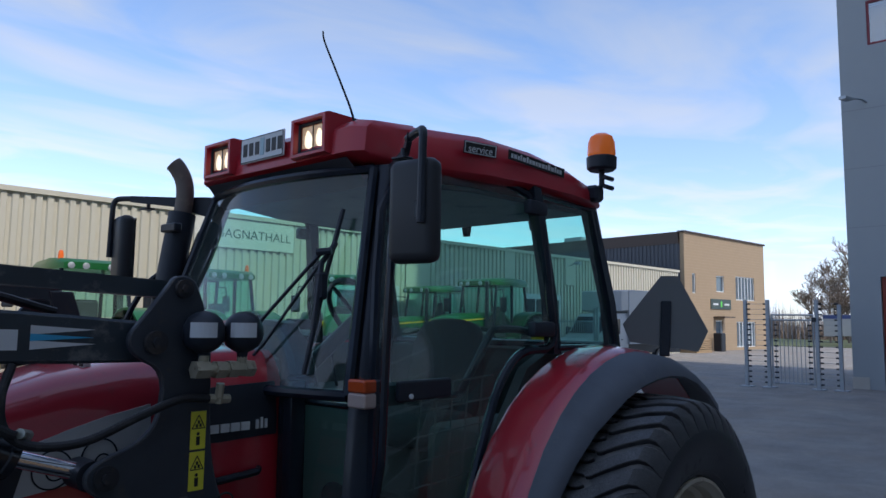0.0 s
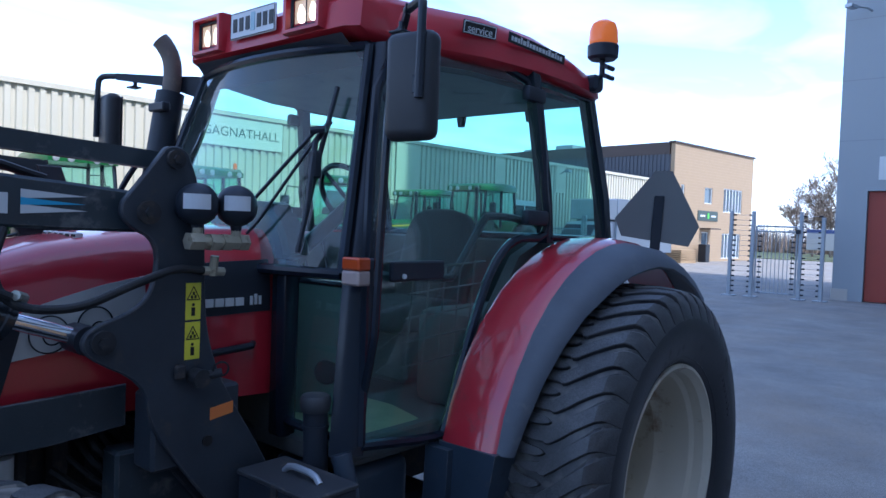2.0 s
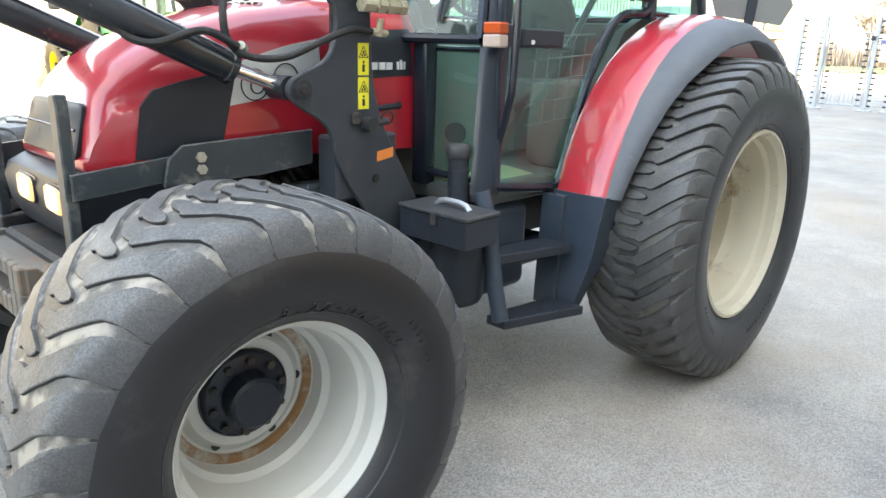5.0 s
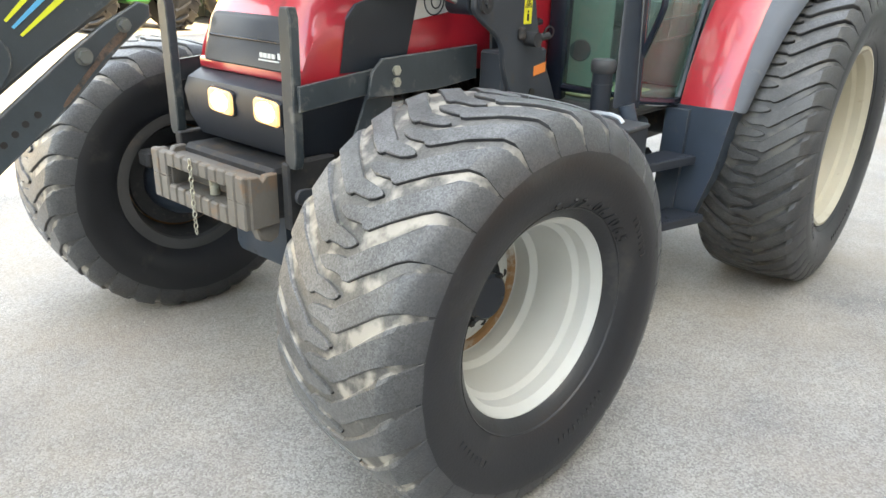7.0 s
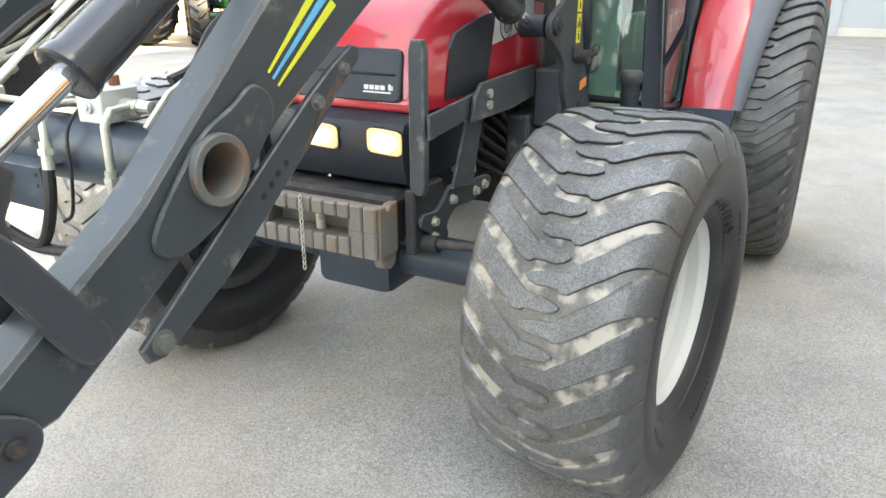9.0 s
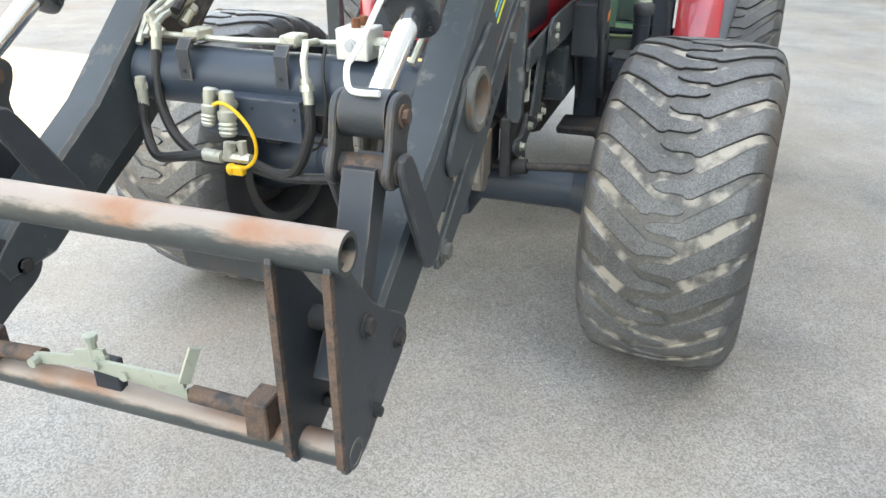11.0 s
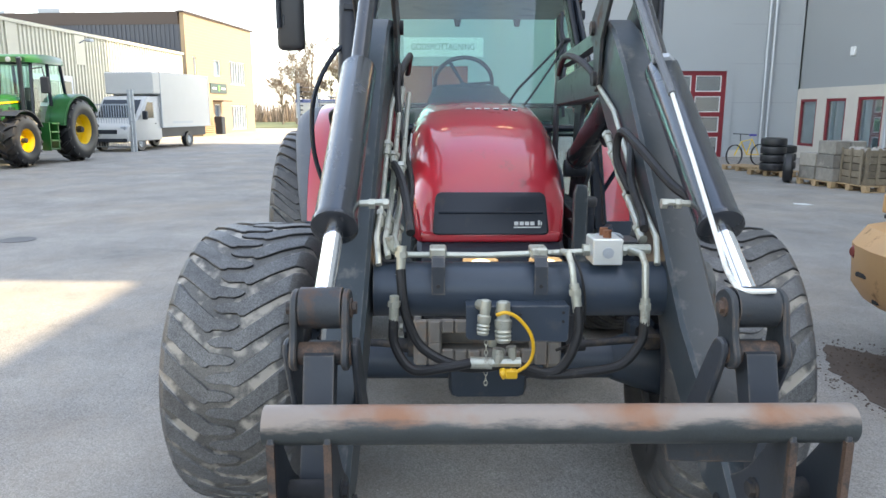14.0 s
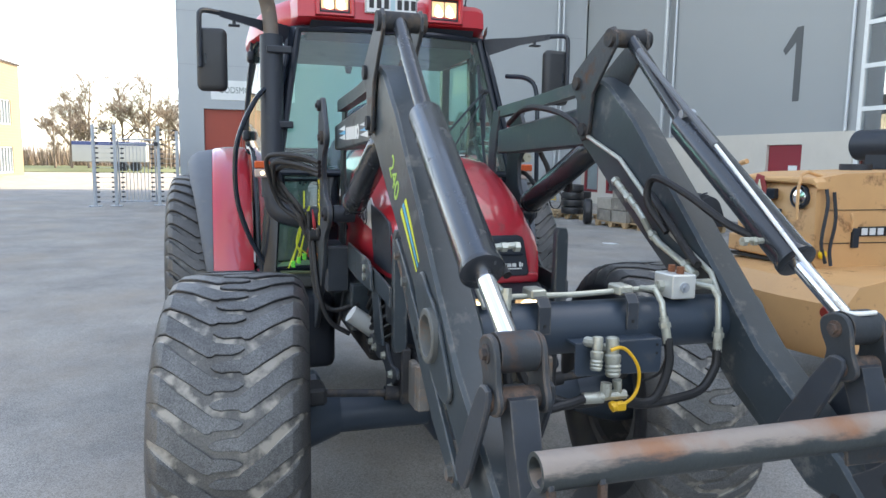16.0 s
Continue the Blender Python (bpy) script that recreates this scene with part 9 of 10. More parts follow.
part("wiper", bm, BLACK, tractor, "black windscreen wiper")
# warning triangle plate seen from its back
bm = B()
m = facing((0.36, -1.01, 1.912), (0.55, -0.83, 0), (0.12, 0.0, 1))
prism(bm, [(-0.17, -0.15), (0.165, -0.194), (0.21, -0.09), (0.055, 0.19), (-0.03, 0.19), (-0.21, -0.06)], "z", -0.003, 0.003)
bmesh.ops.transform(bm, matrix=m, verts=bm.verts)
tri_ = part("slow_vehicle_plate", bm, material("grey_plate_back", (0.15, 0.155, 0.15), 0.5, vary=0.1), tractor, "grey back of a triangular slow-vehicle plate")
bm = B()
box(bm, (-0.025, -0.22, 0.003), (0.025, 0.06, 0.018), 0.004, m=m)
part("plate_stem", bm, BLACK, tri_)

# ---------------------------------------------------------------- the front loader


def rounded(pts, n=4):
    """A closed smooth outline through the points given."""
    out, k = [], len(pts)
    for i in range(k):
        p0, p1, p2, p3 = (Vector(pts[(i + d) % k]) for d in (-1, 0, 1, 2))
        for j in range(n):
            t = j / n
            q = 0.5 * (2 * p1 + (p2 - p0) * t + (2 * p0 - 5 * p1 + 4 * p2 - p3) * t * t + (3 * p1 - p0 - 3 * p2 + p3) * t ** 3)
            out.append((q.x, q.y))
    return out


loader = thing("front_loader", (-3.4, 0, 0), "dark grey-blue steel front loader with hydraulic cylinders and worn tool carrier", "front loader")
MARKG = material("green_decal", (0.34, 0.55, 0.10), 0.4)
AY = 0.432
SKEW[0] = 0.024  # the front of the arms stands a little to the right
CYX = [(-3.28, 2.13), (-3.62, 1.82), (-4.155, 1.437), (-4.348, 1.307)]
for s in (-1, 1):
    # mounting tower: two plates
    tower = [(-2.055, 1.955), (-2.035, 1.985), (-1.985, 1.985), (-1.955, 1.95), (-1.905, 1.80), (-1.90, 1.55), (-1.885, 1.40), (-1.83, 1.25), (-1.66, 0.98), (-1.61, 0.86), (-1.63, 0.74), (-1.76, 0.74), (-1.87, 0.88), (-1.985, 1.03), (-2.075, 1.17), (-2.085, 1.285), (-2.255, 1.375), (-2.27, 1.43), (-2.23, 1.465), (-2.12, 1.50), (-2.065, 1.56), (-2.055, 1.70), (-2.15, 1.745), (-2.175, 1.80), (-2.13, 1.855)]
    bm = B()
    for cut in range(2):
        tower = [(a[0] + (b[0] - a[0]) * f, a[1] + (b[1] - a[1]) * f) for a, b in zip(tower, tower[1:] + tower[:1]) for f in (0.25, 0.75)]
    prism(bm, tower, "y", *sorted((s * 0.515, s * 0.540)), 0.004)
    tw = part("tower", bm, LOADER2, loader, "dark steel mounting tower plate")
    bm = B()
    prism(bm, [(-2.05, 1.955), (-1.96, 1.955), (-1.905, 1.80), (-1.885, 1.40), (-1.83, 1.25), (-1.66, 0.98), (-1.63, 0.74), (-1.76, 0.74), (-1.985, 1.03), (-2.0, 1.30), (-1.99, 1.70)], "y", *sorted((s * 0.405, s * 0.42)), 0.004)
    box(bm, (-2.05, *sorted((s * 0.40, s * 0.52))[:1], 1.0), (-1.75, sorted((s * 0.40, s * 0.52))[1], 1.24), 0.01)
    part("inner_tower", bm, LOADER2, tw)
    bm = B()
    for x, z, r in ((-2.01, 1.945, 0.028), (-2.09, 1.785, 0.034), (-2.213, 1.418, 0.034)):
        cyl(bm, (x, s * 0.53, z), (x, s * 0.555, z), r, n=20)
        bolt(bm, (x, s * 0.553, z), (0, s, 0), r * 0.5, 0.012)
    part("pivot_pin", bm, DIRTY, tw)
    bm = B()
    cyl(bm, (-1.88, s * 0.54, 1.075), (-1.88, s * 0.546, 1.075), 0.017, n=16)
    part("tower_hole", bm, INK, tw)
    # sub-frame rail along the bonnet
    bm = B()
    prism(bm, [(-2.66, 1.115), (-2.64, 1.20), (-2.59, 1.243), (-2.08, 1.262), (-2.08, 1.135), (-2.30, 1.115)], "y", *sorted((s * 0.40, s * 0.414)), 0.003)
    box(bm, (-2.1, *sorted((s * 0.30, s * 0.40))[:1], 0.80), (-1.7, sorted((s * 0.30, s * 0.40))[1], 1.05), 0.01)
    part("subframe_rail", bm, LOADER, loader)
    # knee plates and arms
    bm = B()
    back = [(-2.09, 1.725), (-2.30, 1.728), (-3.02, 1.752), (-3.12, 1.83), (-3.12, 1.93), (-2.95, 1.905), (-2.30, 1.862), (-2.09, 1.845)]
    prism(bm, back, "y", *sorted((s * (AY - 0.048), s * (AY + 0.048))), 0.008)
    arm = part("rear_arm", bm, LOADER, loader, "box-section lift arm")
    bm = B()
    front = [(-2.96, 1.97), (-3.10, 2.02), (-3.22, 1.975), (-3.40, 1.845), (-3.76, 1.515), (-4.10, 1.195), (-4.40, 0.995), (-4.47, 0.93), (-4.44, 0.875), (-4.30, 0.89), (-4.02, 1.072), (-3.68, 1.318), (-3.30, 1.565), (-3.08, 1.72), (-2.95, 1.80)]
    prism(bm, front, "y", *sorted((s * (AY - 0.05), s * (AY + 0.05))), 0.010)
    fa = part("front_arm", bm, LOADER, loader, "cranked front lift arm, scratched dark paint")
    # stiffening plate round the cross tube
    bm = B()
    prism(bm, rounded([(-3.80, 1.385), (-3.752, 1.362), (-3.744, 1.31), (-3.80, 1.235), (-3.878, 1.155), (-3.985, 1.10), (-4.045, 1.095), (-4.08, 1.125), (-4.065, 1.17), (-3.985, 1.265), (-3.93, 1.315), (-3.855, 1.352)]), "y", *sorted((s * (AY + 0.049), s * (AY + 0.0615))), 0.004)
    stiff = part("stiffener", bm, LOADER, fa)
    hole = Vector((-3.912, s * (AY + 0.058) + 0.0168, 1.236))
    bore(fa, hole, (0, s, 0), 0.0625, 0.095)
    bore(stiff, hole, (0, s, 0), 0.0625, 0.095)
    bm = B()
    lathe(bm, (-3.912, s * (AY + 0.058), 1.236), (0, s, 0), [(-0.02, 0.072), (0.016, 0.072), (0.019, 0.069), (0.019, 0.055), (0.016, 0.053), (-0.094, 0.052), (-0.094, 0.0)], n=40)
    part("tube_collar", bm, RIMRUST, fa, "open end of the cross tube")
    # parking-leg strip under the arm
    bm = B()
    m = Matrix.Identity(4)
    prism(bm, [(-3.452, 1.437), (-3.425, 1.43), (-3.425, 1.40), (-3.51, 1.335), (-3.63, 1.222), (-3.90, 1.010), (-4.085, 0.905), (-4.122, 0.908), (-4.135, 0.940), (-3.84, 1.168), (-3.62, 1.335), (-3.53, 1.395)], "y", *sorted((s * (AY + 0.038), s * (AY + 0.054))), 0.003)
    leg = part("parking_leg", bm, LOADER, fa, "folded steel parking leg, rubbed and rusty")
    bm = B()
    for x, z, r in ((-3.493, 1.387, 0.013), (-3.593, 1.322, 0.015), (-4.088, 0.939, 0.019)):
        cyl(bm, (x, s * (AY + 0.053), z), (x, s * (AY + 0.068), z), r, n=6)
        cyl(bm, (x, s * (AY + 0.053), z), (x, s * (AY + 0.056), z), r * 1.35, n=16)
    part("bolt", bm, RIMRUST, leg)
    bm = B()
    for x, z in ((-3.71, 1.205), (-3.738, 1.188), (-3.762, 1.169), (-3.788, 1.149)):
        cyl(bm, (x, s * (AY + 0.052), z), (x, s * (AY + 0.0548), z), 0.0078, n=14)
    part("pin_hole", bm, INK, leg)
    bm = B()
    prism(bm, rounded([(-3.50, 1.375), (-3.49, 1.36), (-3.545, 1.318), (-3.64, 1.222), (-3.648, 1.228), (-3.58, 1.30), (-3.545, 1.34)], 3), "y", *sorted((s * (AY + 0.053), s * (AY + 0.0546))))
    part("rust_patch", bm, RUSTD, leg, "rust-brown rubbed edge")
    # bell-crank plates at the knee
    for dy in (-0.072, 0.058):
        bm = B()
        c0, c1, c2 = Vector((-3.26, 2.135)), Vector((-3.03, 1.985)), Vector((-3.06, 1.80))
        pts = [(-3.30, 2.155), (-3.275, 2.18), (-3.235, 2.18), (-3.08, 2.10), (-2.97, 2.04), (-2.955, 1.99), (-3.015, 1.92), (-3.03, 1.80), (-3.055, 1.77), (-3.095, 1.78), (-3.115, 1.83), (-3.135, 1.95), (-3.225, 2.04), (-3.30, 2.11)]
        prism(bm, pts, "y", *sorted((s * (AY + dy), s * (AY + dy + 0.014))), 0.003)
        part("bell_crank", bm, WORN, loader, "worn bell-crank plate")
    bm = B()
    for x, z, r in ((-3.265, 2.14, 0.033), (-3.01, 2.0, 0.026), (-3.075, 1.815, 0.026)):
        cyl(bm, (x, s * (AY - 0.085), z), (x, s * (AY + 0.085), z), r, n=18)
    part("crank_pin", bm, DIRTY, loader)
    # parallel link above the rear arm
    bm = B()
    loft(bm, [[Vector((x, s * (AY - 0.022), z - 0.027)), Vector((x, s * (AY + 0.022), z - 0.027)), Vector((x, s * (AY + 0.022), z + 0.027)), Vector((x, s * (AY - 0.022), z + 0.027))] for x, z in ((-2.01, 1.945), (-2.5, 1.967), (-3.01, 2.0))])
    part("parallel_link", bm, LOADER, loader)
    # crowd cylinder with chrome rod
    y = s * (AY + 0.008)
    P = [Vector((x, y, z)) for x, z in CYX]
    bm = B()
    cyl(bm, P[0], P[1] + (P[2] - P[1]) * 0.05, 0.026, n=20)
    lathe(bm, P[1], P[2] - P[1], [(-0.02, 0.026), (0.0, 0.044), (0.012, 0.050), (0.63, 0.050), (0.64, 0.054), (0.655, 0.054), (0.66, 0.046), (0.66, 0.02)], n=32)
    cr = part("crowd_cylinder", bm, CYLP, loader, "satin black hydraulic cylinder")
    bm = B()
    cyl(bm, P[2] + (P[1] - P[2]) * 0.06, P[3], 0.022, n=24)
    part("chrome_rod", bm, CHROME, cr, "polished chrome piston rod")
    bm = B()
    q = P[3]
    cyl(bm, q + Vector((0, -0.042, 0)), q + Vector((0, 0.042, 0)), 0.042, n=24)
    part("rod_eye", bm, WORN, cr)
    # link plates under the rod eye
    for dy in (-0.058, 0.044):
        bm = B()
        prism(bm, rounded([(x, 1.266 + (z - 1.2675) * 0.739) for x, z in ((-4.39, 1.33), (-4.372, 1.368), (-4.335, 1.373), (-4.302, 1.345), (-4.305, 1.30), (-4.325, 1.25), (-4.322, 1.20), (-4.35, 1.162), (-4.395, 1.165), (-4.418, 1.20), (-4.40, 1.26))], 3), "y", *sorted((y + dy, y + dy + 0.014)), 0.003)
        part("link_plate", bm, WORN, loader)
    bm = B()
    loft(bm, [[Vector((x - a, y - 0.030, z)), Vector((x - a, y + 0.030, z)), Vector((x + a, y + 0.030, z + 0.01)), Vector((x + a, y - 0.030, z + 0.01))] for x, z, a in ((-4.37, 1.225, 0.035), (-4.41, 1.12, 0.03), (-4.47, 0.98, 0.03), (-4.53, 0.90, 0.025))])
    part("push_link", bm, LOADER2, loader, "short dark steel push link")
    bm = B()
    for x, z, r in ((-4.348, 1.307, 0.024), (-4.37, 1.218, 0.028)):
        cyl(bm, (x, y - 0.062, z), (x, y + 0.062, z), r * 0.85, n=18)
        for k in (-1, 1):
            bolt(bm, (x, y + k * 0.061, z), (0, k, 0), r * 0.55, 0.010)
    part("link_pin", bm, RUSTD, loader, "rusty link pin")
    bm = B()
    for k, dy in enumerate((-0.076, 0.060)):
        prism(bm, rounded([(-4.395, 1.225), (-4.36, 1.248), (-4.325, 1.215), (-4.25, 1.10), (-4.205, 1.03), (-4.215, 0.99), (-4.265, 0.985), (-4.33, 1.09)], 3), "y", *sorted((y + dy, y + dy + 0.014)), 0.004)
    part("guide_link", bm, LOADER2, loader)
    # lift cylinder
    bm = B()
    A, Bp = Vector((-2.99, s * 0.44, 1.735)), Vector((-2.42, s * 0.44, 1.487))
    lathe(bm, A, Bp - A, [(-0.03, 0.0), (-0.03, 0.036), (0.0, 0.054), (0.60, 0.054), (0.605, 0.058), (0.625, 0.058), (0.63, 0.026)], n=28)
    lc = part("lift_cylinder", bm, CYLP, loader, "black lift cylinder")
    bm = B()
    cyl(bm, Bp, (-2.24, s * 0.455, 1.425), 0.024, n=20)
    part("chrome_rod", bm, CHROME, lc)
    bm = B()
    lathe(bm, (-2.235, s * 0.46, 1.42), (0, 1, 0), [(-0.05, 0.0), (-0.05, 0.042), (0.05, 0.042), (0.05, 0.0)], n=20)
    part("rod_eye", bm, BLACK, lc)
    # locking clips and hook on the tower
    bm = B()
    box(bm, (-2.00, *sorted((s * 0.54, s * 0.56))[:1], 1.285), (-1.965, sorted((s * 0.54, s * 0.56))[1], 1.33), 0.006)
    cyl(bm, (-1.93, s * 0.54, 1.285), (-1.93, s * 0.59, 1.285), 0.028, n=16)
    cyl(bm, (-1.93, s * 0.56, 1.285), (-1.87, s * 0.60, 1.30), 0.014, n=10)
    lathe(bm, (-1.875, s * 0.60, 1.31), (0.3, 1, 0.2), [(-0.002, 0.026), (0.002, 0.026), (0.002, 0.021), (-0.002, 0.021)], n=18, closed=True)
    part("lock_pin", bm, DIRTY, tw, "greasy locking pin with ring")

# decals on the left and right arms
for s in (-1, 1):
    y = s * (AY + 0.0485)
    bm = B()
    for x0 in (-2.235, -2.76):
        for z0, z1 in ((1.822, 1.812), (1.782, 1.772)):
            prism(bm, [(x0, z0 - 0.001), (x0 - 0.17, z0 - 0.013), (x0 - 0.17, z0 + 0.012)], "y", *sorted((y, y + s * 0.0015)))
    part("stripe", bm, SIGNW, loader, "white decal stripes")
    bm = B()
    for x0 in (-2.24, -2.765):
        prism(bm, [(x0, 1.799), (x0 - 0.165, 1.792), (x0 - 0.165, 1.812)], "y", *sorted((y, y + s * 0.002)))
    part("stripe", bm, BLUE, loader, "blue decal stripe")
    # maker's name as plain blocks and a round mark
    bm = B()
    for k in range(5):
        x0 = -2.435 - 0.052 * k if s < 0 else -2.435 - 0.052 * k
        prism(bm, [(x0, 1.768), (x0 - 0.042, 1.769), (x0 - 0.042, 1.823), (x0, 1.822)], "y", *sorted((y, y + s * 0.0015)))
    lathe(bm, (-2.715, y, 1.797), (0, s, 0), [(0.0, 0.032), (0.0015, 0.031), (0.0015, 0.014), (0.0, 0.013)], n=10)
    part("maker_block", bm, SIGNW, loader, "white plain blocks of the maker's name")
    # lime and blue stripes on the front arm
    y2 = s * (AY + 0.0505)
    for tip, e0, e1, mat_ in (((-3.741, 1.404), (-3.575, 1.572), (-3.555, 1.562), LIME), ((-3.729, 1.390), (-3.545, 1.557), (-3.528, 1.546), BLUE), ((-3.715, 1.374), (-3.52, 1.540), (-3.502, 1.527), LIME)):
        bm = B()
        prism(bm, [tip, (tip[0] + 0.004, tip[1] - 0.004), e1, e0], "y", *sorted((y2, y2 + s * 0.0015)))
        part("stripe", bm, mat_, loader)
    lettering("model_mark", "240", 0.105, facing((-3.405, y2, 1.625), (-s * 0.68, 0, -s * 0.73), (-0.73, 0, 0.68)), MARKG, loader, 0.0015, "lime model number")

# warning stickers on the tower
for s in (-1, 1):
    for z0, z1 in ((1.462, 1.575), (1.340, 1.455)):
        bm = B()
        prism(bm, [(-1.965, z0), (-1.915, z0), (-1.915, z1), (-1.965, z1)], "y", *sorted((s * 0.540, s * 0.542)))
        st = part("warning_sticker", bm, YELLOW, loader, "yellow warning sticker")
        bm = B()
        zc = z0 + 0.080
        a, b, c = (-1.961, zc - 0.018), (-1.919, zc - 0.018), (-1.940, zc + 0.022)
        for p, q in ((a, b), (b, c), (c, a)):
            cyl(bm, (p[0], s * 0.5425, p[1]), (q[0], s * 0.5425, q[1]), 0.0016, n=5)
        for dx, dz in ((0.0, 0.0), (0.006, -0.010), (-0.006, -0.011)):
            box(bm, (-1.943 + dx, *sorted((s * 0.542, s * 0.543))[:1], zc - 0.004 + dz), (-1.936 + dx, sorted((s * 0.542, s * 0.543))[1], zc + 0.006 + dz))
        box(bm, (-1.946, *sorted((s * 0.542, s * 0.543))[:1], z0 + 0.012), (-1.934, sorted((s * 0.542, s * 0.543))[1], z0 + 0.038))
        cyl(bm, (-1.940, s * 0.542, z0 + 0.046), (-1.940, s * 0.543, z0 + 0.046), 0.005, n=10)
        part("pictogram", bm, INK, st)
    bm = B()
    prism(bm, [(-1.872, 1.138), (-1.79, 1.150), (-1.79, 1.188), (-1.872, 1.176)], "y", *sorted((s * 0.540, s * 0.542)))
    part("orange_label", bm, ORANGE, loader, "small orange label")

# pressure accumulators and valve on the left tower
bm = B()
for x, y in ((-1.955, -0.575), (-1.835, -0.60)):
    lathe(bm, (x, y, 1.735), (0, 0, 1), [(0.0, 0.015), (0.018, 0.018), (0.026, 0.034), (0.038, 0.050), (0.056, 0.0605), (0.078, 0.063), (0.10, 0.0605), (0.12, 0.051), (0.135, 0.035), (0.143, 0.016), (0.145, 0.0)], n=28)
acc = part("accumulator", bm, BLACK, loader, "black ball pressure accumulator")
bm = B()
for x, y in ((-1.955, -0.575), (-1.835, -0.60)):
    for k in range(6):
        t0, t1 = math.pi * (1.12 + 0.07 * k), math.pi * (1.12 + 0.07 * (k + 1))
        q = [Vector((x + 0.0632 * math.cos(t), y + 0.0632 * math.sin(t), z)) for t, z in ((t0, 1.80), (t1, 1.80), (t1, 1.845), (t0, 1.845))]
        bm.faces.new([bm.verts.new(p) for p in q])
part("accumulator_label", bm, SIGNW, acc)
bm = B()
cyl(bm, (-1.998, -0.60, 1.705), (-1.952, -0.60, 1.704), 0.028, n=6)
cyl(bm, (-1.952, -0.60, 1.704), (-1.86, -0.603, 1.702), 0.021, n=12)
for x in (-1.915, -1.872, -1.815):
    cyl(bm, (x - 0.016, -0.602, 1.703), (x + 0.016, -0.602, 1.702), 0.028, n=6)
cyl(bm, (-1.86, -0.603, 1.702), (-1.797, -0.605, 1.70), 0.023, n=6)
for x, y in ((-1.955, -0.58), (-1.835, -0.60)):
    cyl(bm, (x, y, 1.70), (x, y, 1.745), 0.016, n=10)
cyl(bm, (-1.90, -0.59, 1.66), (-1.90, -0.58, 1.60), 0.013, n=8)
cyl(bm, (-1.93, -0.575, 1.615), (-1.86, -0.575, 1.61), 0.014, n=8)
part("valve", bm, material("brassy_zinc", (0.44, 0.40, 0.29), 0.38, metal=0.5, vary=0.25, scale=20.0, stain=(0.22, 0.19, 0.13), stain_amt=0.25, stain_scale=20), loader, "brassy hydraulic valve block")
bm = B()
tube(bm, [(-1.93, -0.575, 1.615), (-2.02, -0.575, 1.62), (-2.14, -0.57, 1.58), (-2.28, -0.555, 1.525), (-2.40, -0.53, 1.525), (-2.46, -0.51, 1.57), (-2.47, -0.50, 1.65), (-2.44, -0.47, 1.73)], 0.0125, n=10, smooth=7)
tube(bm, [(-2.44, -0.53, 1.555), (-2.55, -0.52, 1.60), (-2.70, -0.50, 1.56), (-2.78, -0.46, 1.60), (-2.80, -0.44, 1.72)], 0.0125, n=10, smooth=7)
part("tower_hose", bm, HOSE, loader, "black hydraulic hose")
bm = B()
tube(bm, [(-2.395, -0.45, 1.525), (-2.40, -0.50, 1.55), (-2.43, -0.53, 1.56)], 0.014, n=8)
part("hose_elbow", bm, ZINC, loader)
# hose loops beside the right tower
bm = B()
for k in range(4):
    d = 0.021 * k
    w_ = (0.0, 0.03, -0.015, 0.02)[k]
    tube(bm, [(-2.12, 0.56, 1.60 + d), (-1.98, 0.62 + w_, 1.63 + d), (-1.84, 0.70 + d + w_, 1.64 + d * 0.8), (-1.75 - w_, 0.74 + d * 0.6, 1.60 - w_), (-1.74, 0.70 + w_, 1.52 - d * 1.4), (-1.80 + w_, 0.63, 1.43 - d * 1.2), (-1.81, 0.59, 1.33 - d), (-1.79, 0.57, 1.22)], 0.0125, n=8, smooth=6)
tube(bm, [(-1.80, 0.58, 1.40), (-1.86, 0.57, 1.15), (-1.90, 0.55, 0.98), (-2.0, 0.48, 0.90), (-2.1, 0.36, 0.95)], 0.013, n=8, smooth=6)
tube(bm, [(-1.82, 0.56, 1.30), (-1.96, 0.55, 1.02), (-2.02, 0.50, 0.85), (-2.06, 0.4, 0.78)], 0.013, n=8, smooth=6)
part("loop_hose", bm, HOSE, loader, "bundle of looped black hoses")

# cross tube between the arms
SKEW[0] = 0.0
bm = B()
cyl(bm, (-3.912, -AY + 0.04, 1.236), (-3.912, AY - 0.04, 1.236), 0.072, n=40)
part("cross_tube", bm, NAVY, loader, "thick dark blue cross tube")
for y in (0.225, -0.037):
    bm = B()
    loft(bm, [[Vector((x, y - 0.017, z)), Vector((x, y + 0.017, z)), Vector((x + 0.006, y + 0.017, z)), Vector((x + 0.006, y - 0.017, z))] for x, z in ((-3.993, 1.240), (-3.993, 1.312), (-3.975, 1.334), (-3.90, 1.336))])
    cl = part("pipe_strap", bm, LOADER2, loader)
    bm = B()
    box(bm, (-3.955, y - 0.022, 1.325), (-3.89, y + 0.022, 1.352), 0.004)
    part("pipe_clamp", bm, ZINC, cl)
    bm = B()
    cyl(bm, (-3.990, y, 1.262), (-3.9945, y, 1.262), 0.005, n=10)
    part("strap_hole", bm, INK, cl)
bm = B()
tube(bm, [(-3.92, 0.345, 1.345), (-3.92, 0.33, 1.330), (-3.92, 0.1, 1.328), (-3.92, -0.17, 1.338)], 0.008, n=10)
tube(bm, [(-3.895, 0.36, 1.345), (-3.895, 0.33, 1.322), (-3.895, -0.17, 1.328)], 0.0055, n=10)
tube(bm, [(-3.93, 0.352, 1.38), (-3.93, 0.345, 1.345), (-3.925, 0.325, 1.335)], 0.012, n=8)
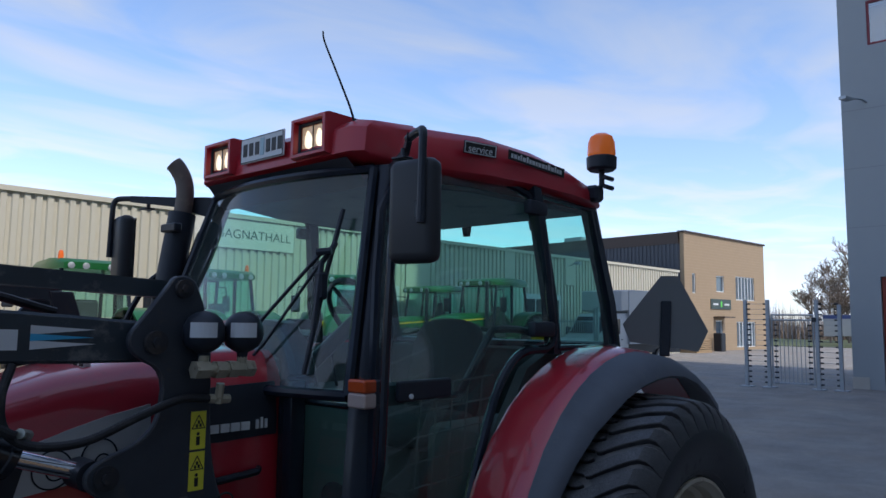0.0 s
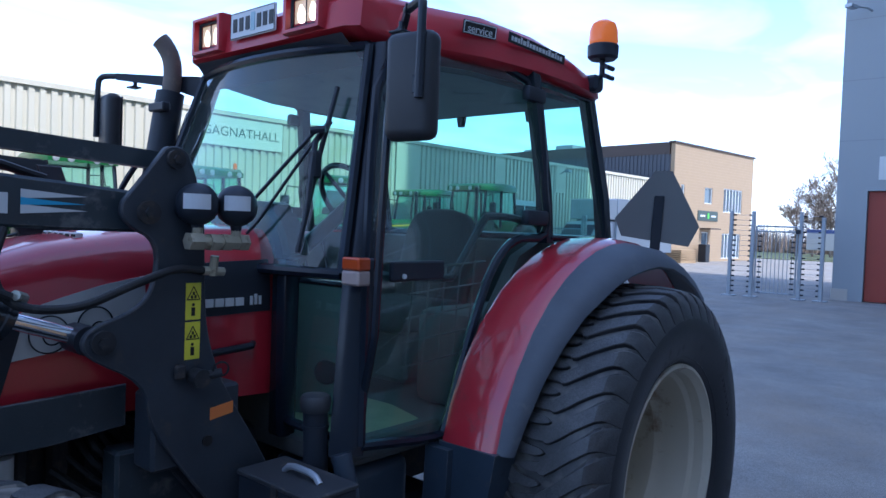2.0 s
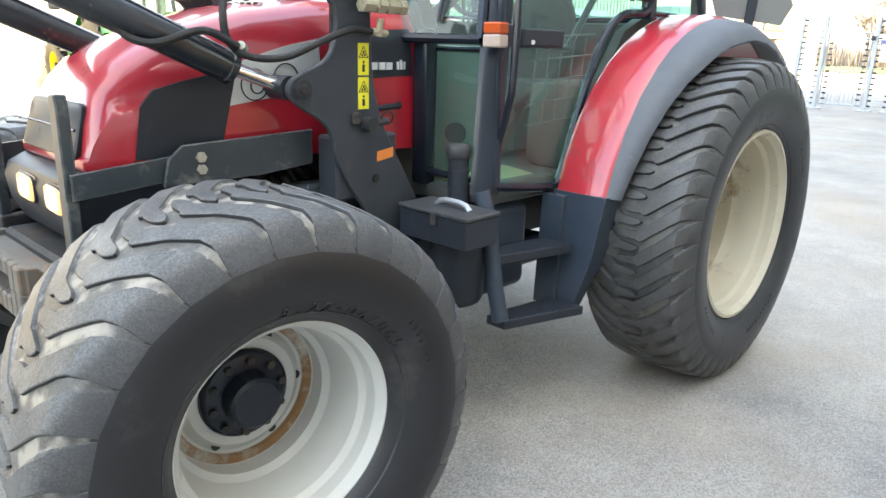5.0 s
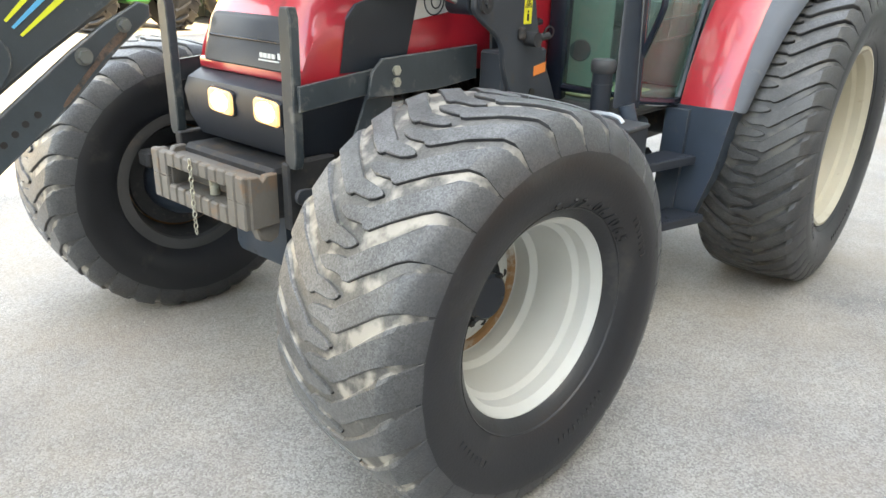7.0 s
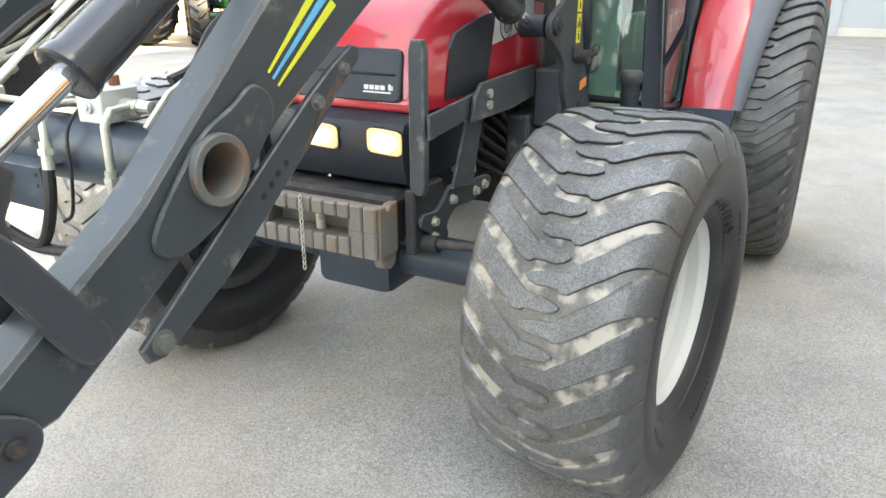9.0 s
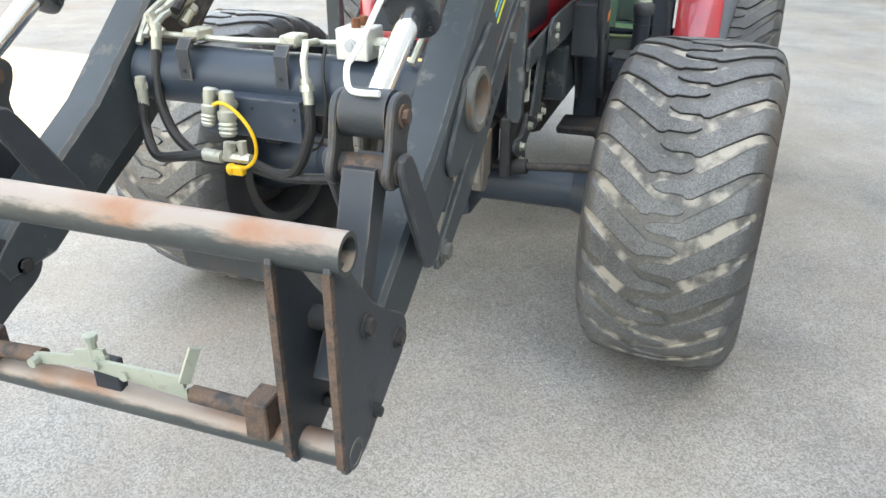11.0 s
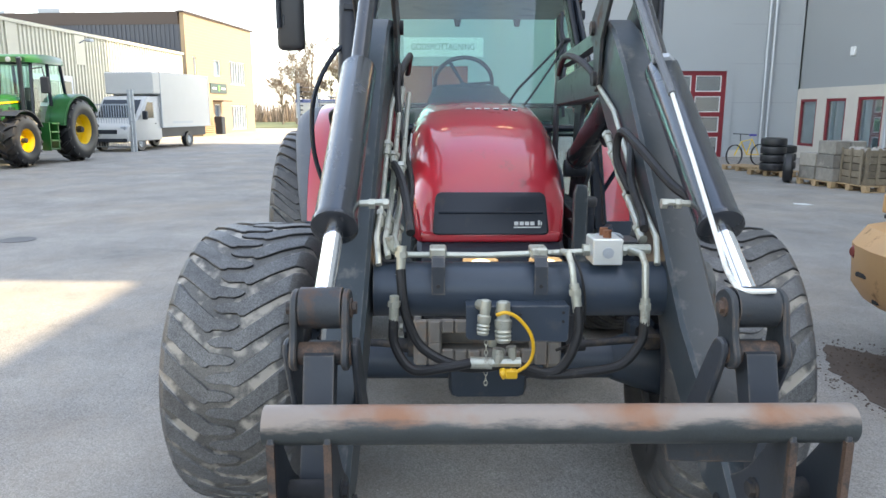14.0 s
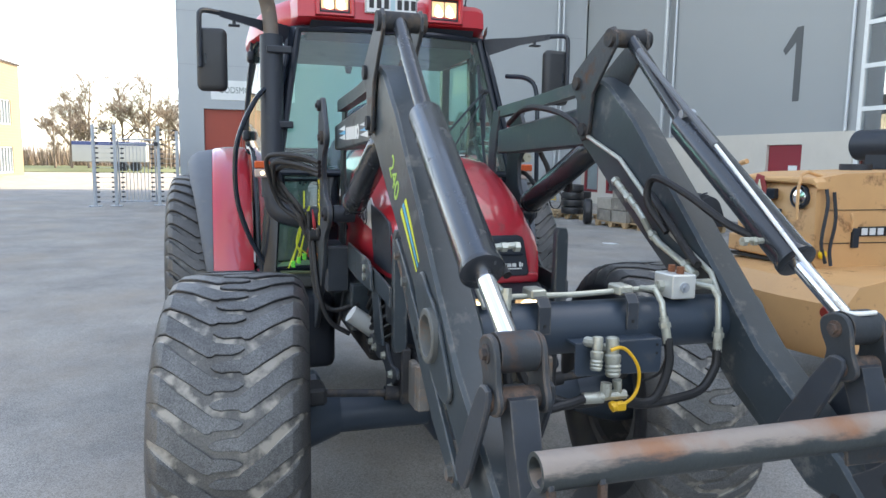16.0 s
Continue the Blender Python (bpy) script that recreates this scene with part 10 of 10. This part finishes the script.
tube(bm, [(-3.93, -0.10, 1.340), (-3.99, -0.105, 1.345), (-4.015, -0.11, 1.315), (-4.02, -0.115, 1.27)], 0.0085, n=10)
tube(bm, [(-3.94, -0.275, 1.345), (-3.99, -0.29, 1.345), (-4.01, -0.295, 1.32), (-4.015, -0.298, 1.23)], 0.0088, n=10)
cyl(bm, (-3.925, -0.24, 1.345), (-3.925, -0.33, 1.345), 0.013, n=10)
for y in (-0.165, -0.255, -0.285):
    cyl(bm, (-3.925, y - 0.011, 1.343), (-3.925, y + 0.011, 1.343), 0.0165, n=6)
part("hydraulic_pipe", bm, ZINC, loader, "zinc-plated hydraulic pipes on the cross tube")
bm = B()
box(bm, (-3.975, -0.247, 1.312), (-3.885, -0.170, 1.380), 0.003)
vb = part("valve_block", bm, material("aluminium_block", (0.62, 0.63, 0.60), 0.35, metal=0.4, vary=0.06), loader, "square pale aluminium valve block")
bm = B()
cyl(bm, (-3.975, -0.208, 1.345), (-3.981, -0.208, 1.345), 0.014, n=16)
cyl(bm, (-3.981, -0.208, 1.345), (-3.984, -0.208, 1.345), 0.007, n=6)
part("plug", bm, GALV, vb)
bm = B()
for x in (-3.95, -3.91):
    cyl(bm, (x, -0.21, 1.38), (x, -0.21, 1.40), 0.011, n=8)
part("blanking_cap", bm, RUST, vb)
# ferrules and drooping hoses
bm = B()
for a, b in (((-4.02, -0.115, 1.275), (-4.03, -0.125, 1.205)), ((-4.015, -0.298, 1.235), (-4.015, -0.30, 1.165)), ((-4.02, 0.335, 1.245), (-4.02, 0.338, 1.175)), ((-3.955, 0.318, 1.36), (-3.965, 0.322, 1.285))):
    cyl(bm, a, b, 0.0125, n=12)
    c = Vector(a) * 0.8 + Vector(b) * 0.2
    cyl(bm, c, c + (Vector(b) - Vector(a)).normalized() * 0.014, 0.0165, n=6)
cyl(bm, (-4.065, 0.145, 1.085), (-4.07, 0.092, 1.085), 0.015, n=12)
part("ferrule", bm, ZINC, loader)
bm = B()
tube(bm, [(-4.02, 0.338, 1.185), (-4.03, 0.335, 1.12), (-4.06, 0.29, 1.065), (-4.075, 0.21, 1.075), (-4.068, 0.145, 1.085)], 0.0125, n=10, smooth=8)
tube(bm, [(-3.965, 0.322, 1.30), (-3.995, 0.31, 1.2), (-4.01, 0.27, 1.11), (-4.04, 0.18, 1.068), (-4.055, 0.10, 1.07), (-4.05, 0.06, 1.08)], 0.013, n=10, smooth=8)
tube(bm, [(-4.03, -0.125, 1.22), (-4.04, -0.125, 1.15), (-4.045, -0.095, 1.075), (-4.045, -0.05, 1.05), (-4.05, 0.04, 1.075)], 0.0125, n=10, smooth=8)
tube(bm, [(-4.015, -0.30, 1.175), (-4.02, -0.29, 1.12), (-4.03, -0.24, 1.065), (-4.04, -0.15, 1.05), (-4.045, -0.05, 1.045), (-4.045, 0.03, 1.06)], 0.0125, n=10, smooth=8)
tube(bm, [(-3.935, -0.125, 1.335), (-3.985, -0.14, 1.29), (-4.0, -0.15, 1.20), (-4.0, -0.13, 1.12), (-3.99, -0.08, 1.09)], 0.004, n=6, smooth=6)
part("coupler_hose", bm, HOSE, loader, "drooping black hydraulic hoses")
# coupler plate
bm = B()
prism(bm, [(-0.103, 1.222), (0.156, 1.222), (0.156, 1.142), (0.148, 1.134), (-0.095, 1.128), (-0.103, 1.136)], "x", -4.036, -4.030, 0.001)
box(bm, (-4.03, -0.10, 1.216), (-3.96, 0.155, 1.222))
cp = part("coupler_plate", bm, NAVY, loader, "bent steel coupler plate")
bm = B()
for y, z in ((-0.088, 1.205), (-0.088, 1.182), (0.02, 1.20)):
    cyl(bm, (-4.036, y, z), (-4.0375, y, z), 0.004, n=10)
part("bolt_hole", bm, INK, cp)
bm = B()
for y, z0 in ((0.117, 1.160), (0.066, 1.140)):
    c = Vector((-4.075, y, z0))
    up = Vector((0.12, -0.10 if y > 0.1 else 0.0, 1)).normalized()
    f = 0.78 if y > 0.1 else 1.0
    lathe(bm, c, up, [(a * (0.85 if y > 0.1 else 1.0), r * f) for a, r in ((0.0, 0.0), (0.0, 0.016), (0.008, 0.021), (0.012, 0.018), (0.018, 0.022), (0.022, 0.018), (0.028, 0.022), (0.033, 0.018), (0.040, 0.021), (0.056, 0.022), (0.060, 0.016), (0.078, 0.0175), (0.10, 0.0175), (0.104, 0.011), (0.104, 0.0))], n=18)
    cyl(bm, c + up * 0.07, Vector((-4.03, y + 0.005, z0 + 0.065)), 0.014, n=10)
tube(bm, [(-4.06, 0.075, 1.12), (-4.062, 0.078, 1.085)], 0.015, n=10)
tube(bm, [(-4.06, 0.045, 1.125), (-4.06, 0.04, 1.09), (-4.062, 0.08, 1.085)], 0.013, n=10)
cyl(bm, (-4.062, 0.10, 1.085), (-4.062, 0.02, 1.085), 0.013, n=8)
part("coupling", bm, ZINC, cp, "weathered quick couplings")
bm = B()
tube(bm, [(-4.09, 0.085, 1.215), (-4.095, 0.06, 1.222), (-4.09, 0.03, 1.205), (-4.085, 0.0, 1.165), (-4.08, -0.008, 1.12), (-4.08, 0.005, 1.085), (-4.08, 0.035, 1.065), (-4.08, 0.06, 1.06)], 0.0045, n=8, smooth=6)
lathe(bm, (-4.08, 0.055, 1.065), (0, 0.9, -0.3), [(-0.015, 0.006), (0.0, 0.008), (0.005, 0.014), (0.016, 0.014), (0.02, 0.0)], n=12)
box(bm, (-4.09, 0.03, 1.05), (-4.07, 0.06, 1.072), 0.003)
part("dust_cap", bm, YCORD, cp, "yellow dust cap on its cord")
# pipes and hoses up the inner side of the arms
SKEW[0] = 0.024
for s in (-1, 1):
    bm = B()
    for k in range(3 if s > 0 else 1):
        y = s * (AY - 0.062 - 0.024 * k)
        tube(bm, [(-3.06 - 0.03 * k, y, 1.80 - 0.02 * k), (-3.35, y, 1.70 - 0.03 * k), (-3.70, y, 1.46 - 0.02 * k), (-3.90, y, 1.37), (-3.955, y - s * 0.01, 1.31 + 0.02 * k)], 0.0085, n=8)
    if s < 0:
        y = s * (AY - 0.085)
        tube(bm, [(-3.40, y, 1.60), (-3.52, y, 1.53), (-3.56, y, 1.50), (-3.57, s * (AY - 0.065), 1.46), (-3.62, s * (AY - 0.065), 1.43), (-3.86, s * (AY - 0.085), 1.36)], 0.011, n=8)
    part("arm_pipe", bm, ZINC, loader)
    bm = B()
    spots = [(s * (AY - 0.062 - 0.024 * k), x, z) for k in range(3) for x, z in ((-3.50 - 0.05 * k, 1.60 - 0.03 * k), (-3.78, 1.42 - 0.02 * k))] if s > 0 else [(s * (AY - 0.085), -3.36, 1.625), (s * (AY - 0.085), -3.45, 1.572), (s * (AY - 0.065), -3.585, 1.452), (s * (AY - 0.085), -3.80, 1.385)]
    for y, x, z in spots:
        d = Vector((-0.8, 0, -0.6)) if s > 0 else Vector((-0.86, 0, -0.5))
        cyl(bm, Vector((x, y, z)), Vector((x, y, z)) + d * 0.062, 0.0125, n=10)
        cyl(bm, Vector((x, y, z)), Vector((x, y, z)) + d * 0.018, 0.0165, n=6)
    part("pipe_union", bm, ZINC, loader)
    bm = B()
    y = s * (AY - 0.075)
    tube(bm, [(-2.30, y, 1.87), (-2.55, y - s * 0.02, 1.93), (-2.85, y - s * 0.02, 1.90), (-3.02, y, 1.84), (-3.06, y, 1.80)], 0.013, n=8, smooth=6)
    if s > 0:
        tube(bm, [(-3.26, 0.40, 1.82), (-3.34, 0.405, 1.72), (-3.45, 0.385, 1.59), (-3.66, 0.325, 1.52), (-3.80, 0.295, 1.45), (-3.905, 0.28, 1.385)], 0.0125, n=8, smooth=7)
        tube(bm, [(-3.10, 0.36, 1.86), (-3.24, 0.355, 1.74), (-3.40, 0.33, 1.60), (-3.48, 0.30, 1.47), (-3.60, 0.30, 1.40)], 0.0115, n=8, smooth=7)
    else:
        tube(bm, [(-3.20, -0.40, 1.86), (-3.30, -0.405, 1.79), (-3.46, -0.40, 1.63), (-3.71, -0.345, 1.505), (-3.81, -0.355, 1.416), (-3.87, -0.345, 1.39)], 0.0125, n=8, smooth=7)
        tube(bm, [(-3.70, y - s * 0.01, 1.47), (-3.62, y - s * 0.035, 1.56), (-3.64, y - s * 0.03, 1.64), (-3.78, y - s * 0.01, 1.60), (-3.93, y + s * 0.03, 1.52), (-4.02, y + s * 0.055, 1.49)], 0.0125, n=8, smooth=7)
    part("arm_hose", bm, HOSE, loader, "black hose looping along the arm")
    bm = B()
    a = Vector((-4.08, s * (AY - 0.035), 1.485))
    cyl(bm, a, a + Vector((0.0, -s * 0.07, 0.004)), 0.008, n=8)
    cyl(bm, a + Vector((0, -s * 0.028, 0.0)), a + Vector((0, -s * 0.042, 0.0)), 0.0125, n=6)
    cyl(bm, a + Vector((0, -s * 0.062, 0.0)), a + Vector((0, -s * 0.075, 0.0)), 0.0125, n=6)
    part("port_union", bm, ZINC, loader)
# level indicator rod on the left cylinder
bm = B()
y = -(AY + 0.008)
n_ = Vector((-0.57, 0, 0.80)) * 0.062
u = Vector((-0.81, 0, -0.58))
p0 = Vector((-3.36, y + 0.03, 2.055)) + n_ * 0.55
p1 = Vector((-3.80, y + 0.03, 1.70)) + n_ * 0.9
tube(bm, [p0, p1], 0.011, n=10)
ind = part("indicator_tube", bm, material("grey_tube", (0.12, 0.13, 0.14), 0.5, metal=0.2), loader)
bm = B()
p2 = Vector((-4.275, y + 0.045, 1.367)) + n_ * 0.6
tube(bm, [p1, p1 + (p2 - p1) * 0.5, p2 + Vector((0.02, 0, 0.013)), p2 + Vector((-0.03, 0.004, -0.018)), Vector((-4.354, y + 0.035, 1.348)), Vector((-4.372, y + 0.01, 1.346)), Vector((-4.376, y - 0.03, 1.348))], 0.0056, n=10, smooth=4)
part("indicator_rod", bm, WHITEP, ind, "white bent level indicator rod")
bm = B()
tube(bm, [Vector((-3.63, y - 0.03, 1.80)) + n_ * 0.5, Vector((-3.63, y, 1.80)) + n_, Vector((-3.63, y + 0.04, 1.80)) + n_ * 0.9], 0.014, n=8)
part("indicator_clip", bm, GALV, ind)

# tool carrier
SKEW[0] = 0.0
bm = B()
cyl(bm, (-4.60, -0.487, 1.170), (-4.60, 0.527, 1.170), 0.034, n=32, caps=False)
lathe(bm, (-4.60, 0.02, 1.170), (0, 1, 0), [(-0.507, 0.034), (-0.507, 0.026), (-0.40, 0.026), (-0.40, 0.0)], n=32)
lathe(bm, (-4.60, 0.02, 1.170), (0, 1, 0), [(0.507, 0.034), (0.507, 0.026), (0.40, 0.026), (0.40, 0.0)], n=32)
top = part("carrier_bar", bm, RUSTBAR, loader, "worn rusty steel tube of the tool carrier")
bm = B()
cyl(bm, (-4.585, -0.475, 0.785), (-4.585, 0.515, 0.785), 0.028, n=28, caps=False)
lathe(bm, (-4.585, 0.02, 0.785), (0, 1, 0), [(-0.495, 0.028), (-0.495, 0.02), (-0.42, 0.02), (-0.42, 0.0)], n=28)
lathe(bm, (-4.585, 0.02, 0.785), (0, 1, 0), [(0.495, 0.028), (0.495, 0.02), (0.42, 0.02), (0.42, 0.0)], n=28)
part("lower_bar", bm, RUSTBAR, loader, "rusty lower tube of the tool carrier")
side = rounded([(-4.634, 1.155), (-4.60, 1.16), (-4.555, 1.11), (-4.49, 1.03), (-4.42, 0.975), (-4.36, 0.935), (-4.342, 0.895), (-4.365, 0.855), (-4.43, 0.822), (-4.49, 0.79), (-4.55, 0.762), (-4.61, 0.762), (-4.628, 0.80), (-4.632, 0.98)], 3)
for y in (-0.373, -0.468, 0.416, 0.512):
    bm = B()
    prism(bm, side, "y", y - 0.006, y + 0.006, 0.002)
    sp_ = part("carrier_plate", bm, LOADER2, loader, "dark steel carrier side plate")
    bm = B()
    loft(bm, [[Vector((x - 0.003, y - 0.0065, z)), Vector((x - 0.003, y + 0.0065, z)), Vector((x + 0.008, y + 0.0065, z)), Vector((x + 0.008, y - 0.0065, z))] for x, z in ((-4.630, 0.787), (-4.633, 0.95), (-4.634, 1.15))])
    part("rusty_edge", bm, RUSTD, sp_)
for s in (-1, 1):
    yc = 0.022 + s * 0.442
    bm = B()
    for x, z, r in ((-4.525, 1.003, 0.021), (-4.392, 0.900, 0.021), (-4.50, 0.812, 0.013)):
        cyl(bm, (x, yc - 0.058, z), (x, yc + 0.058, z), r, n=18)
        for k in (-1, 1):
            bolt(bm, (x, yc + k * 0.057, z), (0, k, 0), r * 0.75, 0.010)
    part("carrier_pin", bm, DIRTY, loader, "dirty carrier pin")
bm = B()
prism(bm, [(-0.345, 1.135), (-0.17, 1.135), (-0.18, 1.085), (-0.335, 1.082)], "x", -4.575, -4.565, 0.002)
part("stop_plate", bm, WORN, loader)
# latch of the carrier
bm = B()
for y in (-0.31, 0.305):
    box(bm, (-4.625, y - 0.022, 0.80), (-4.565, y + 0.022, 0.875), 0.003)
part("latch_block", bm, RUSTD, loader, "rusty brown latch block")
bm = B()
cyl(bm, (-4.60, -0.30, 0.842), (-4.60, -0.17, 0.845), 0.016, n=14)
cyl(bm, (-4.60, 0.30, 0.842), (-4.60, 0.16, 0.850), 0.016, n=14)
part("latch_bolt", bm, RUSTD, loader, "rusty brown latch bolt")
bm = B()
m = Matrix.Identity(4)


def flat(p, q, w=0.011, t=0.004):
    p, q = Vector(p), Vector(q)
    d = (q - p).normalized()
    e = Vector((0, 0, 1)).cross(d).normalized()
    z = d.cross(e)
    loft(bm, [[r + e * t + z * w, r - e * t + z * w, r - e * t - z * w, r + e * t - z * w] for r in (p, q)])


flat((-4.61, 0.165, 0.853), (-4.615, -0.01, 0.885))
flat((-4.605, 0.045, 0.865), (-4.605, -0.165, 0.848))
flat((-4.62, 0.01, 0.878), (-4.622, -0.175, 0.885))
flat((-4.622, -0.175, 0.885), (-4.60, -0.19, 0.945), 0.010)
for y, z in ((0.01, 0.882), (-0.05, 0.872), (0.16, 0.852)):
    cyl(bm, (-4.63, y, z), (-4.60, y, z), 0.010, n=8)
flat((-4.615, 0.06, 0.885), (-4.612, -0.005, 0.897), 0.012)
cyl(bm, (-4.61, 0.025, 0.885), (-4.61, 0.025, 0.925), 0.009, n=10)
cyl(bm, (-4.61, 0.025, 0.920), (-4.61, 0.025, 0.932), 0.013, n=10)
part("latch_lever", bm, MINT, loader, "pale green zinc latch lever")
bm = B()
box(bm, (-4.60, -0.01, 0.80), (-4.58, 0.05, 0.875), 0.003)
part("latch_mount", bm, BLACK, loader)
